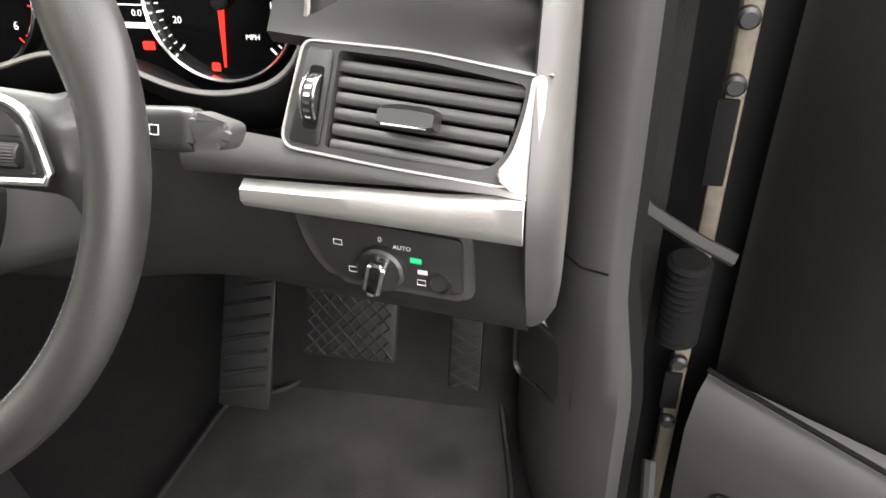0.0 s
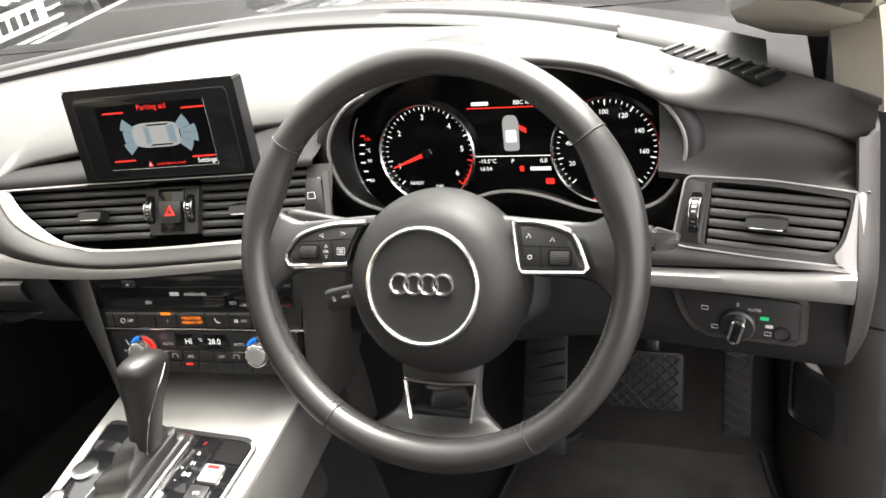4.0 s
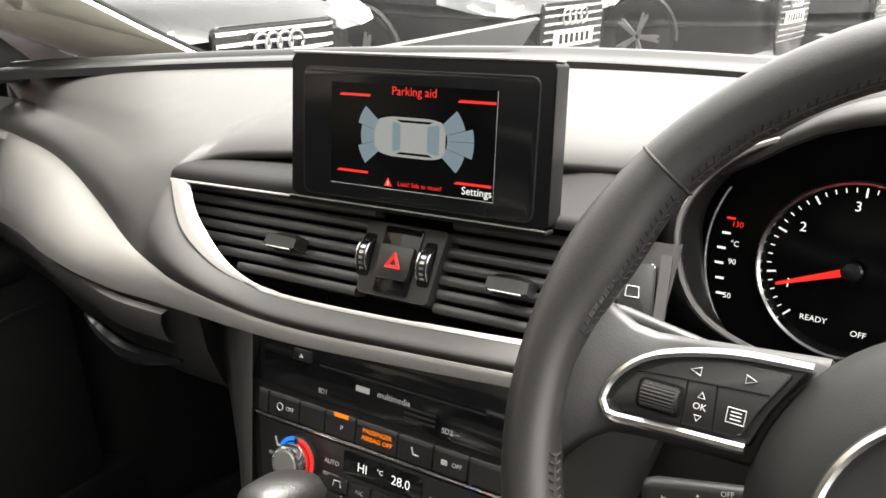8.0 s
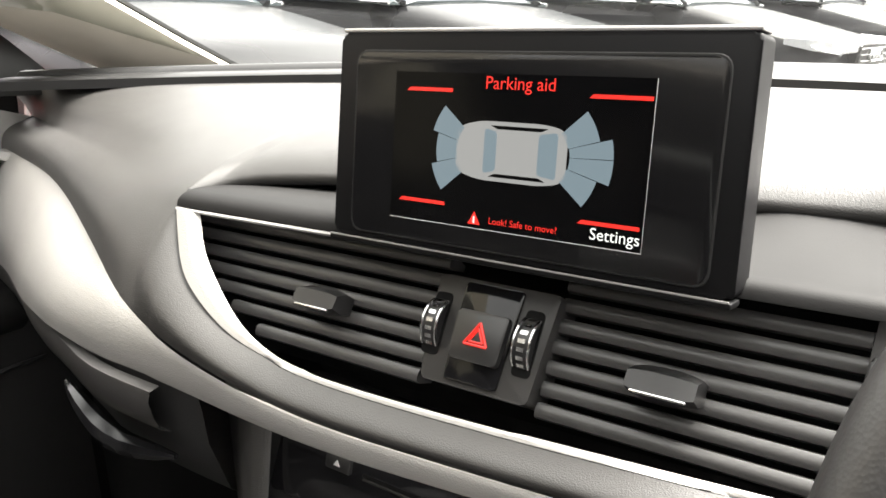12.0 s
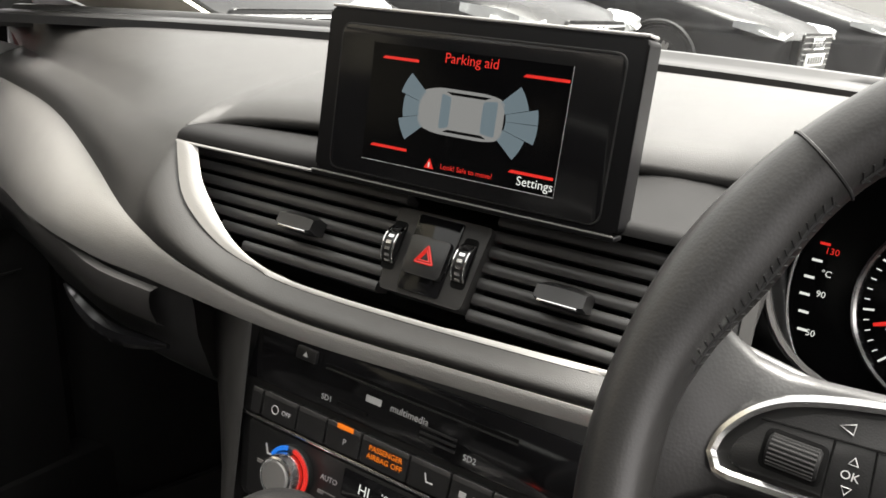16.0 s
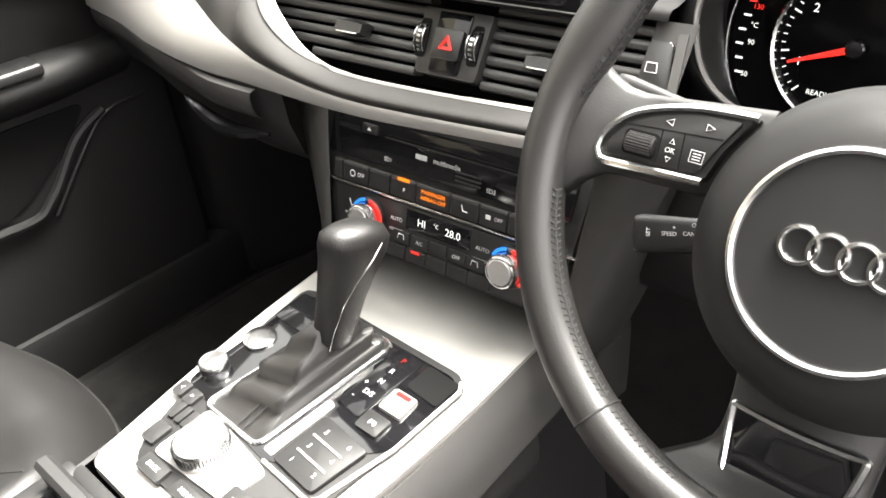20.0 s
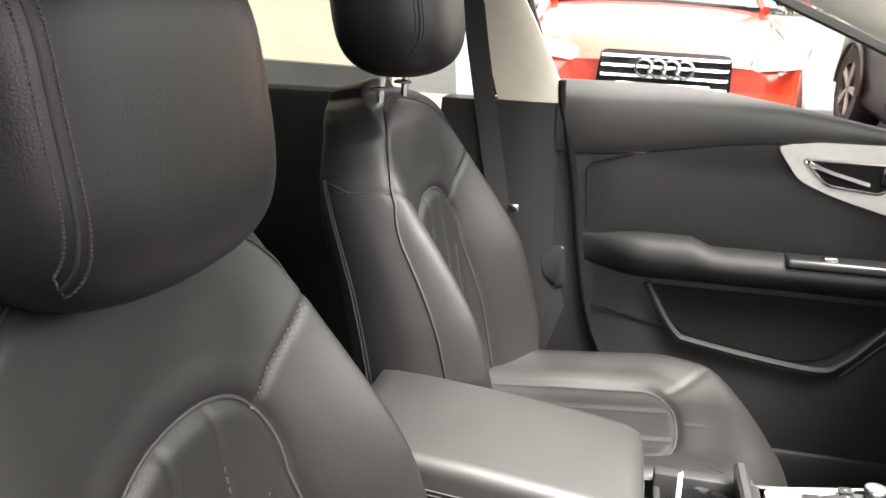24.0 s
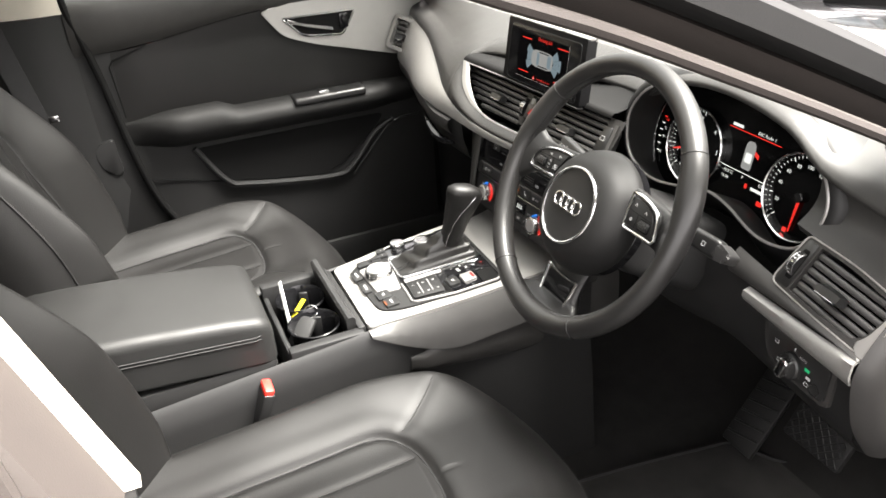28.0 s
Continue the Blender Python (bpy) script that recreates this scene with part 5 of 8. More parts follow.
# knee pad on the driver's side
rows = []
for u in np.linspace(0, 1, 18):
    y = 0.30 + 0.42 * u
    top = 0.50 + 0.075 * smooth01(u / 0.35) - 0.01 * u
    bot = 0.47 - 0.05 * u
    bul = 0.016 * math.sin(math.pi * min(1, u * 1.2) ** 0.6) if u < 0.83 else 0.012
    rows.append([Vector((CX0 + 0.130 + bul * k, y, top + (bot - top) * t)) for t, k in ((0, 0.2), (0.08, 0.8), (0.3, 1), (0.7, 1), (0.92, 0.9), (1, 0.3))])
part("knee_pad", sheet(rows, 0.006), PAD, console, "soft knee pad", smooth=60)
# silver top
sil = rounded([(-0.123, 0.240), (0.096, 0.238), (0.118, 0.42), (0.120, 0.60), (-0.146, 0.60), (-0.144, 0.42)], [0.010, 0.012, 0.1, 0.002, 0.002, 0.1], 6)
pan = rounded([(-0.090, 0.262), (0.066, 0.268), (0.084, 0.31), (0.102, 0.486), (0.085, 0.497), (-0.128, 0.500), (-0.118, 0.34)], [0.022, 0.022, 0.03, 0.010, 0.006, 0.010, 0.05], 6)


def lay(outline, lift):
    return [Vector((x, y, con_z(y) + lift)) for x, y in outline]


def con_prism(outline, lo, hi, bevel=0.0, seg=2):
    bm = prism(outline, lo, hi, bevel, seg)
    for v in bm.verts:
        v.co.z += con_z(v.co.y)
    return bm


silver_top_ob = part("silver_top", con_prism(sil, -0.012, 0.0, 0.004, 3), SILVER, console, "brushed silver console top")
# side flank of the silver top; its shade is in the darker colour
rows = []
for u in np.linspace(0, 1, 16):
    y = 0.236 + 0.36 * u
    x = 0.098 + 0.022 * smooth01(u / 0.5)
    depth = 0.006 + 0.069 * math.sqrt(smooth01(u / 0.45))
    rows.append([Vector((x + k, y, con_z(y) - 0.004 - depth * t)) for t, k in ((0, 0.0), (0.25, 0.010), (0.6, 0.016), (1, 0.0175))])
part("silver_flank", sheet(rows, 0.003), SILVER_SHADED, console, "silver side flank, shade put into its colour", smooth=60)
part("control_panel", con_prism(pan, -0.002, 0.004, 0.002), PLASTIC, console, "dark grey control surround")
# shifter well and gaiter
well = rounded([(-0.083, 0.338), (-0.004, 0.336), (0.012, 0.488), (-0.060, 0.490)], 0.010)
part("gloss_tray", con_prism(rounded([(-0.124, 0.345), (0.016, 0.330), (0.094, 0.40), (0.098, 0.480), (0.085, 0.490), (-0.118, 0.492)], 0.01), 0.003, 0.0052, 0.001), PIANO, console, "gloss black inlay")
part("well_outline", tube([(x, y, con_z(y) + 0.0062) for x, y in well], 0.0022, 6, True), CHROME, console, "chrome gaiter outline")
lever = thing("gear_lever", "black leather gear lever with gathered leather gaiter", "gear lever")
rows = []
base = [Vector((x, y, con_z(y) + 0.005)) for x, y in well]
cen = Vector((-0.034, 0.413, 0))
neck = Vector((-0.015, 0.441, con_z(0.45) + 0.060))
for k, u in enumerate(np.linspace(0, 1, 14)):
    row = []
    for i, p in enumerate(base):
        ang = math.atan2(p.y - cen.y, p.x - cen.x)
        tgt = neck + Vector((0.017 * math.cos(ang), 0.019 * math.sin(ang), 0))
        q = p.lerp(tgt, u)
        q.z = p.z + (tgt.z - p.z) * (u ** 1.25)
        f = 0.0042 * math.sin(math.pi * u) * math.sin(u * 22 + 2.5 * math.sin(ang * 2) + 1.0 * math.cos(ang))
        q += Vector((math.cos(ang), math.sin(ang), 0.8)) * f
        row.append(q)
    rows.append(row)
part("gaiter", loft(rows), LEATHER_WHEEL, lever, "gathered black leather gaiter", smooth=80)
for xo in (-0.034, -0.026):
    part("gaiter_stitch", tube([(xo + 0.02 * u, 0.340 + 0.105 * u, con_z(0.36) + 0.0075 + 0.050 * u ** 1.3 + 0.0040 * math.sin(math.pi * u)) for u in np.linspace(0, 1, 14)], 0.0008, 5), STITCH_DARK, lever)
rows = []
# neck and grip of the lever, rising and leaning back over its head
sec = [(-0.020, 0.436, 0.625, 0.0185, 0.021), (-0.014, 0.440, 0.648, 0.019, 0.022), (-0.008, 0.446, 0.674, 0.020, 0.025), (-0.002, 0.452, 0.698, 0.022, 0.030), (0.003, 0.458, 0.718, 0.024, 0.035), (0.005, 0.460, 0.732, 0.0245, 0.037), (0.006, 0.459, 0.742, 0.022, 0.033), (0.006, 0.458, 0.748, 0.014, 0.021), (0.006, 0.458, 0.750, 0.004, 0.005)]
sec = [(x + 0.005, y + 0.004, z, rx * 0.84, ry * 0.90) for x, y, z, rx, ry in sec]
for x, y, z, rx, ry in sec:
    rows.append([Vector((x + rx * (abs(math.cos(a)) ** 0.85) * (1 if math.cos(a) > 0 else -1), y + ry * (abs(math.sin(a)) ** 0.85) * (1 if math.sin(a) > 0 else -1), z - 0.25 * ry * math.sin(a))) for a in [2 * math.pi * j / 24 for j in range(24)]])
part("grip", loft(rows), LEATHER, lever, "smooth black leather grip", smooth=70)
part("grip_trim", tube([(x + 1.0 * rx * math.cos(q), y + 1.0 * ry * math.sin(q), z - 0.25 * ry * math.sin(q)) for (x, y, z, rx, ry), q in zip(sec[:6], (-0.75, -0.68, -0.50, -0.22, 0.10, 0.40))], 0.0010, 6), CHROME, lever, "chrome trim line")
# buttons on the panel


def key(x, y, w, h, text="", material=None, label="black console key", lift=0.004, name="console_key", turn=0):
    ob = part(name, con_prism(rect(x, y, w, h, 0.002), lift, lift + 0.004, 0.0012), material or PLASTIC_SATIN, console, label)
    if text:
        writing(text, 0.0065, console, x, y, con_z(y) + lift + 0.0044, DIM_MARK, flat=0.0001)
    return ob


def con_knob(x, y, r, h, material, label, name):
    return part(name, lathe([(r * 1.02, 0), (r, h * 0.35), (r, h * 0.85), (r * 0.92, h), (r * 0.6, h * 1.03), (0, h * 1.03)], 40, None, pose(x, y, con_z(y) + 0.005), cap=False), material, console, label)


con_knob(-0.108, 0.421, 0.0165, 0.003, CHROME, "round silver start button", "start_button")
vk = con_knob(-0.112, 0.370, 0.0140, 0.012, CHROME, "ridged chrome volume knob", "volume_knob")
for kn, kx, ky, kr, kh in ((vk, -0.112, 0.370, 0.0140, 0.012), (None, -0.040, 0.306, 0.0245, 0.015)):
    bm = bm_new()
    for q in range(48):
        aa = 2 * math.pi * q / 48
        add_box(bm, (0, 0, 0), (0.0012, 0.0009, kh * 0.5), 0, 1, pose(kx + kr * math.cos(aa), ky + kr * math.sin(aa), con_z(ky) + 0.005 + kh * 0.6, 0, 0, math.degrees(aa)))
    tagged(part("knurling", bm, METAL_DARK, kn or console, "fine knurled ridges"), kind="stuff")
key(-0.117, 0.336, 0.014, 0.016, "<")
key(-0.099, 0.335, 0.014, 0.016, ">")
part("rotary_base", con_prism(rounded([(-0.078, 0.278), (0.020, 0.284), (0.026, 0.324), (-0.074, 0.338)], 0.008), 0.004, 0.0065, 0.001), SILVER_SOFT, console, "silver rotary surround")
rk = con_knob(-0.040, 0.306, 0.0245, 0.015, CHROME, "large ridged chrome rotary controller", "rotary_controller")
part("rotary_cap", lathe([(0.0205, 0.0), (0.0195, 0.0012), (0, 0.0018)], 36, None, pose(-0.040, 0.306, con_z(0.306) + 0.0204), cap=False), SILVER_SOFT, rk)
key(-0.092, 0.292, 0.018, 0.022, "")
key(-0.060, 0.2685, 0.034, 0.016, "BACK")
key(-0.012, 0.2695, 0.034, 0.014, "MENU")
for k, (x, t) in enumerate(((0.028, "TEL"), (0.056, "NAV"))):
    b = key(x, 0.289 + 0.005 * k, 0.026, 0.024, t)
part("key_light", con_prism(rect(0.057, 0.283, 0.012, 0.003), 0.0082, 0.0088), AMBER_LIGHT, console, "amber lit bar")
for k in range(3):
    part("media_key", con_prism(rect(-0.098 + 0.010 * k, 0.318, 0.0075, 0.018, 0.001), 0.004, 0.0075, 0.001), PLASTIC_SATIN, console, "slim media key")
kp = part("number_pad", con_prism(rounded([(0.018, 0.336), (0.072, 0.332), (0.081, 0.387), (0.023, 0.393)], 0.004), 0.005, 0.0085, 0.0012), PLASTIC, console, "grey number pad")
for k in range(6):
    u, v = k // 2, k % 2
    writing(str(k + 1), 0.0065, console, 0.034 + 0.028 * v + 0.002 * u, 0.344 + 0.018 * u, con_z(0.36) + 0.009 + 0.0016 * (u - 1), DIM_MARK, flat=0.0001)
for v in (0.353, 0.371):
    part("pad_ridge", con_prism([(0.030, v), (0.068, v - 0.003), (0.068, v - 0.001), (0.030, v + 0.002)], 0.0085, 0.0096), SILVER_SOFT, kp)
part("inlay_outline", tube([(x, y, con_z(y) + 0.0052) for x, y in ((0.012, 0.330), (0.074, 0.3265), (0.080, 0.334), (0.0955, 0.402), (0.1000, 0.480), (0.094, 0.489))], 0.0022, 6), SILVER_SOFT, console, "silver edge round the inlay")
# silver piece painted in for the sky's reflection on the gloss inlay
part("inlay_reflection", con_prism(rounded([(0.0025, 0.338), (0.0145, 0.337), (0.0195, 0.406), (0.0105, 0.408)], 0.002), 0.0050, 0.0062, 0.0005), SILVER_SOFT, console, "bright sky reflection laid on the gloss inlay beside the gaiter")
sel = part("selector_display", con_prism(rounded([(0.016, 0.412), (0.046, 0.408), (0.052, 0.486), (0.020, 0.490)], 0.004), 0.0052, 0.0064, 0.0005), GLOSS, console, "gloss gear position display")
for t, y, mm in (("P", 0.478, RED_LIGHT), ("R", 0.463, DIM_MARK), ("N", 0.449, DIM_MARK), ("D/S", 0.433, DIM_MARK)):
    writing(t, 0.0080, console, 0.034, y, con_z(y) + 0.0068, mm, flat=0.0001)
writing("+", 0.008, console, 0.023, 0.441, con_z(0.441) + 0.0068, DIM_MARK, flat=0.0001)
writing("-", 0.008, console, 0.024, 0.424, con_z(0.424) + 0.0068, DIM_MARK, flat=0.0001)
pb = key(0.066, 0.438, 0.026, 0.024, "", SILVER_SOFT, "silver parking brake switch", 0.005, "parking_brake_switch")
part("brake_light", con_prism(rect(0.066, 0.446, 0.016, 0.004), 0.0092, 0.0098), RED_LIGHT, console, "red lit bar")
writing("(P)", 0.0070, console, 0.066, 0.436, con_z(0.436) + 0.0094, DIM_MARK, flat=0.0001)
hb = key(0.063, 0.410, 0.026, 0.020, "(A)", PLASTIC_SATIN, "black hold button", 0.005, "hold_button")
# flat black plate for the shade inside the storage hole
part("storage_hole_shade", con_prism(rounded([(0.056, 0.458), (0.094, 0.455), (0.096, 0.486), (0.058, 0.488)], 0.004), 0.0048, 0.0062), DEEP, console)
part("ashtray_lid", con_prism(rounded([(-0.122, 0.450), (-0.072, 0.450), (-0.070, 0.490), (-0.121, 0.490)], 0.004), 0.0052, 0.0066, 0.0005), GLOSS, console, "gloss black tray lid")
# cup holder well behind the silver top
wy0, wy1, wx0, wx1 = 0.112, 0.222, -0.120, 0.080
for nm, c, s in (("well_wall", (wx0 - 0.010, 0.165, 0.530), (0.022, 0.13, 0.080)), ("well_wall", (wx1 + 0.009, 0.165, 0.527), (0.022, 0.13, 0.080)), ("well_wall", (-0.02, wy1 + 0.006, 0.535), (0.215, 0.014, 0.070)), ("well_floor", (-0.02, 0.165, 0.470), (0.2, 0.13, 0.01)), ("well_wall", (-0.02, 0.105, 0.515), (0.215, 0.01, 0.07))):
    part(nm, box(c, s, 0.004), PLASTIC, console)
part("flap", loft([[Vector((x, y, z)) for y, z in ((0.206, 0.540), (0.222, 0.540), (0.222 - lean, zt - 0.004), (0.218 - lean, zt), (0.210 - lean, zt), (0.206 - lean, zt - 0.004))] for x, zt, lean in ((-0.126, 0.600, 0.006), (-0.06, 0.594, 0.004), (0.02, 0.588, 0.002), (0.072, 0.584, 0.0))]), PLASTIC_SATIN, console, "raised cup holder lid edge")
for x in (-0.066, 0.026):
    part("cup_ring", lathe([(0.045, 0.56), (0.046, 0.5635), (0.044, 0.5645), (0.041, 0.560), (0.039, 0.48), (0.0, 0.478)], 40, None, pose(x, 0.160, 0), cap=False), GLOSS, console, "black cup holder ring", smooth=60)
    for a in (40, 160, 280):
        part("cup_grip", box((0, 0, 0), (0.006, 0.016, 0.045), 0.002, 2, pose(x + 0.036 * math.cos(radians(a)), 0.160 + 0.036 * math.sin(radians(a)), 0.53, 0, 0, a)), PLASTIC_SATIN, console)
key_fob = thing("car_key", "black car key with a yellow tag lying in the cup holder", "key", pose(0.004, 0.140, 0.535, 35, 12, 50))
part("fob", box((0, 0, 0), (0.034, 0.062, 0.013), 0.005, 3), RUBBER, key_fob, "black key fob")
part("key_ring", tube([(0.012 * math.cos(a), 0.042 + 0.012 * math.sin(a), 0.0) for a in np.linspace(0, 6.28, 21)[:-1]], 0.001, 6, True), CHROME, key_fob)
to_fob = pose(0.004, 0.140, 0.535, 35, 12, 50).inverted()
part("tag", loft([[to_fob @ (p + Vector((dx, dx * 0.3, dz))) for dx, dz in ((-0.0065, 0.0), (0.0065, 0.004), (0.0065, 0.0055), (-0.0065, 0.0015))] for p in (Vector((-0.0275, 0.1335, 0.548)), Vector((-0.0350, 0.1600, 0.575)))]), YELLOW, key_fob, "yellow key tag")
card = single("card_slip", box((0, 0, 0), (0.088, 0.009, 0.0012), 0, 1, pose(0, 0, 0, 60, 0, 0)), PAPER, "slim white card standing in the cup holder", "card", pose(-0.044, 0.127, 0.572, 0, 40, -4))

# armrest
arm = thing("armrest_console", "black grained leather centre armrest with stitched seam", "armrest")
bm = bm_new()
rings = []
for y, k, dz in ((-0.270, 0.90, -0.006), (-0.262, 0.97, 0.002), (-0.24, 1.0, 0.006), (-0.1, 1.0, 0.006), (0.03, 1.0, 0.001), (0.078, 0.99, -0.004), (0.094, 0.96, -0.010), (0.100, 0.88, -0.020)):
    ring = []
    for px, pz in rounded([(-0.112, -0.040), (0.112, -0.040), (0.110, 0.045), (-0.110, 0.045)], [0.006, 0.006, 0.018, 0.018], 6):
        crown = 0.006 * (1 - (px / 0.11) ** 2) if pz > 0.03 else 0
        ring.append(Vector((-0.018 + px * k, y - 0.018, 0.610 - 0.085 * (y + 0.10) + (pz + crown) * (k if k < 0.95 else 1) + dz * (1 if pz > 0 else 0))))
    rings.append(ring)
add_loft(bm, rings)
lid = part("lid", bm, ARMREST_LEATHER, arm, "padded lid", smooth=60)
for dz in (0.0, -0.006):
    part("seam", tube([(-0.018 + x, y - 0.018, 0.626 - 0.085 * (y + 0.10) + dz) for x, y in ((-0.112, -0.26), (-0.1125, -0.1), (-0.1125, 0.07), (-0.100, 0.0985), (0, 0.1005), (0.100, 0.0985), (0.1125, 0.07), (0.1125, -0.1), (0.1120, -0.26))], 0.0009, 5), STITCH_DARK, lid, "stitched seam")
part("base", box((-0.018, -0.103, 0.530), (0.220, 0.365, 0.060), 0.008), PLASTIC, arm)

# ---------------------------------------------------------------- seats


def seat_profile(v):
    """Half width of the backrest at height v."""
    return float(np.interp(v, [0, 0.15, 0.30, 0.45, 0.65, 0.75, 0.83, 0.90, 0.95, 0.98, 1.0], [0.236, 0.262, 0.268, 0.260, 0.246, 0.237, 0.225, 0.205, 0.178, 0.146, 0.100]))


def make_seat(label, drop=0.0, L=0.60):
    seat = thing("front_seat", label, "car seat", group="front seats")
    # backrest; local origin at the hip joint, x across, y forward, z up
    rec = radians(10)
    axis, nrm = Vector((0, -math.sin(rec), math.cos(rec))), Vector((0, math.cos(rec), math.sin(rec)))
    H = 0.575

    def insert_u(v):
        """Half width of the inset panel, closing to an arch."""
        if v < 0.50:
            return 0.127 + 0.10 * (0.50 - v) * (1 - smooth01((0.50 - v) / 0.5) * 0.6)
        t = (v - 0.50) / 0.205
        return 0.127 * max(0.0, 1 - t ** 2.6) ** 0.45 if t < 1 else 0.0

    def shoulder_x(v):
        """The seam that climbs from the insert's shoulder to the piping."""
        return 0.105 + 0.097 * max(0.0, (v - 0.63) / 0.13) ** 1.2

    def pipe_x(v):
        """Where the piping runs: up the edges, closing to an arch under the headrest."""
        k = 0.95 if v < 0.62 else 0.95 * max(0.0, 1 - ((v - 0.62) / 0.355) ** 2.65) ** 0.5
        return k * seat_profile(min(v, 0.75))

    insert_line = np.array([(insert_u(v), v * H) for v in np.linspace(0.0, 0.50, 16)] + [(insert_u(v), v * H) for v in [0.50 + 0.205 * math.sin(q) for q in np.linspace(0.04, 1.5708, 40)]])
    pipe_line = np.array([(pipe_x(v), v * H) for v in list(np.linspace(0.02, 0.62, 24)) + [0.62 + 0.355 * math.sin(q) for q in np.linspace(0.03, 1.57, 40)]])

    def off_line(line, x, y):
        """Distance from a line of short steps."""
        a, b = line[:-1], line[1:]
        e = b - a
        t = np.clip(((abs(x) - a[:, 0]) * e[:, 0] + (y - a[:, 1]) * e[:, 1]) / (e * e).sum(1), 0, 1)
        return float(np.sqrt(((abs(x) - a[:, 0] - t * e[:, 0]) ** 2 + (y - a[:, 1] - t * e[:, 1]) ** 2).min()))

    def surf(u, v):
        hw = seat_profile(v)
        x = u * hw
        bol = (0.122 - 0.052 * v) * smooth01((abs(x) - 0.105) / 0.125) * smooth01((1.0 - v) / 0.60)
        depth = 0.060 + bol - 0.030 * (v - 0.25) ** 2 - 0.05 * max(0.0, v - 0.75) ** 1.5
        edge = max(0.0, abs(u) - 0.82) / 0.18
        depth -= (0.048 + bol * 0.6) * edge ** 2.2
        if v > 0.90:
            depth -= 0.045 * ((v - 0.90) / 0.10) ** 2
        iu = insert_u(v)
        d = off_line(insert_line, x, v * H)
        if d < 0.06:
            inside = abs(x) < iu
            depth -= 0.0062 * math.exp(-(d / (0.007 if inside else 0.005)) ** 2)
            if not inside:
                depth += 0.0022 * math.exp(-((d - 0.020) / 0.016) ** 2)
        if abs(x) < iu:
            depth += 0.0025 * smooth01(d / 0.02)
            for xg, vg in ((0.034, 0.72), (0.088, 0.52)):
                depth -= 0.0026 * math.exp(-((abs(x) - xg) / 0.0045) ** 2) * smooth01((v - 0.06) / 0.05) * smooth01((vg - v) / 0.05)
        if 0.63 < v < 0.80:
            depth -= 0.0035 * math.exp(-((abs(x) - shoulder_x(v)) / 0.0055) ** 2) * smooth01((v - 0.62) / 0.02) * smooth01((0.80 - v) / 0.02)
        xp = pipe_x(v)
        if v > 0.05:
            depth -= 0.0040 * math.exp(-(off_line(pipe_line, x, v * H) / 0.005) ** 2)
            if abs(x) > xp:
                depth -= 0.30 * (abs(x) - xp) * smooth01((v - 0.55) / 0.15) * (1 - smooth01((v - 0.78) / 0.14))
        depth += 0.0007 * math.sin(v * 23 + u * 3) * math.sin(u * 5 + 1)
        p = axis * (v * H) + nrm * depth
        return Vector((x, p.y, p.z))

    rings = []
    for i in range(141):
        v = i / 140
        hw = seat_profile(v)
        ring = [surf(-1 + 2 * j / 120, v) for j in range(121)]
        for t in np.linspace(0, 1, 17)[1:-1]:
            a = math.pi * t
            d = -0.078 * math.sin(a) ** 0.45 * (1 - 0.30 * smooth01((v - 0.70) / 0.30))
            w = math.sin(a) ** 0.45
            base = axis * (v * H) + nrm * (ring[120].dot(nrm) * (1 - w) + d)
            ring.append(Vector((hw * 1.01 * math.cos(a), base.y, base.z)))
        rings.append(ring)
    for k, up in ((0.88, 0.010), (0.62, 0.017), (0.25, 0.020)):
        c0 = sum(rings[140], Vector()) / len(rings[140])
        rings.append([c0 + (p - c0) * k + axis * up for p in rings[140]])
    back = part("backrest", loft(rings), LEATHER, seat, "padded black leather backrest", smooth=75)
    for s in (-1, 1):
        flank = lambda v, w: Vector((s * (seat_profile(v) * 1.01 * math.sqrt(max(0.0, 1 - w ** 4.44)) + 0.0008), *(axis * (v * H) + nrm * (surf(s, v).dot(nrm) * (1 - w) - 0.078 * w))[1:]))
        part("side_seam", tube([flank(v, 0.42) for v in np.linspace(0.02, 0.825, 30)], 0.0020, 6), STITCH_DARK, back, "side seam")
        part("side_piping", tube([flank(v, 0.385) for v in np.linspace(0.02, 0.825, 30)], 0.0016, 6), LEATHER, back, "piping along the side seam")
        part("flank_seam", tube([flank(0.790 + 0.035 * w / 0.42, w) for w in np.linspace(0.0, 0.42, 10)], 0.0015, 6), STITCH_DARK, back, "sewn seam across the side")
        part("shoulder_seam", tube([surf(s * shoulder_x(v) / seat_profile(v), v) + nrm * 0.0002 for v in np.linspace(0.635, 0.795, 16)], 0.0010, 5), STITCH_DARK, back, "sewn seam")
        for xx, v0, v1 in ((0.034, 0.10, 0.60), (0.088, 0.10, 0.50)):
            bm = bm_new()
            vs = np.linspace(v0, v1, 60)
            for va, vb in zip(vs[::2], vs[1::2]):
                add_tube(bm, [surf(s * xx / seat_profile(va), va) + nrm * 0.0006, surf(s * xx / seat_profile(vb), vb) + nrm * 0.0006], 0.0009, 5)
            part("pleat_stitch", bm, STITCH, back, "grey stitched pleat")
    seam = [(float(x), float(y) / H) for x, y in insert_line[1:-1]]
    pts = [surf(-x / seat_profile(v), v) + nrm * 0.0006 for x, v in seam] + [surf(x / seat_profile(v), v) + nrm * 0.0006 for x, v in seam[::-1]]
    part("insert_seam", tube(pts, 0.0020, 6), STITCH_DARK, back, "sewn seam round the insert")
    vs = list(np.linspace(0.02, 0.62, 24)) + [0.62 + 0.355 * math.sin(q) for q in np.linspace(0.06, 1.56, 26)]
    half = [(pipe_x(v), v) for v in vs]
    put = lambda x, v: surf(max(-1.0, min(1.0, x / seat_profile(v))), v) + nrm * 0.0015
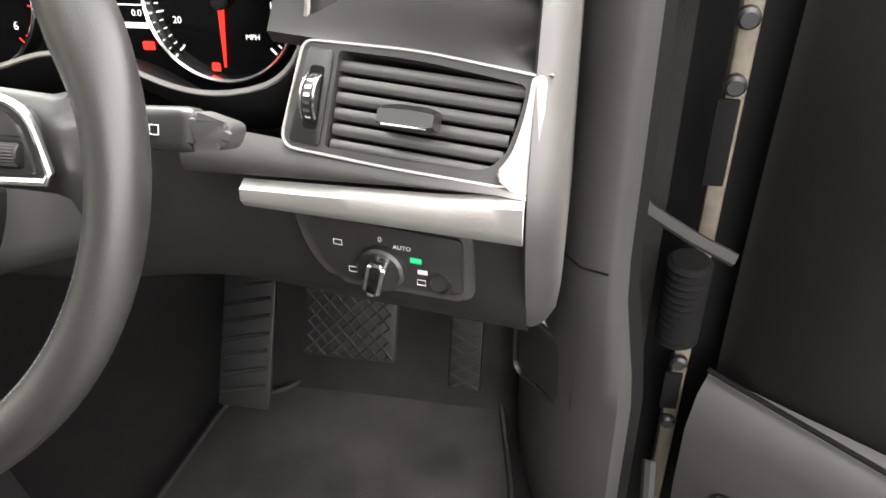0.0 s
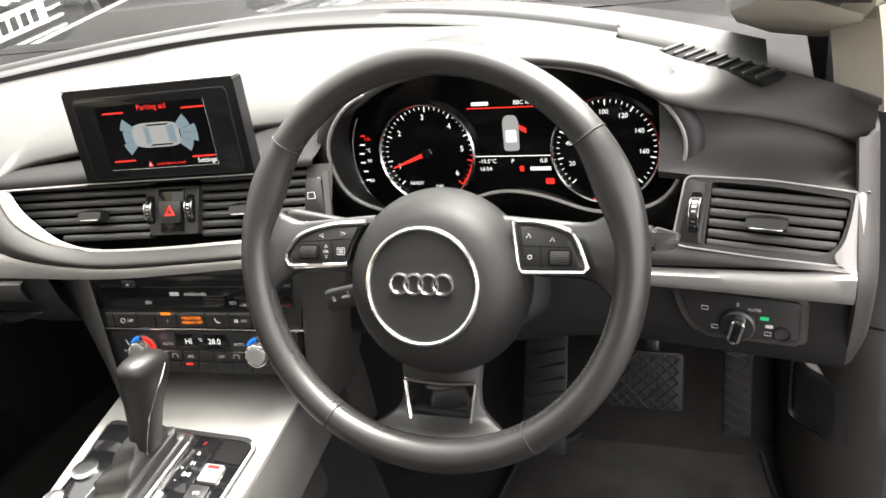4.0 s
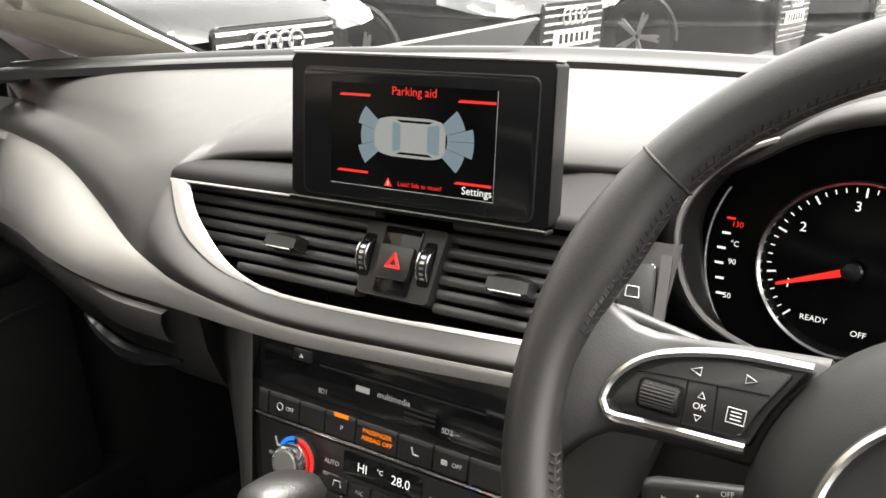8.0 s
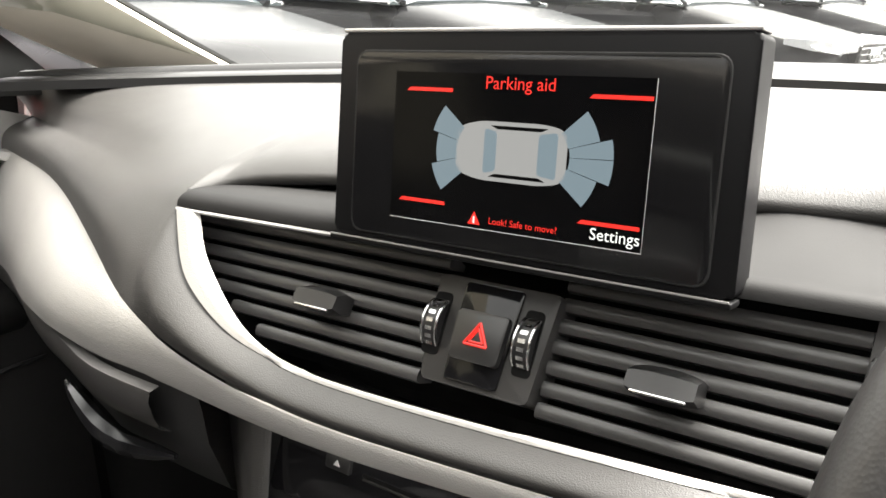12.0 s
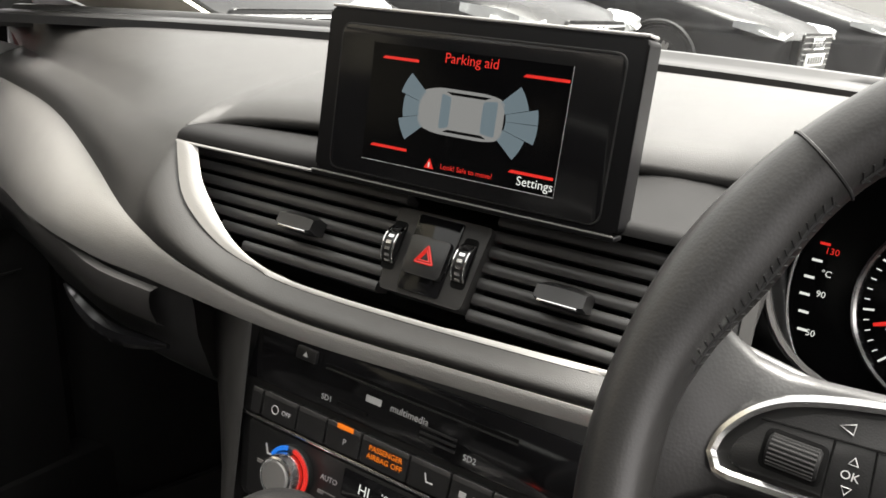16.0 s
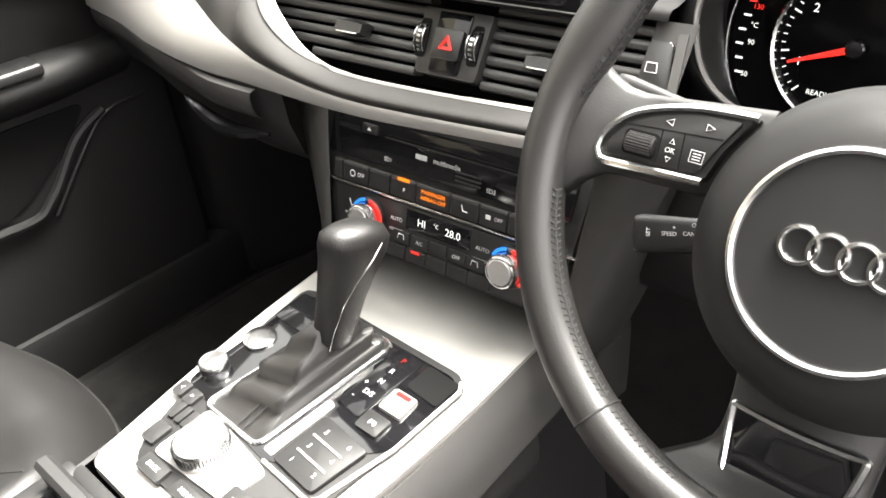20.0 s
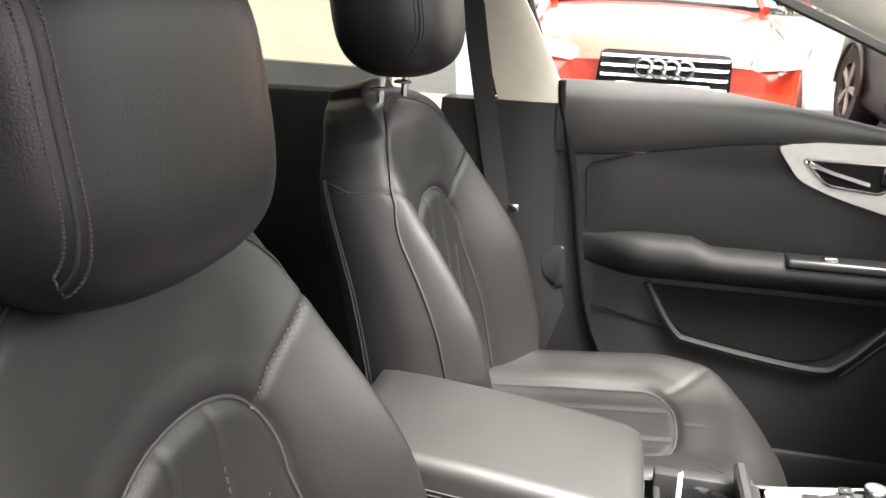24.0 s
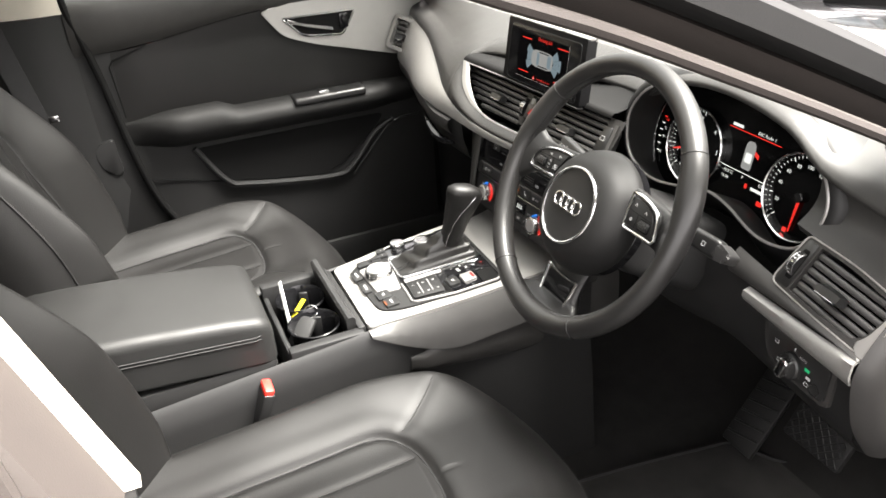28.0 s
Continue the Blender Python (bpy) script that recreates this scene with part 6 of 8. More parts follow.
    loop = [put(-x, v) for x, v in half] + [put(x, v) for x, v in half[::-1]]
    part("piping", tube(loop, 0.0023, 6), LEATHER, back, "raised piping round the front panel")
    part("piping_seam", tube([p + nrm * -0.001 + axis * 0.0 + Vector((-0.0042 if p.x > 0 else 0.0042, 0, 0)) for p in loop], 0.0012, 5), STITCH_DARK, back, "dark seam beside the piping")
    # headrest with its posts
    up_h, fr_h = Vector((0, -0.06, 0.998)), Vector((0, 0.998, 0.06))
    hc = axis * (H + 0.150 - drop) + nrm * 0.050
    HW, HH, HD = 0.150, 0.120, 0.088

    def head_pt(a, v):
        c, s_ = math.cos(a), math.sin(a)
        hw = HW * (1 - 0.22 * max(0, v) ** 3 - 0.16 * max(0, -v) ** 3)
        x = hw * math.copysign(abs(c) ** 0.62, c)
        k = max((1 - abs(v) ** 4.5) ** 0.5, 0.0)
        d = HD * math.copysign(abs(s_) ** 0.75, s_) * (0.10 + 0.90 * k) - 0.010 * v
        x *= 0.45 + 0.55 * k ** 0.6
        p = hc + up_h * (HH * v - (0.014 * math.cos(math.pi * x / 0.30) if v < 0 else 0) * min(1, -v * 2)) + fr_h * d
        return Vector((x, p.y, p.z))

    rows = [[head_pt(2 * math.pi * j / 48, math.sin(v)) for j in range(48)] for v in np.linspace(-math.pi / 2, math.pi / 2, 33)]
    head = part("headrest", loft(rows), LEATHER, seat, "padded leather headrest", smooth=80)

    def seam_pt(x, v):
        arc = [head_pt(a, v) for a in np.linspace(math.pi - 0.04, 0.04, 90)]
        xs = [p.x for p in arc]
        x = min(x, xs[-1] * 0.95) if x > 0 else max(x, xs[0] * 0.95)
        return Vector((x, float(np.interp(x, xs, [p.y for p in arc])), float(np.interp(x, xs, [p.z for p in arc])))) + fr_h * 0.0008

    for s in (-1, 1):
        vs = np.linspace(-0.84, 0.88, 70)
        part("headrest_seam", tube([seam_pt(s * (0.128 - 0.008 * v * v), v) for v in vs[::2]], 0.0014, 6), STITCH_DARK, head, "pressed seam")
        for off in (-0.0050, 0.0050):
            pts = [seam_pt(s * (0.128 - 0.008 * v * v) + off, v) for v in vs]
            bm = bm_new()
            for a, b in zip(pts, pts[1:]):
                add_tube(bm, [a.lerp(b, 0.15), a.lerp(b, 0.80)], 0.0010, 5)
            part("headrest_stitch", bm, STITCH, head, "row of stitches")
        p0, p1 = axis * (H - 0.02) + nrm * 0.012, axis * (H + 0.09 - drop) + nrm * 0.040
        part("headrest_post", tube([(s * 0.065, p0.y, p0.z), (s * 0.065, p1.y, p1.z)], 0.006, 12), CHROME, seat, "polished headrest post")
        q = axis * (H + 0.004) + nrm * 0.014
        part("post_collar", lathe([(0.015, 0), (0.0145, 0.004), (0.010, 0.006), (0.006, 0.006)], 20, None, Matrix.Translation((s * 0.065, q.y, q.z))), PLASTIC_SATIN, seat, "black post collar")

    # cushion
    def insert_c(t):
        return 0.116 if t < 0.55 else 0.116 * max(0.0, 1 - ((t - 0.55) / 0.155) ** 4.0) ** 0.35 if t < 0.705 else 0.0

    c_line = np.array([(0.116, L * t) for t in np.linspace(0.0, 0.55, 12)] + [(insert_c(t), L * t) for t in [0.55 + 0.155 * math.sin(q) for q in np.linspace(0.05, 1.5708, 36)]])

    def csurf(u, t):
        hw = 0.258 * (1 - 0.05 * (1 - t)) * (1 - 0.20 * (max(0, t - 0.55) / 0.45) ** 2.2)
        x = u * hw
        y = -0.01 + L * t - 0.075 * abs(u) ** 2.6 * smooth01((t - 0.45) / 0.55)
        z = 0.008 + 0.052 * t + 0.040 * smooth01((abs(x) - 0.075) / 0.14) * (1 - 0.55 * smooth01((t - 0.65) / 0.35))
        iu = insert_c(t)
        d = off_line(c_line, x, L * t)
        z -= 0.0062 * math.exp(-(d / 0.006) ** 2)
        if abs(x) > iu:
            z += 0.003 * math.exp(-((d - 0.024) / 0.018) ** 2)
        if abs(x) < iu:
            z -= 0.003 * math.exp(-((abs(x) - 0.050) / 0.006) ** 2) * smooth01((0.70 - t) / 0.03)
        if abs(x) > 0.098:
            z -= 0.0018 * math.exp(-((t - (0.685 + 2.0 * (abs(x) - 0.098))) / 0.018) ** 2) * smooth01((abs(x) - 0.098) / 0.008) * smooth01((0.19 - abs(x)) / 0.02)
        e = max(0.0, abs(u) - 0.78) / 0.22
        z -= 0.055 * e ** 2.2
        if t > 0.84:
            z -= 0.080 * ((t - 0.84) / 0.16) ** 2.2
        z += 0.0007 * math.sin(t * 19 + u * 4) * math.sin(u * 6 + 2)
        return Vector((x, y, z))

    rows = [[csurf(-1 + 2 * j / 110, i / 120) for j in range(111)] for i in range(121)]
    cush = part("cushion", sheet(rows), LEATHER, seat, "padded black leather seat cushion", smooth=75)
    lift = Vector((0, 0, 0.0006))
    half = [(float(x), float(y) / L) for x, y in c_line[1:-1]]
    cu = lambda x, t: csurf(x / (csurf(1, t).x), t) + lift
    part("insert_seam", tube([cu(-x, t) for x, t in half] + [cu(x, t) for x, t in half[::-1]], 0.0017, 6), STITCH_DARK, cush, "sewn seam round the insert")
    for s in (-1, 1):
        part("bolster_seam", tube([cu(s * x, 0.685 + 2.0 * (x - 0.098)) for x in np.linspace(0.104, 0.180, 12)], 0.0011, 5), STITCH_DARK, cush, "sewn seam")
        part("pleat_seam", tube([cu(s * 0.050, t) for t in np.linspace(0.12, 0.690, 24)], 0.0010, 5), STITCH_DARK, cush, "sewn pleat")
    edge = [csurf(-1, t) for t in np.linspace(0, 1, 20)] + [csurf(u, 1) for u in np.linspace(-1, 1, 20)[1:-1]] + [csurf(1, t) for t in np.linspace(1, 0, 20)]
    rows = [[p + Vector((0, 0, dz)) + Vector((-p.x, 0.25 - p.y, 0)) * k for p in edge] for dz, k in ((0, 0), (-0.03, -0.015), (-0.07, 0.0), (-0.11, 0.05), (-0.16, 0.12))]
    part("cushion_base", sheet(rows), LEATHER, cush, smooth=60)
    part("cushion_piping", tube([p + Vector((0, 0, -0.001)) for p in edge], 0.0022, 6), LEATHER, cush, "raised piping")
    part("seat_frame", box((0, 0.22, -0.20), (0.40, 0.42, 0.10), 0.01), PLASTIC, seat, "black seat runner cover")
    return seat


seat_p = make_seat("black leather front passenger seat with padded headrest")
seat_p.matrix_world = pose(-0.376, -0.268, 0.465)
seat_d = make_seat("black leather driver's seat with padded headrest", 0.07, 0.73)
seat_d.matrix_world = pose(0.378, -0.273, 0.440)

buckle = thing("seat_belt_buckle", "seat belt buckle with red release button beside the driver's seat", "seat belt buckle", pose(0.122, 0.044, 0.512, -18, 8, 0))
part("stem", box((0, 0, -0.040), (0.036, 0.020, 0.12), 0.005), PLASTIC_SATIN, buckle)
part("release_button", box((0, -0.001, 0.022), (0.031, 0.016, 0.014), 0.003), RED_PLASTIC, buckle, "red release button")
# ---------------------------------------------------------------- floor and footwells
rows = []
for y in (-1.5, -0.9, -0.3, 0.0, 0.5, 0.80, 0.90, 0.97, 1.02, 1.08, 1.15):
    z = 0.178 + (0.0 if y < 0.95 else 1.5 * (y - 0.95))
    rows.append([Vector((x, y, z + 0.004 * math.sin(x * 9) * math.sin(y * 7))) for x in np.linspace(-0.80, 0.82, 12)])
floor = single("floor", sheet(rows, 0.02), CARPET, "dark grey carpeted car floor", "floor", kind="structure")
for nm, y in (("firewall", 1.14),):
    single(nm, box((0, 1.20, 0.58), (1.66, 0.06, 0.62)), DEEP, "dark bulkhead behind the dashboard", "wall", kind="structure")
fm = rounded([(0.20, 0.18), (0.70, 0.18), (0.716, 0.78), (0.672, 0.978), (0.42, 0.985), (0.355, 0.925), (0.288, 0.902), (0.255, 0.69)], [0.04, 0.04, 0.05, 0.03, 0.03, 0.02, 0.03, 0.05])


def floor_mat(outline, label):
    bm = prism(outline, 0.186, 0.194, 0.003)
    ob = single("floor_mat", bm, MAT_CARPET, label, "floor mat")
    part("mat_edge", tube([(x, y, 0.1945) for x, y in outline], 0.0045, 6, True), RUBBER, ob, "bound edge")


floor_mat(fm, "worn dark grey carpet mat in the driver's footwell")
floor_mat([(-x, y) for x, y in fm][::-1], "dark grey carpet mat in the passenger footwell")

pedal = thing("brake_pedal", "wide black rubber brake pedal with cross-hatched tread", "pedal", pose(0.507, 0.862, 0.412, 58, 0, 0))
part("pad", box((0, 0, 0), (0.115, 0.085, 0.014), 0.005), RUBBER, pedal)
bm = bm_new()
for k in range(-5, 6):
    for d in (1, -1):
        L = 0.10
        x = k * 0.017
        a, b = Vector((x - 0.04, -0.04 * d, 0.008)), Vector((x + 0.04, 0.04 * d, 0.008))
        f = lambda p: abs(p.x) < 0.055
        q = [a.lerp(b, t) for t in np.linspace(0, 1, 25)]
        q = [p for p in q if abs(p.x) < 0.054]
        if len(q) > 1:
            add_tube(bm, [q[0], q[-1]], 0.0017, 5)
part("tread", bm, RUBBER, pedal, "worn cross ribs")
part("arm", box((0.01, 0.08, -0.02), (0.02, 0.14, 0.012), 0.003), METAL_DARK, pedal)
acc = thing("accelerator_pedal", "narrow black rubber accelerator pedal", "pedal", pose(0.640, 0.905, 0.362, 62, 0, 0))
part("pad", box((0, 0, 0), (0.042, 0.135, 0.014), 0.005), RUBBER, acc)
bm = bm_new()
for k in range(-3, 4):
    for d in (1, -1):
        add_tube(bm, [(-0.018, k * 0.018 - 0.009 * d, 0.0078), (0.018, k * 0.018 + 0.009 * d, 0.0078)], 0.0016, 5)
part("tread", bm, RUBBER, acc)
rest = thing("footrest", "ribbed black footrest beside the tunnel", "footrest", pose(0.335, 0.93, 0.33, 55, 0, 0))
part("pad", box((0, 0, 0), (0.075, 0.24, 0.012), 0.004), PLASTIC, rest)
bm = bm_new()
for k in range(9):
    add_tube(bm, [(-0.032, -0.10 + k * 0.024, 0.0065), (0.032, -0.085 + k * 0.024, 0.0065)], 0.0028, 5)
part("rib", bm, PLASTIC_SATIN, rest)
# side kick panel, with the bonnet release recess
kick = thing("kick_panel", "black plastic kick panel and lower windscreen pillar trim", "trim", kind="structure")
rows, dark = [], []
for z in np.linspace(0.19, 0.915, 16):
    low = smooth01((0.62 - z) / 0.20)
    rows.append([Vector((a + (c - a) * low, b + (d - b) * low, z)) for a, b, c, d in ((0.742, 1.06, 0.700, 1.06), (0.744, 0.92, 0.704, 0.93), (0.748, 0.82, 0.716, 0.86), (0.756, 0.775, 0.736, 0.808), (0.772, 0.757, 0.765, 0.772), (0.795, 0.750, 0.802, 0.756), (0.803, 0.753, 0.820, 0.752), (0.808, 0.758, 0.826, 0.757), (0.814, 0.762, 0.834, 0.762))])
    dark.append([Vector((a + (c - a) * low, b + (d - b) * low, z)) for a, b, c, d in ((0.814, 0.763, 0.834, 0.763), (0.824, 0.775, 0.846, 0.775), (0.824, 0.90, 0.846, 0.90))])
part("panel", sheet(rows, 0.006), TRIM_GREY, kick, smooth=50)
part("jamb_edge", sheet(dark, 0.004), DEEP, kick, "black jamb behind the seal")
part("joint", tube([(0.748, 0.815, 0.615), (0.757, 0.7735, 0.615), (0.772, 0.7565, 0.615), (0.796, 0.7495, 0.615)], 0.0013, 5), DEEP, kick)
rel = part("release_recess", box((0, 0, 0), (0.085, 0.016, 0.105), 0.015, 3, pose(0.742, 0.805, 0.450, 0, 0, -42)), PLASTIC_SATIN, kick)
part("release_lever", tube([(0.712, 0.828, 0.535), (0.714, 0.824, 0.508), (0.728, 0.810, 0.498), (0.764, 0.778, 0.494), (0.773, 0.770, 0.484), (0.773, 0.770, 0.410), (0.764, 0.778, 0.399), (0.720, 0.818, 0.402)], 0.0022, 6), METAL_DARK, rel, "worn metal edged release")
kick_l = thing("kick_panel", "black plastic kick panel in the passenger footwell", "trim", kind="structure")
part("panel", sheet([[Vector((-p.x, p.y, min(p.z, 0.86))) for p in row] for row in rows if row[0].z < 0.90], 0.006), PLASTIC, kick_l, smooth=50)
part("footwell_side", box((-0.815, 0.95, 0.51), (0.03, 0.46, 0.66)), CARPET, kick_l, "dark carpeted footwell side")
part("footwell_side", box((0.835, 1.02, 0.56), (0.03, 0.30, 0.76)), CARPET, kick, "dark carpeted footwell side")
single("door_sill_left", box((-0.80, 0.20, 0.19), (0.10, 1.30, 0.20), 0.02), PLASTIC, "black sill under the passenger door", "trim", kind="structure")
# sill
sill = thing("door_sill", "black sill trim with rubber seal along the driver's doorway", "trim", kind="structure")
part("cover", sheet([[Vector((x, y, z)) for x, z in ((0.76, 0.20), (0.775, 0.24), (0.80, 0.265), (0.835, 0.27), (0.86, 0.26), (0.875, 0.23), (0.88, 0.18))] for y in np.linspace(-0.30, 0.752, 12)], 0.006), TRIM_GREY, sill, smooth=40)
part("seal", tube([(0.862, y, 0.272 + 0.10 * smooth01((y - 0.60) / 0.2) ** 2) for y in np.linspace(-0.25, 0.76, 20)], 0.008, 8), RUBBER, sill, "rubber door seal")

# ---------------------------------------------------------------- body shell


def pillar(name, pts, widths, depth, material, label, lean=0.0):
    """A pillar lofted through points; width along y, depth across the car."""
    rows = []
    for (x, y, z), w in zip(pts, widths):
        rows.append([Vector((x + dx, y + dy * w, z)) for dx, dy in ((0, -0.5), (depth * 0.5, -0.62), (depth, -0.5), (depth, 0.5), (depth * 0.5, 0.6), (0, 0.5), (-0.004 * (1 if depth > 0 else -1), 0.0))])
    return single(name, loft(rows), material, label, "pillar", kind="structure", smooth=50)


for s in (-1, 1):
    # windscreen pillar: a broad cream trim inside, dark frame outside
    o0, o1 = Vector((s * 0.738, 0.745, 0.975)), Vector((s * 0.665, -0.03, 1.330))
    i0, i1 = Vector((s * 0.625, 0.885, 0.955)), Vector((s * 0.560, 0.02, 1.345))
    rows = []
    for t in np.linspace(-0.10, 1, 16):
        po, pi = o0.lerp(o1, t), i0.lerp(i1, t)
        po.z += 0.012 * math.sin(math.pi * max(0, t))
        pi.z += 0.030 * math.sin(math.pi * max(0, t))
        out_n = Vector((s * 0.75, 0.55, 0.35)).normalized()
        rows.append([po, po.lerp(pi, 0.25) - out_n * 0.010, po.lerp(pi, 0.6) - out_n * 0.014, pi - out_n * 0.004, pi + out_n * 0.010, po.lerp(pi, 0.5) + out_n * 0.022, po + out_n * 0.022])
    cover = [[Vector(r[0]) + out_n * 0.030, Vector(r[0]).lerp(Vector(r[3]), 0.5) + out_n * 0.034, Vector(r[3]) + out_n * 0.020] for r in rows]
    if s < 0:
        single("a_pillar_cover", sheet(cover, 0.004), RUBBER, "black outer windscreen pillar edge", "pillar", kind="structure", smooth=60)
    if s > 0:
        seal_rows = [[Vector(r[0]).lerp(Vector(r[3]), 0.22) - out_n * 0.018, Vector(r[0]).lerp(Vector(r[3]), 0.10) - out_n * 0.016, Vector(r[0]) - out_n * 0.006 + Vector((0.006, 0, -0.004)), Vector(r[0]) + out_n * 0.028, Vector(r[0]).lerp(Vector(r[3]), 0.6) + out_n * 0.034] for r in rows[4:]]
        single("a_pillar_cover", sheet(seal_rows, 0.003), TAUPE, "dark taupe cover on the pillar at the open door", "pillar", kind="structure", smooth=60)
    single("a_pillar", loft(rows), CREAM, "cream fabric windscreen pillar trim", "pillar", kind="structure", smooth=60)
    rows = []
    for t in np.linspace(-0.20, 1, 16):
        c = o0.lerp(o1, t) + Vector((s * 0.026, 0.020, 0.024 + 0.012 * math.sin(math.pi * max(0, t))))
        rows.append([c + Vector((s * a, b, e)) * (0.62 if s > 0 else 1.0) for a, b, e in ((-0.024, 0, -0.018), (0.006, 0.0, -0.022), (0.030, 0, -0.006), (0.028, 0.02, 0.018), (-0.004, 0.03, 0.028), (-0.03, 0.03, 0.014))])
    single("a_pillar_frame", loft(rows), BLACK_PAINT if s < 0 else RUBBER, "dark outer windscreen pillar with taupe door seal" if s > 0 else "black painted outer windscreen pillar", "pillar", kind="structure", smooth=50)
    if s > 0:
        rows = [[Vector((x0 + dx, y0, z0)), Vector((x0 + dx + 0.016, y0 - 0.046, z0 + 0.010)), Vector((x0 + dx + 0.034, y0 - 0.090, z0 + 0.022)), Vector((x0 + dx + 0.044, y0 - 0.080, z0 + 0.022)), Vector((x0 + dx + 0.020, y0 + 0.012, z0))] for x0, y0, z0, dx in ((0.728, 0.800, 0.881, 0.0), (0.724, 0.797, 0.915, 0.0), (0.718, 0.790, 0.955, 0.0), (0.710, 0.775, 0.990, 0.0))]
        single("a_pillar_foot", loft(rows), CREAM, "cream trim at the foot of the windscreen pillar", "pillar", kind="structure", smooth=50)
    # door pillar: cream upper trim, black lower trim, painted jamb outside
    rows, jamb, skin = [], [], []
    for t in np.linspace(0, 1, 10):
        z = 0.985 + 0.36 * t
        x = s * (0.765 - 0.15 * t ** 1.2)
        yf, yb = -0.104 - 0.145 * t - 0.03 * t * t, -0.245 - 0.08 * t
        rows.append([Vector((x, yf, z)), Vector((x - s * 0.012, yf - 0.02, z)), Vector((x - s * 0.014, (yf + yb) / 2, z)), Vector((x - s * 0.004, yb, z)), Vector((x + s * 0.012, yb, z)), Vector((x + s * 0.012, yf, z))])
        jamb.append([Vector((x + s * dx, y, z)) for dx, y in ((0.0125, yf - 0.010), (0.070, yf - 0.018), (0.078, yf - 0.035), (0.078, yb), (0.0125, yb))])
        skin.append([Vector((x + s * dx, y, z)) for dx, y in ((0.0785, yf - 0.075), (0.100, yf - 0.080), (0.100, yb - 0.05), (0.0785, yb - 0.05))])
    single("b_pillar_jamb", loft(jamb), TAUPE if s > 0 else RUBBER, "taupe covered door jamb" if s > 0 else "black rubber covered door jamb", "pillar", kind="structure", smooth=40)
    single("b_pillar_skin", loft(skin), BLACK_PAINT, "black painted outer door pillar", "pillar", kind="structure", smooth=40)
    single("b_pillar_upper", loft(rows), CREAM, "cream upper door pillar trim", "pillar", kind="structure", smooth=40)
    rows = []
    for z, yf, yb, x in ((0.20, 0.02, -0.50, 0.79), (0.40, 0.0, -0.42, 0.79), (0.50, -0.035, -0.40, 0.785), (0.68, -0.100, -0.38, 0.775), (0.85, -0.112, -0.37, 0.770), (0.984, -0.108, -0.36, 0.768)):
        rows.append([Vector((s * x, yf, z)), Vector((s * (x - 0.016), yf - 0.025, z)), Vector((s * (x - 0.022), yf - 0.10, z)), Vector((s * (x - 0.016), yb, z)), Vector((s * (x + 0.06), yb, z)), Vector((s * (x + 0.06), yf, z))])
    lower = single("b_pillar_lower", loft(rows), RUBBER, "black plastic lower door pillar trim", "pillar", kind="structure", smooth=40)
    if s < 0:
        cover = part("jamb_cover", prism(rounded([(-0.082, 0.598), (-0.088, 0.690), (-0.128, 0.682), (-0.136, 0.650), (-0.118, 0.605)], [0.012, 0.008, 0.012, 0.02, 0.02]), 0.0, 0.012, 0.004, 3), PLASTIC, lower, "raised cover on the pillar trim")
        cover.matrix_local = Matrix(((0, 0, 1, -0.770), (1, 0, 0, 0), (0, 1, 0, 0), (0, 0, 0, 1)))
    belt = thing("seat_belt", "black woven seat belt hanging on the door pillar", "seat belt")
    part("webbing", loft([[Vector((s * x, y + dy, z)) for dy, x in ((-0.022, x0), (0.022, x0), (0.022, x0 + 0.002), (-0.022, x0 + 0.002))] for x0, y, z in ((0.66, -0.295, 1.24), (0.72, -0.285, 1.10), (0.738, -0.262, 0.95), (0.742, -0.225, 0.75), (0.745, -0.19, 0.55), (0.75, -0.17, 0.36))]), SEAT_BACK, belt, "black webbing")
    part("tongue", box((s * 0.730, -0.196, 0.770), (0.008, 0.022, 0.016), 0.003), CHROME, belt, "metal belt tongue")
    # taupe door seal round the opening
    part_pts = ([(-0.825, 0.80, 0.90), (-0.785, 0.60, 1.045), (-0.745, 0.22, 1.215), (-0.705, -0.04, 1.325)] if s < 0 else [(0.825, 0.80, 0.90), (0.775, 0.60, 1.035), (0.735, 0.30, 1.180), (0.718, 0.155, 1.240), (0.700, -0.04, 1.325)]) + [ (s * 0.71, -0.20, 1.335), (s * 0.765, -0.20, 1.20), (s * 0.825, -0.160, 1.05), (s * 0.850, -0.145, 0.85), (s * 0.850, -0.12, 0.62), (s * 0.855, -0.03, 0.42)]
    seal_path = spline(part_pts, 6)
    single("door_seal", tube(seal_path, 0.006 if s > 0 else 0.010, 8), TAUPE if s > 0 else RUBBER, "taupe rubber door seal" if s > 0 else "black rubber door seal", "seal", kind="structure")
roof_rows = []
for y in np.linspace(-1.7, 0.0, 12):
    zc = 1.385 - 0.05 * ((y + 0.7) / 0.9) ** 2 - 0.25 * max(0, -1.0 - y) ** 1.5
    roof_rows.append([Vector((x, y, zc - 0.045 * (x / 0.62) ** 2)) for x in np.linspace(-0.64, 0.64, 12)])
single("ceiling", sheet(roof_rows, 0.015), CREAM, "cream fabric headliner", "ceiling", kind="structure", smooth=60)
roof_rows = [[p + Vector((p.x * 0.06, 0, 0.03)) for p in row] for row in roof_rows]
single("roof", sheet(roof_rows, 0.01), BLACK_PAINT, "black painted car roof", "roof", kind="structure", smooth=60)
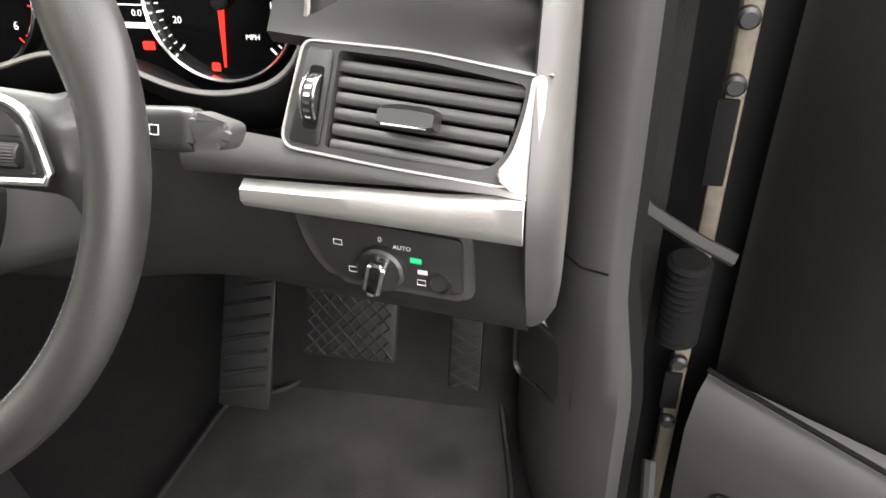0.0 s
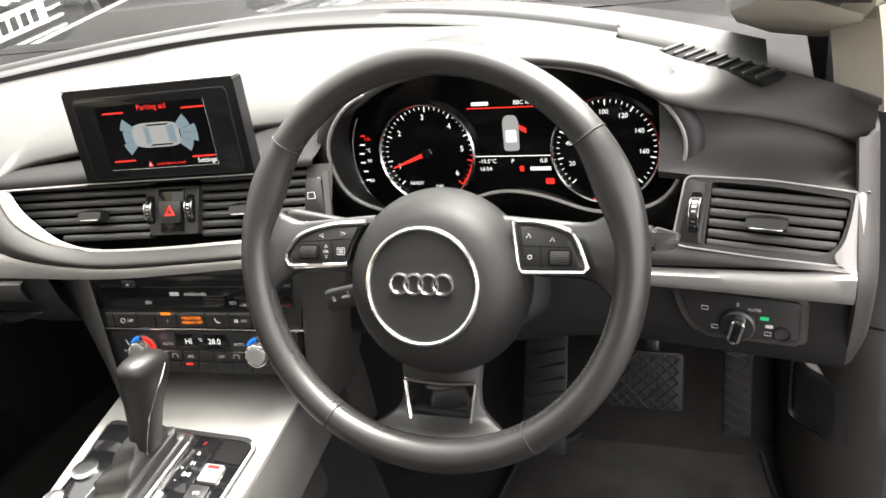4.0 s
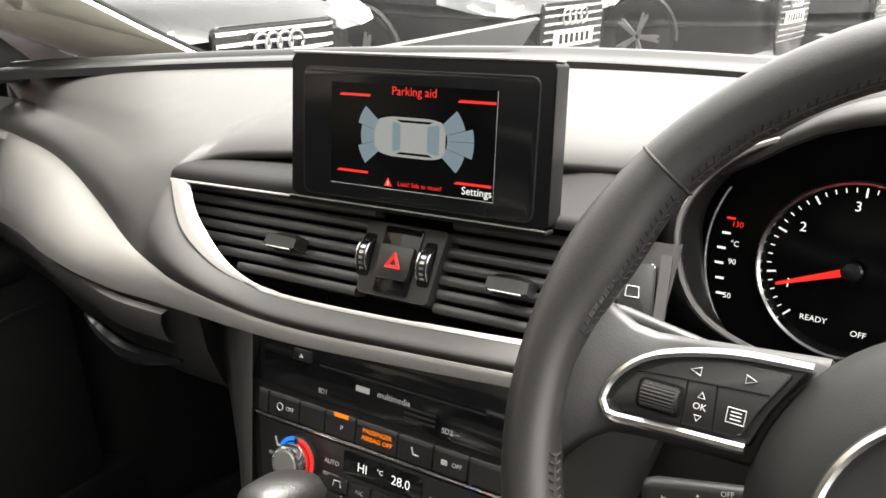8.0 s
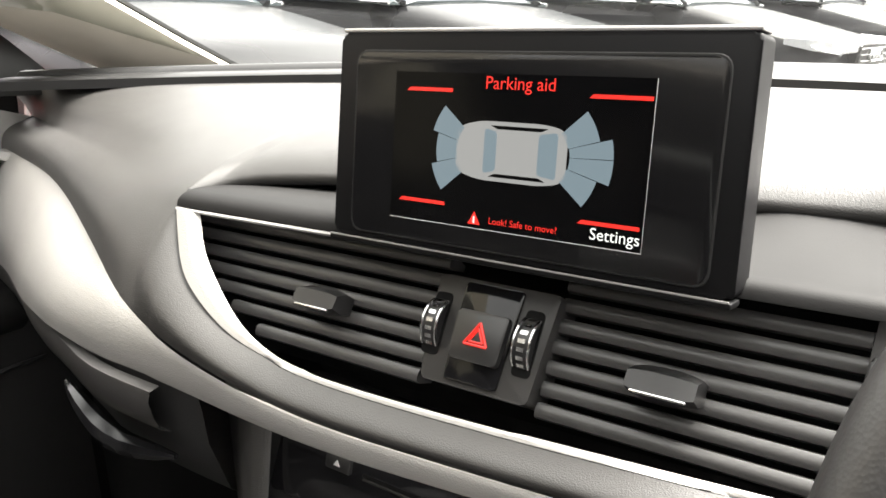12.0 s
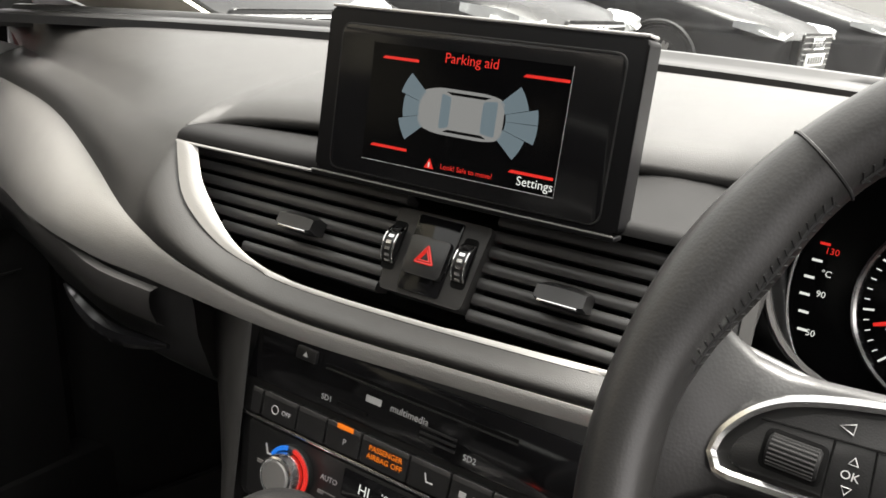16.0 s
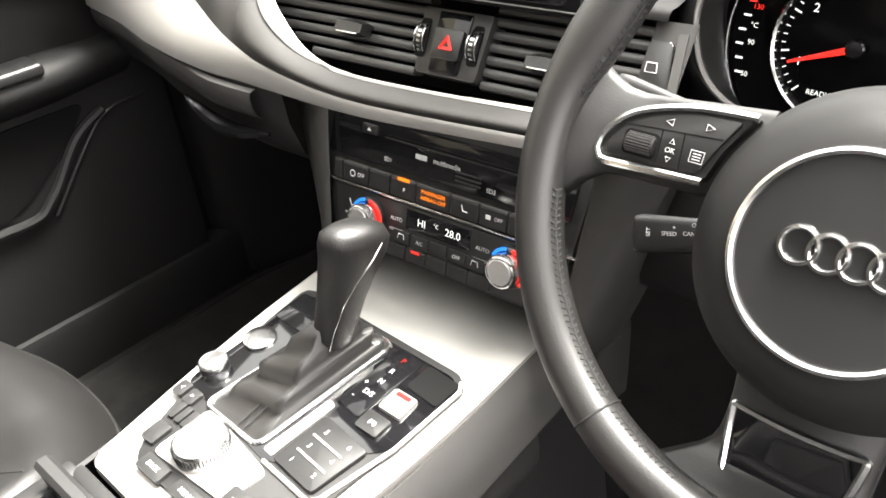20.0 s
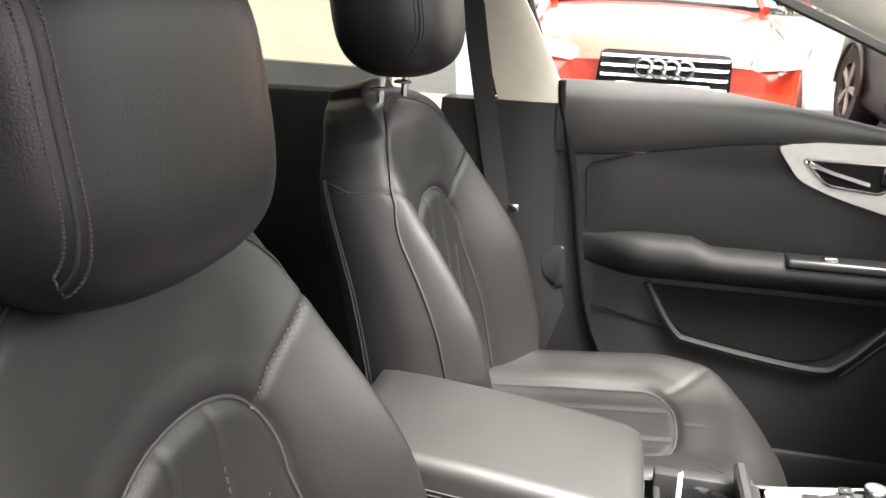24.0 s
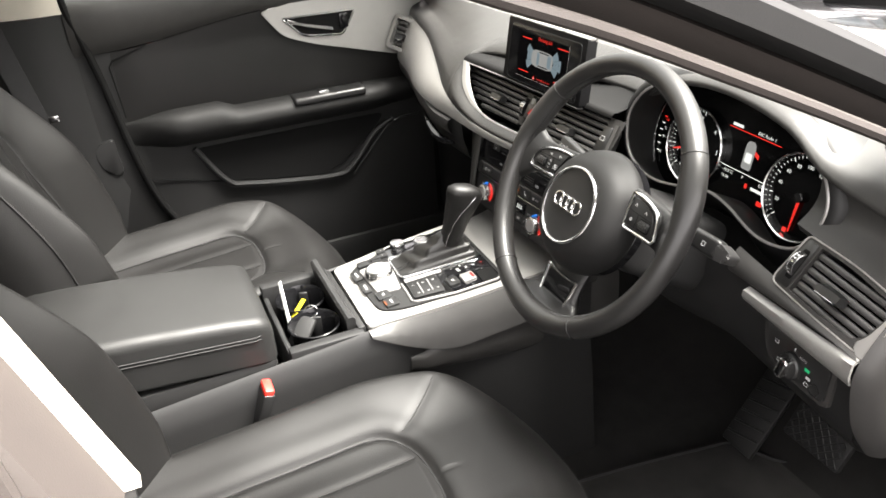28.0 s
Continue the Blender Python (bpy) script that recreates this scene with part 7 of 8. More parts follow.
# rear of the cabin
for s in (-1, 1):
    single("rear_side_wall", box((s * 0.80, -1.10, 0.585), (0.07, 1.36, 0.80), 0.02), DEEP, "dark rear door panel", "wall", kind="structure")
    rows = []
    for y, z0, z1 in ((-1.0, 0.98, 1.28), (-1.2, 0.98, 1.20), (-1.45, 0.98, 1.12), (-1.8, 0.98, 1.0)):
        x = 0.77
        rows.append([Vector((s * x, y, z0)), Vector((s * (x - 0.09 * (z1 - z0) / 0.3), y, z1)), Vector((s * (x - 0.06 * (z1 - z0) / 0.3 + 0.03), y, z1 + 0.02)), Vector((s * (x + 0.05), y, z0))])
    single("c_pillar", loft(rows), CREAM, "cream rear pillar trim", "pillar", kind="structure", smooth=40)
single("wall_rear", box((0, -1.80, 0.60), (1.64, 0.06, 0.84)), DEEP, "dark boot bulkhead", "wall", kind="structure")
bench = thing("rear_bench_seat", "black leather rear bench seat", "car seat")
part("cushion", box((0, -1.02, 0.42), (1.30, 0.46, 0.16), 0.05, 4), LEATHER, bench)
part("backrest", box((0, -1.32, 0.70), (1.32, 0.16, 0.56), 0.05, 4, None), LEATHER, bench)
for x in (-0.40, 0.40):
    part("headrest", box((x, -1.34, 1.03), (0.26, 0.10, 0.13), 0.045, 4), LEATHER, bench)
shelf_ob = single("parcel_shelf", box((0, -1.58, 0.955), (1.50, 0.40, 0.03), 0.01), SEAT_BACK, "dark fabric parcel shelf", "shelf")

# glass
ws = []
for t in np.linspace(0, 1, 10):
    row = []
    for u in np.linspace(-1, 1, 16):
        hw = 0.77 - 0.13 * t
        x = u * hw
        y = (1.16 - 0.52 * (x * x)) * (1 - t) + (0.02 - 0.10 * x * x) * t
        row.append(Vector((x, y, 0.925 + 0.435 * t - 0.06 * (u * u) * t)))
    ws.append(row)
wso = single("windscreen", sheet(ws), PANE, "clear curved windscreen", "windscreen", kind="structure", smooth=60)
wso.visible_shadow = False
rows = [[Vector((x, screen_edge(x) + dy, z)) for dy, z in ((-0.012, 0.929), (-0.006, 0.937), (0.010, 0.939), (0.10, 0.930))] for x in np.linspace(-0.74, 0.66, 40)]
single("windscreen_base", sheet(rows), RUBBER, "black rubber strip at the foot of the windscreen", "trim", kind="structure", smooth=60)
# rear panes; their added tint keeps the back of the cabin dim
for s in (-1, 1):
    single("rear_side_window", sheet([[Vector((s * (0.800 - 0.16 * t ** 1.3), y, 0.985 + 0.34 * t)) for t in np.linspace(0, 1, 6)] for y in np.linspace(-0.34, -1.40, 6)]), DIMMING_GLASS, "rear side window glass, tint added to dim the cabin", "window", kind="structure")
single("rear_screen", sheet([[Vector((x, -1.79 + 0.10 * t, 1.02 + 0.165 * t - 0.03 * (x / 0.7) ** 2 * t)) for t in np.linspace(0, 1, 4)] for x in np.linspace(-0.72, 0.72, 8)]), DIMMING_GLASS, "rear screen, tint added to dim the cabin", "window", kind="structure")
gl = single("passenger_window", sheet([[Vector((-0.815 + 0.16 * t ** 1.3, y, 1.02 + 0.30 * t)) for t in np.linspace(0, 1, 6)] for y in np.linspace(-0.11 , 0.55, 6)]), PANE, "passenger side window glass", "window", kind="structure")
gl.visible_shadow = False

# ---------------------------------------------------------------- bonnet and wings of the car itself
rows = []
for t in np.linspace(0, 1, 12):
    y = 1.22 + 1.30 * t
    rows.append([Vector((x * (1 - 0.10 * t * t), y - 0.30 * (x / 0.85) ** 2 * (1 if t > 0.5 else t * 2), 0.885 - 0.10 * t - 0.16 * t ** 3 - 0.06 * (x / 0.85) ** 2)) for x in np.linspace(-0.88, 0.88, 16)])
single("bonnet", sheet(rows, 0.01), BLACK_PAINT, "black painted bonnet beyond the windscreen", "bonnet", kind="structure", smooth=60)
for s in (-1, 1):
    rows = [[Vector((s * x, y, z)) for x, z in ((0.86, 0.86), (0.92, 0.78), (0.945, 0.60), (0.93, 0.32))] for y in (0.93, 1.2, 1.8, 2.3)]
    single("wing", sheet(rows, 0.01), BLACK_PAINT, "black painted front wing", "wing", kind="structure", smooth=60)

# ---------------------------------------------------------------- passenger door (closed)
pd = thing("passenger_door", "black front passenger door trim with silver handle panel and armrest", "car door", pose(0, -0.018, 0))


def door_x(y, z):
    """Inner surface of the door trim."""
    x = -0.765
    if z > 0.88:
        x += 0.012 * math.sin(math.pi * min(1, (z - 0.88) / 0.155)) - 0.025 * smooth01((z - 0.985) / 0.05)
    return x


def door_patch(name, y0, y1, lo, hi, bulge, material, label="", n=24, m=10, base=None, power=0.6):
    """A padded patch of the door between two height curves."""
    rows = []
    for i in range(n + 1):
        y = y0 + (y1 - y0) * i / n
        a, b = lo(y), hi(y)
        row = []
        for j in range(m + 1):
            t = j / m
            z = a + (b - a) * t
            e = (4 * t * (1 - t)) ** power
            ee = min(1.0, min(i, n - i) / 2.0) ** 0.5
            row.append(Vector(((base or (lambda y, z: door_x(y, z)))(y, z) + bulge * e * ee, y, z)))
        rows.append(row)
    return part(name, sheet(rows), material, pd, label, smooth=60)


bm = box((-0.800, 0.31, 0.565), (0.068, 0.84, 0.65), 0.01)
add_box(bm, (-0.800, 0.12, 0.935), (0.066, 0.44, 0.08), 0.01)
part("carrier", bm, PLASTIC, pd)
crease = lambda y: 0.888 + 0.045 * smooth01((y + 0.06) / 0.4) + 0.03 * max(0, y - 0.3)
door_patch("upper_pad", -0.105, 0.74, crease, lambda y: 1.031 - 0.118 * smooth01((y - 0.05) / 0.9), 0.012, PAD, "grained upper door pad")
door_patch("insert", -0.030, 0.72, lambda y: 0.715, lambda y: crease(y) - 0.003, 0.006, LEATHER, "leather door insert")
door_patch("lower_panel", 0.00, 0.74, lambda y: 0.26, lambda y: 0.70, 0.004, PLASTIC, "black lower door panel")
rows = []
for i in range(37):
    u = i / 36
    y = -0.040 + 0.72 * u
    k = smooth01((u + 0.02) / 0.20) * (1 - 0.35 * smooth01((u - 0.8) / 0.2))
    dz = 0.008 - 0.018 * smooth01((u - 0.30) / 0.07)
    rows.append([Vector((-0.768 + w * k, y, z * (0.55 + 0.45 * k) + 0.690 * (0.45 - 0.45 * k) + dz * max(0.0, min(1.0, (z - 0.66) / 0.06)))) for w, z in ((0.0, 0.727), (0.030, 0.729), (0.050, 0.727), (0.064, 0.718), (0.070, 0.704), (0.068, 0.688), (0.058, 0.670), (0.036, 0.652), (0.010, 0.640), (0.0, 0.636))])
part("armrest", sheet(rows), DOOR_PAD, pd, "padded door armrest", smooth=70)
tri_pts = [(-0.800, 0.675, 1.045), (-0.800, 0.694, 0.945), (-0.800, 0.785, 0.938)]
rows = [[Vector(a) * (1 - t) + Vector(b) * t for t in np.linspace(0, 1, 5)] for a, b in ((tri_pts[0], tri_pts[0]), (tuple((Vector(tri_pts[0]) + Vector(tri_pts[1])) / 2), tuple((Vector(tri_pts[0]) + Vector(tri_pts[2])) / 2)), (tri_pts[1], tri_pts[2]))]
part("mirror_triangle", sheet(rows, 0.012), PLASTIC_SATIN, pd, "black triangle at the foot of the window")
part("door_gap", tube([(-0.7570, y, z) for y, z in spline([(-0.100, 1.030), (-0.096, 0.985), (-0.066, 0.857), (-0.042, 0.702), (-0.022, 0.591), (0.005, 0.500), (0.050, 0.420), (0.110, 0.36)], 5)], 0.0085, 8), DEEP, pd, "dark curved gap along the door's edge")
part("insert_edge", tube([(-0.7585, y, z) for y, z in ((-0.030, 0.735), (-0.034, 0.80), (-0.038, 0.855), (-0.030, 0.868), (0.05, 0.893))], 0.0020, 6), DEEP, pd)
# pocket: a flat black face for the shade inside its opening, with a rim
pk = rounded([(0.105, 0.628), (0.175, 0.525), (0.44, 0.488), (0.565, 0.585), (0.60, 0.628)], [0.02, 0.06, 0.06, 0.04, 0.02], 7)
part("pocket", prism([(y, z) for y, z in pk], 0, 0.003), DEEP, pd, "flat black face for the shaded inside of the door pocket").matrix_local = Matrix(((0, 0, -1, -0.7545), (1, 0, 0, 0), (0, 1, 0, 0), (0, 0, 0, 1)))
part("pocket_rim", tube([(-0.748, y, z) for y, z in spline([(0.105, 0.632), (0.165, 0.535), (0.22, 0.512), (0.44, 0.482), (0.50, 0.505), (0.565, 0.580), (0.62, 0.61)], 6)], 0.0075, 8), PLASTIC, pd, "rounded pocket edge")
part("speaker_outline", tube([(-0.757, y, z) for y, z in spline([(0.50, 0.47), (0.58, 0.56), (0.63, 0.60), (0.70, 0.605)], 6)], 0.003, 6), PLASTIC_SATIN, pd)
part("crease_line", tube([(-0.758, y, z) for y, z in ((-0.03, 0.575), (0.10, 0.545), (0.17, 0.525))], 0.002, 5), DEEP, pd)
# silver handle panel
hp = rounded([(0.316, 0.928), (0.42, 0.946), (0.53, 0.948), (0.63, 0.934), (0.735, 0.900), (0.735, 0.755), (0.61, 0.788), (0.43, 0.838), (0.362, 0.866)], [0.01, 0.03, 0.04, 0.04, 0.004, 0.004, 0.05, 0.04, 0.02], 6)
hpo = part("handle_panel", prism([(y, z) for y, z in hp], 0, 0.010, 0.003), SILVER, pd, "brushed silver door trim")
hpo.matrix_local = Matrix(((0, 0, 1, -0.758), (1, 0, 0, 0), (0, 1, 0, 0), (0, 0, 0, 1)))
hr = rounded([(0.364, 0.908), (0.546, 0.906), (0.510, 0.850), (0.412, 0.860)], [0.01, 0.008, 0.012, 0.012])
# no hollow behind the handle: its shade is a flat black plate
cupo = part("handle_recess_shade", prism(hr, 0, 0.002), DEEP, pd, "flat black face for the shade in the handle recess")
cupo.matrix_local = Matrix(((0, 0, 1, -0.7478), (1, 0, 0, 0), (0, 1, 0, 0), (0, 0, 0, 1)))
part("handle_rim", tube([(-0.745, y, z) for y, z in hr], 0.0028, 6, True), CHROME, pd, "chrome handle rim")
part("release_handle", loft([[Vector((-0.744 + 0.006 * k, y, z + dz)) for k, dz in ((0, -0.006), (1, -0.003), (1, 0.004), (0, 0.006))] for y, z in ((0.376, 0.900), (0.42, 0.885), (0.485, 0.868))]), CHROME, pd, "chrome release lever")
part("lock_buttons", box((-0.744, 0.515, 0.884), (0.006, 0.022, 0.036), 0.002), GLOSS, pd)
swp = part("switch_plate", box((-0.722, 0.448, 0.714), (0.056, 0.185, 0.020), 0.007, 3), PLASTIC_SATIN, pd)
part("window_switch", box((-0.716, 0.435, 0.7265), (0.016, 0.026, 0.007), 0.003), CHROME, swp, "chrome edged window switch")
mirror = thing("door_mirror", "door mirror seen through the passenger window", "mirror", pose(-0.98, 0.58, 1.02, 0, 0, -12))
part("shell", loft([[Vector((x * k, y, z * k)) for x, z in rounded([(-0.11, -0.07), (0.10, -0.07), (0.11, 0.06), (-0.10, 0.07)], 0.03)] for k, y in ((0.98, -0.02), (1.0, 0.02), (0.85, 0.08), (0.5, 0.12))]), BLACK_PAINT, mirror, smooth=60)
part("mirror_glass", prism(rounded([(-0.10, -0.062), (0.09, -0.062), (0.10, 0.053), (-0.09, 0.062)], 0.025), 0, 0.002), CHROME, mirror, "mirror glass").matrix_local = pose(0, -0.022, 0, 90, 0, 0)

# ---------------------------------------------------------------- driver's door (open)
dd = thing("driver_door", "open driver's door with black leather trim and speaker", "car door", pose(0.925, 0.858, 0.0, 0, 0, -28))
part("shell", box((0.53, 0.062, 0.52), (1.04, 0.08, 0.96), 0.02), BLACK_PAINT, dd, "black painted door shell")
rows = []
for z in np.linspace(0.05, 1.0, 20):
    rows.append([Vector((x, 0.012 - 0.018 * math.sin(math.pi * min(1, max(0, (z - 0.24) / 0.76))) - (0.0 if x > 0.03 else -0.02), z)) for x in (0.0, 0.02, 0.05, 0.2, 0.4, 0.7, 1.03)])
part("trim", sheet(rows, 0.004), LEATHER, dd, "black leather door insert", smooth=60)
rows = []
for i in range(20):
    x = 0.0 + 1.0 * i / 19
    rows.append([Vector((x, -0.004 - b, z)) for z, b in ((0.40 - 0.02 * x, 0.0), (0.388, 0.028), (0.350, 0.046), (0.25, 0.044), (0.12, 0.030), (0.03, 0.0))])
part("lower_moulding", sheet(rows, 0.004), TRIM_GREY, dd, "grey lower door moulding", smooth=60)
part("speaker", prism(rounded([(-0.005, 0.08), (0.22, 0.08), (0.20, 0.24), (0.03, 0.30)], 0.03), 0.0, 0.004), PLASTIC_SATIN, dd, "speaker grille").matrix_local = Matrix(((1, 0, 0, 0.02), (0, 0, -1, -0.048), (0, 1, 0, -0.02), (0, 0, 0, 1)))
part("moulding_trim", tube([(x, -0.012 - 0.03 * math.sin(math.pi * min(1, x)), 0.41 - 0.05 * x) for x in np.linspace(0.0, 0.9, 10)], 0.003, 6), DEEP, dd)
hinge = thing("door_hinge_area", "door check strap, hinges and wiring in the open door gap", "hinge", pose(-0.078, -0.020, 0.010))
part("check_strap", tube([(0.865, 0.86, 0.63), (0.89, 0.858, 0.635), (0.91, 0.85, 0.62), (0.95, 0.84, 0.60), (0.99, 0.83, 0.585)], 0.007, 8, squash=0.5), RUBBER, hinge, "steel check strap")
part("strap_bracket", box((0.872, 0.87, 0.63), (0.02, 0.03, 0.06), 0.006), METAL_DARK, hinge)
part("bolt", lathe([(0.012, 0), (0.012, 0.006), (0.009, 0.010), (0.0, 0.010)], 12, None, pose(0.870, 0.852, 0.655, 90, 0, 0), cap=False), CHROME, hinge)
part("bolt", lathe([(0.012, 0), (0.012, 0.006), (0.009, 0.010), (0.0, 0.010)], 12, None, pose(0.870, 0.852, 0.605, 90, 0, 0), cap=False), CHROME, hinge)
prof = []
for k in range(12):
    z = 0.56 - k * 0.009
    prof += [(0.018, z), (0.023, z - 0.0045)]
bm = lathe(prof, 16, None, pose(0.955, 0.858, 0))
part("cable_boot", bm, DEEP, hinge, "ribbed rubber cable boot")
part("door_edge", box((0.969, 0.888, 0.52), (0.018, 0.020, 0.86), 0.004, 2), METAL_DIRTY, hinge, "bare metal door edge")
for z in (0.80, 0.74, 0.52, 0.40, 0.30):
    part("bolt", lathe([(0.010, 0), (0.010, 0.006), (0.007, 0.009), (0.0, 0.009)], 12, None, pose(0.966, 0.877, z, 90, 0, 0), cap=False), METAL_DARK, hinge)
for z, h in ((0.86, 0.05), (0.68, 0.09), (0.46, 0.04), (0.35, 0.06)):
    part("hole_plug", box((0.964, 0.8772, z), (0.020, 0.004, h), 0.0015), DEEP, hinge, "dark opening in the metal edge")
single("pillar_outer", box((0.915, 0.958, 0.45), (0.24, 0.10, 1.10), 0.01), DEEP, "black painted door aperture", "pillar", kind="structure")


# the car leans a little on the sloping kerb side of the car park
PIVOT = Vector((0.0, 0.6, 0.86))
CAR_TILT = Matrix.Translation(PIVOT) @ Matrix(((0.997959, -0.000829, -0.063848, 0), (-0.000829, 0.999663, -0.025938, 0), (0.063848, 0.025938, 0.997623, 0), (0, 0, 0, 1))) @ Matrix.Translation(-PIVOT)
for ob in list(scene.objects):
    if ob.parent is None and ob.type in ("MESH", "EMPTY"):
        ob.matrix_basis = CAR_TILT @ ob.matrix_basis
# ---------------------------------------------------------------- outside
GROUND = -0.08
single("ground", sheet([[Vector((x, y, GROUND)) for x in np.linspace(-150, 150, 9)] for y in np.linspace(-150, 150, 9)]), TARMAC, "grey tarmac car park", "ground", kind="structure")
wall = single("building_wall", box((-25.0, 20.0, 4.0 + GROUND), (0.4, 90.0, 8.0)), CLADDING, "pale grey clad industrial building wall", "building", kind="structure")
for k in range(24):
    part("cladding_joint", box((-24.79, -30 + k * 3.4, 4.05), (0.02, 0.05, 7.9)), METAL_DARK, wall)
part("doorway", box((-24.78, 10.6, 1.6), (0.06, 1.3, 3.0)), SEAT_BACK, wall, "dark open doorway")
part("door_frame", box((-24.76, 11.4, 1.6), (0.08, 0.14, 3.1)), PAPER, wall)
far_wall = single("boundary_wall", box((6.0, 34.0, 3.5 + GROUND), (60.0, 0.4, 7.0)), CLADDING, "pale grey clad warehouse across the car park", "building", kind="structure")
for k in range(18):
    part("cladding_joint", box((-22 + k * 3.4, 33.78, 3.5), (0.05, 0.02, 6.9)), METAL_DARK, far_wall)
BEIGE = mat("beige_render", (0.40, 0.355, 0.28), 0.85, grain=0.6, grain_scale=60, vary=0.10, scale=2)
side_wall = single("side_building", box((-6.0, -16.0, 3.5 + GROUND), (0.4, 28.0, 7.0)), BEIGE, "beige rendered wall beside the car park", "building", kind="structure")
part("plinth", box((-5.77, -16.0, GROUND + 0.14), (0.08, 28.0, 0.28)), TARMAC, side_wall)
hedge = thing("hedge", "dark green clipped hedge at the edge of the car park", "hedge", pose(-21.5, 3.2, GROUND))
LEAF = mat("hedge_leaf", (0.045, 0.085, 0.030), 0.7, vary=0.5, scale=8)
rnd = random.Random(5)
bm = bm_new()
for k in range(2600):
    x, y, z = rnd.uniform(-0.5, 0.5), rnd.uniform(-1.6, 1.6), rnd.uniform(0.05, 1.9)
    s = rnd.uniform(0.04, 0.10)
    d = Vector((rnd.gauss(0, 1), rnd.gauss(0, 1), rnd.gauss(0, 1))).normalized()
    e = d.orthogonal().normalized()
    c = Vector((x, y, z))
    vs = [bm.verts.new(c + q * s) for q in (d, e * 0.5, -d, -e * 0.5)]
    bm.faces.new(vs)
tagged(part("leaves", bm, LEAF, hedge, "dense small leaves", smooth=0), kind="stuff")
part("stems", tube([(0, 0, 0), (0.05, 0, 0.8), (0, 0.1, 1.6)], 0.03, 6), TAUPE, hedge)

CAR_GLASS = mat("dark_car_glass", (0.07, 0.085, 0.09), 0.06, metal=0.5, coat=0.3, vary=0.25, scale=2)
LAMP = mat("headlamp", (0.40, 0.41, 0.42), 0.12, metal=0.3, coat=1.0, vary=0.15, scale=30)


def paint(name, color, metal=0.3):
    return mat(name, color, 0.28, metal=metal, coat=0.0, spec=0.4 if metal < 0.25 and color[0] > 0.1 else 0.12, vary=0.04, scale=4)


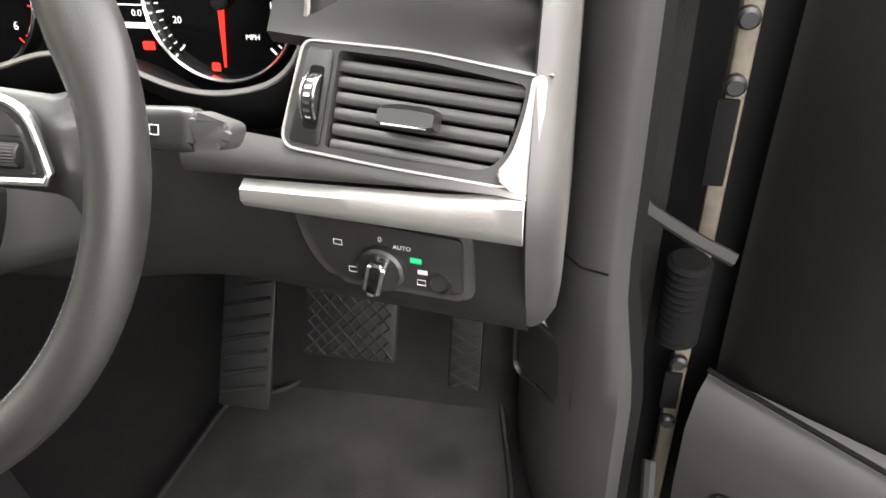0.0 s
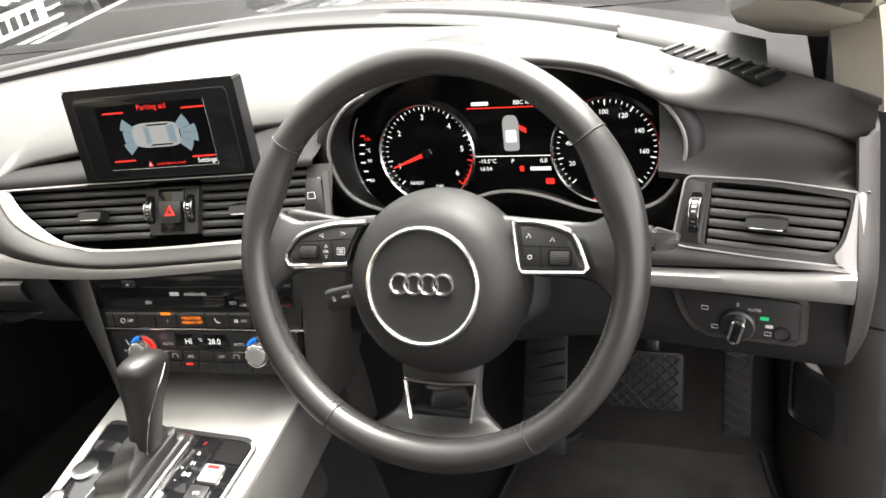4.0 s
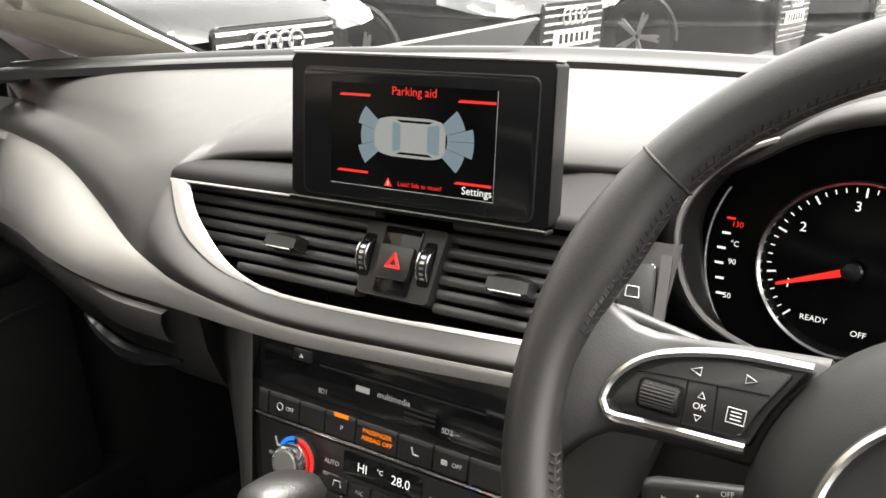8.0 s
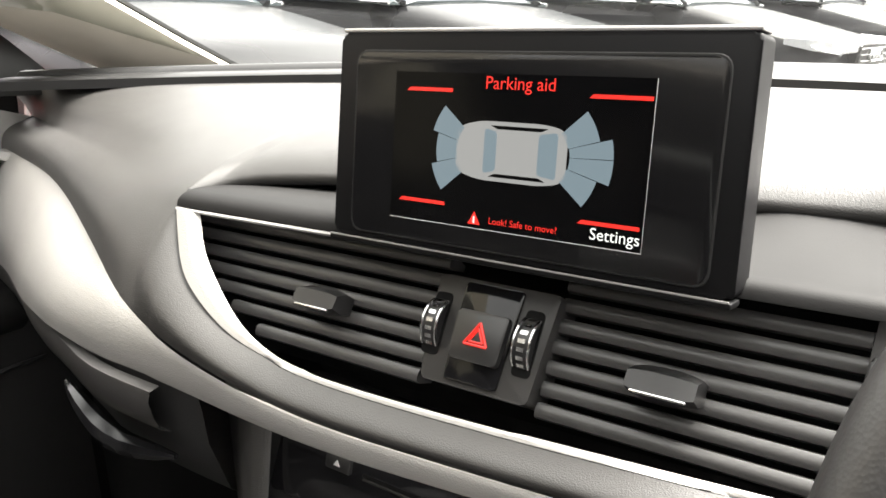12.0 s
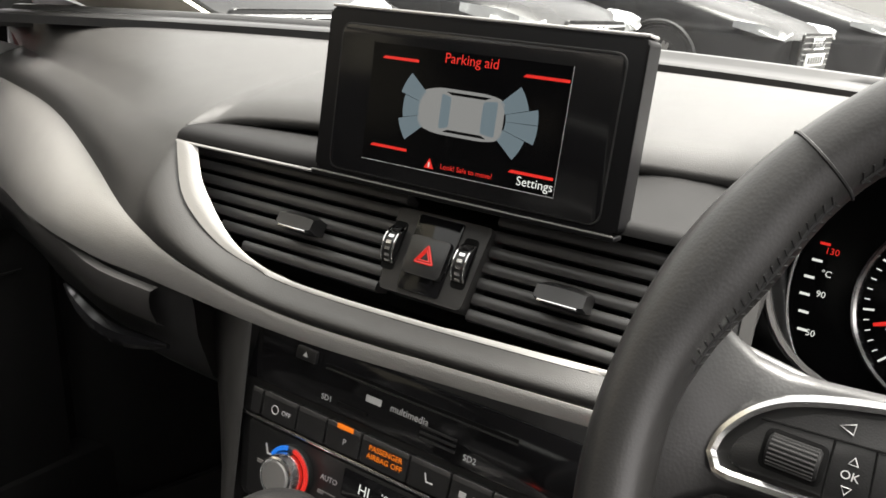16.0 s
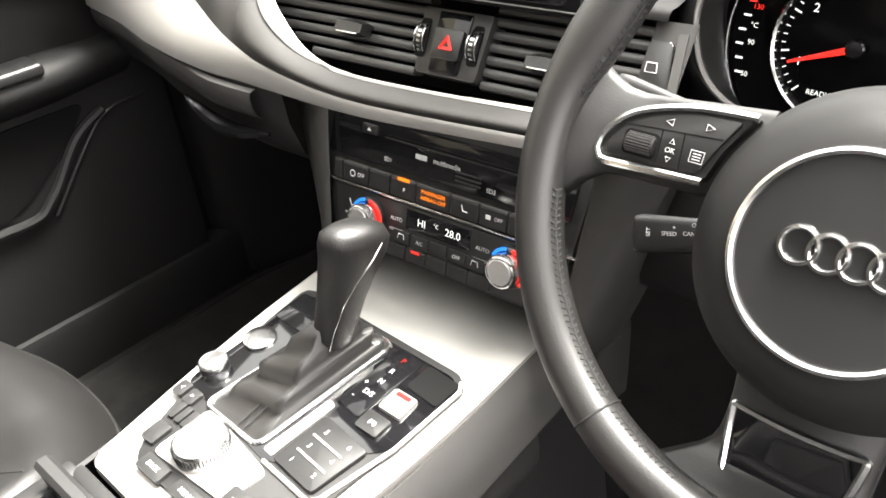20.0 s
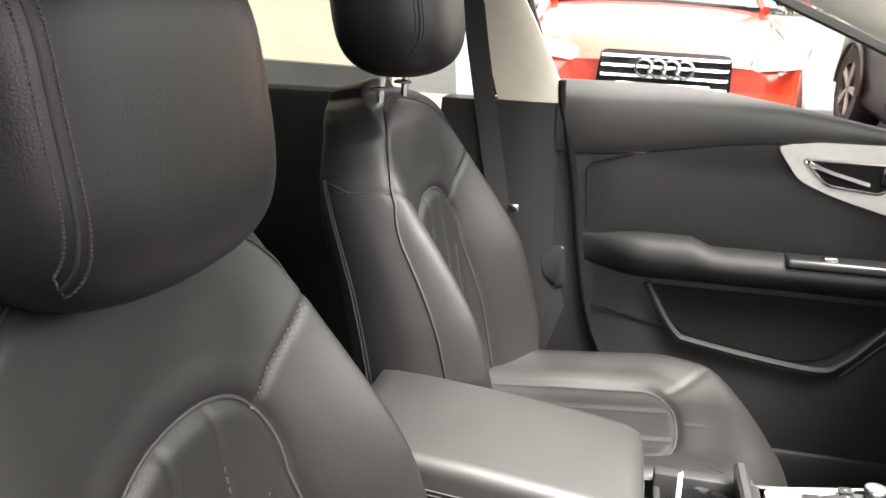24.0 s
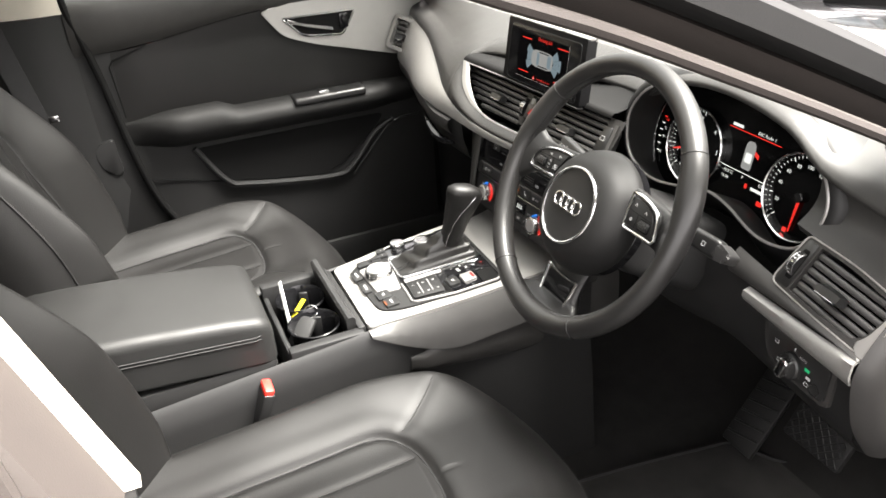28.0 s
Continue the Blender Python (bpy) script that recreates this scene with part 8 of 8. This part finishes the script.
def parked_car(label, body_mat, m, L=4.4, W=1.84, H=1.45, bonnet=0.98, belt=0.98, nose=0.80):
    """A parked car; local x forward with the nose at x = 0, z up from the ground."""
    car = thing("parked_car", label, "car", m, group="cars parked opposite")
    n = 26
    rows = []
    for i in range(n):
        t = i / (n - 1)
        x = -L * t
        z_top = float(np.interp(t, [0, 0.02, 0.06, 0.26, 0.30, 0.9, 0.97, 1.0], [nose - 0.10, nose - 0.02, nose + 0.03, bonnet, belt, belt + 0.02, belt - 0.05, belt - 0.25]))
        w = W / 2 * float(np.interp(t, [0, 0.02, 0.06, 0.15, 0.5, 0.9, 0.98, 1.0], [0.70, 0.84, 0.93, 0.985, 1.0, 0.98, 0.9, 0.8]))
        lo = 0.20 if t > 0.02 else 0.25
        ring = []
        for yy, zz in ((-0.90, 0.0), (-0.985, 0.10), (-1.0, 0.45), (-0.985, 0.72), (-0.93, 0.90), (-0.78, 0.975), (-0.45, 1.0), (0, 1.012), (0.45, 1.0), (0.78, 0.975), (0.93, 0.90), (0.985, 0.72), (1.0, 0.45), (0.985, 0.10), (0.90, 0.0)):
            ring.append(Vector((x + (0.10 * (1 - abs(yy) ** 2) if t < 0.05 else 0), yy * w, lo + (z_top - lo) * zz)))
        rows.append(ring)
    body = part("body", loft(rows), body_mat, car, "glossy painted bodywork", smooth=50)
    # greenhouse
    def ghouse(k, grow=0.0):
        out_ = []
        for i in range(15):
            t = i / 14
            x = -L * (0.27 + 0.66 * t)
            z1 = belt + (H - belt) * float(np.interp(t, [0, 0.10, 0.30, 0.45, 0.7, 0.9, 1.0], [0.02, 0.40, 0.93, 1.0, 0.94, 0.55, 0.05]))
            w0, w1 = W / 2 * 0.93, W / 2 * float(np.interp(t, [0, 0.3, 0.7, 1.0], [0.80, 0.64, 0.62, 0.75]))
            out_.append([Vector((x, y * k, z)) for y, z in ((-w0, belt - 0.02), (-(w0 + w1) / 2 - 0.02, (belt + z1) / 2), (-w1, z1 - 0.03), (-w1 * 0.8, z1 + 0.0), (0, z1 + 0.015), (w1 * 0.8, z1), (w1, z1 - 0.03), ((w0 + w1) / 2 + 0.02, (belt + z1) / 2), (w0, belt - 0.02))])
        return out_
    g = ghouse(1.0)
    part("windows", loft(g), CAR_GLASS, car, "reflective car windows", smooth=50)
    up = Vector((0, 0, 0.006))
    part("roof", sheet([[p + up for p in row[2:7]] for row in g[4:12]], 0.01), body_mat, car, smooth=50)
    for s in (0, -1):
        a = 1 if s == 0 else -2
        b = 2 if s == 0 else -3
        c = 0 if s == 0 else -1
        part("windscreen_pillar", tube([row[b] + up for row in g[0:5]], 0.035, 6), body_mat, car)
        part("roof_rail", tube([row[b] + Vector((0, 0, 0.012)) for row in g[4:13]], 0.024, 6), CHROME if s else PLASTIC_SATIN, car)
        for k in (7, 8, 12):
            part("side_pillar", tube([g[k][c], g[k][a], g[k][b]], 0.030, 6), PLASTIC_SATIN, car)
        part("window_line", tube([row[c] + Vector((0, 0, 0.015)) for row in g[0:14]], 0.012, 6), CHROME, car)
        sy = -1 if s == 0 else 1
        mr = part("door_mirror", box((-L * 0.325, sy * (W / 2 + 0.06), belt + 0.06), (0.11, 0.20, 0.13), 0.04, 3), body_mat, car, "painted door mirror")
        part("mirror_cap", box((-L * 0.325 + 0.02, sy * (W / 2 + 0.06), belt + 0.085), (0.10, 0.19, 0.08), 0.035, 3), SILVER_SOFT, mr)
        hl = part("headlight", loft([[Vector((x, sy * y, z)) for y, z in ((y0, z0), (y1, z0 + 0.03), (y1, z1), (y0, z1 - 0.04))] for x, y0, y1, z0, z1 in ((0.030, W * 0.27, W * 0.405, nose - 0.13, nose - 0.03), (-0.08, W * 0.28, W * 0.440, nose - 0.12, nose - 0.005), (-0.30, W * 0.36, W * 0.482, nose - 0.08, nose + 0.0))]), LAMP, car, "clear glass headlight")
        part("running_light", tube([(0.06, sy * W * 0.28, nose - 0.055), (0.05, sy * W * 0.36, nose - 0.10), (0.0, sy * W * 0.44, nose - 0.085), (-0.08, sy * W * 0.475, nose - 0.05)], 0.010, 6), PAPER, hl)
        for k, xw in enumerate((-L * 0.19, -L * 0.81)):
            mw = pose(xw, sy * (W / 2 - 0.11), 0.335, 90, 0, 0)
            tyre = part("wheel", lathe([(0.20, -0.11), (0.32, -0.115), (0.335, -0.09), (0.335, 0.09), (0.32, 0.115), (0.20, 0.11)], 32, None, mw, cap=False), RUBBER, car, "black tyre")
            bm = bm_new()
            for q in range(5):
                for off in (-0.10, 0.10):
                    aa = 2 * math.pi * q / 5 + off
                    add_box(bm, (0, 0, 0), (0.20, 0.030, 0.022), 0.004, 1, mw @ Matrix.Translation((0, 0, -0.10 * sy)) @ Matrix.Rotation(aa, 4, "Z") @ Matrix.Translation((0.12, 0, 0)))
            lathe([(0.222, -0.10), (0.232, -0.112), (0.232, 0.112), (0.222, 0.10)], 32, bm, mw, cap=False)
            part("rim", bm, SILVER_SOFT, tyre, "spoked alloy rim")
            part("arch", tube([(xw + 0.37 * math.cos(q), sy * (W / 2 + 0.002), 0.335 + 0.37 * math.sin(q)) for q in np.linspace(0, math.pi, 16)], 0.020, 6), PLASTIC_SATIN, car)
    gr = part("grille", prism(rounded([(-W * 0.16, 0.22), (W * 0.16, 0.22), (W * 0.215, 0.42), (W * 0.20, nose - 0.04), (-W * 0.20, nose - 0.04), (-W * 0.215, 0.42)], 0.04), 0.0, 0.02, 0.004), GLOSS, car, "dark radiator grille")
    gr.matrix_local = Matrix(((0, 0, 1, 0.098), (1, 0, 0, 0), (0, 1, 0, 0), (0, 0, 0, 1)))
    for k in range(9):
        z = 0.34 + (nose - 0.41) * k / 8
        part("grille_bar", tube([(-W * 0.195, z, 0.024), (W * 0.195, z, 0.024)], 0.009, 6), CHROME, gr)
    for k in range(4):
        part("emblem_ring", tube([((k - 1.5) * 0.072 + 0.047 * math.cos(q), nose - 0.13 + 0.047 * math.sin(q), 0.034) for q in np.linspace(0, 6.283, 21)[:-1]], 0.0075, 6, True), CHROME, gr)
    part("number_plate", box((0, nose - 0.265, 0.030), (0.50, 0.11, 0.012), 0.004), PAPER, gr, "plain white plate with dark bars")
    for k in range(6):
        part("plate_bar", box((-0.17 + 0.068 * k, nose - 0.265, 0.0372), (0.042, 0.06, 0.002)), GLOSS, gr)
    return car


RED_PAINT = mat("red_car_paint", (0.42, 0.028, 0.012), 0.20, metal=0.2, coat=1.0, vary=0.04, scale=4)
GREY_PAINT = paint("dark_grey_car_paint", (0.016, 0.016, 0.017), 0.2)
BLACK2 = paint("black_metallic_paint", (0.005, 0.005, 0.0055), 0.1)
SILVER_PAINT = paint("silver_car_paint", (0.45, 0.46, 0.47), 0.6)
parked_car("bright red parked hatchback with four-ring grille", RED_PAINT, pose(-3.88, 0.16, GROUND, 0, 0, 3), 4.0, 1.74, 1.42, 0.97, 0.98, 0.83)
parked_car("dark grey parked car with reflective windows", GREY_PAINT, pose(-2.60, 2.75, GROUND, 0, 0, 2), 4.6, 1.86, 1.46, 0.96, 0.96, 0.80)
parked_car("black parked estate car with chrome mirrors", BLACK2, pose(-2.30, 5.05, GROUND, 0, 0, -2), 4.7, 1.88, 1.46, 0.98, 0.98, 0.80)
parked_car("black parked sport utility vehicle with silver rails", BLACK2, pose(-1.65, 7.95, GROUND, 0, 0, -3), 4.7, 1.92, 1.60, 1.02, 1.02, 0.80)
parked_car("dark grey parked estate car", GREY_PAINT, pose(-1.40, 10.9, GROUND, 0, 0, -3), 4.7, 1.88, 1.60, 1.06, 1.08, 0.84)
parked_car("white parked saloon car with alloy wheels", SILVER_PAINT, pose(-16.6, -1.6, GROUND, 0, 0, 70), 4.4, 1.82, 1.42)
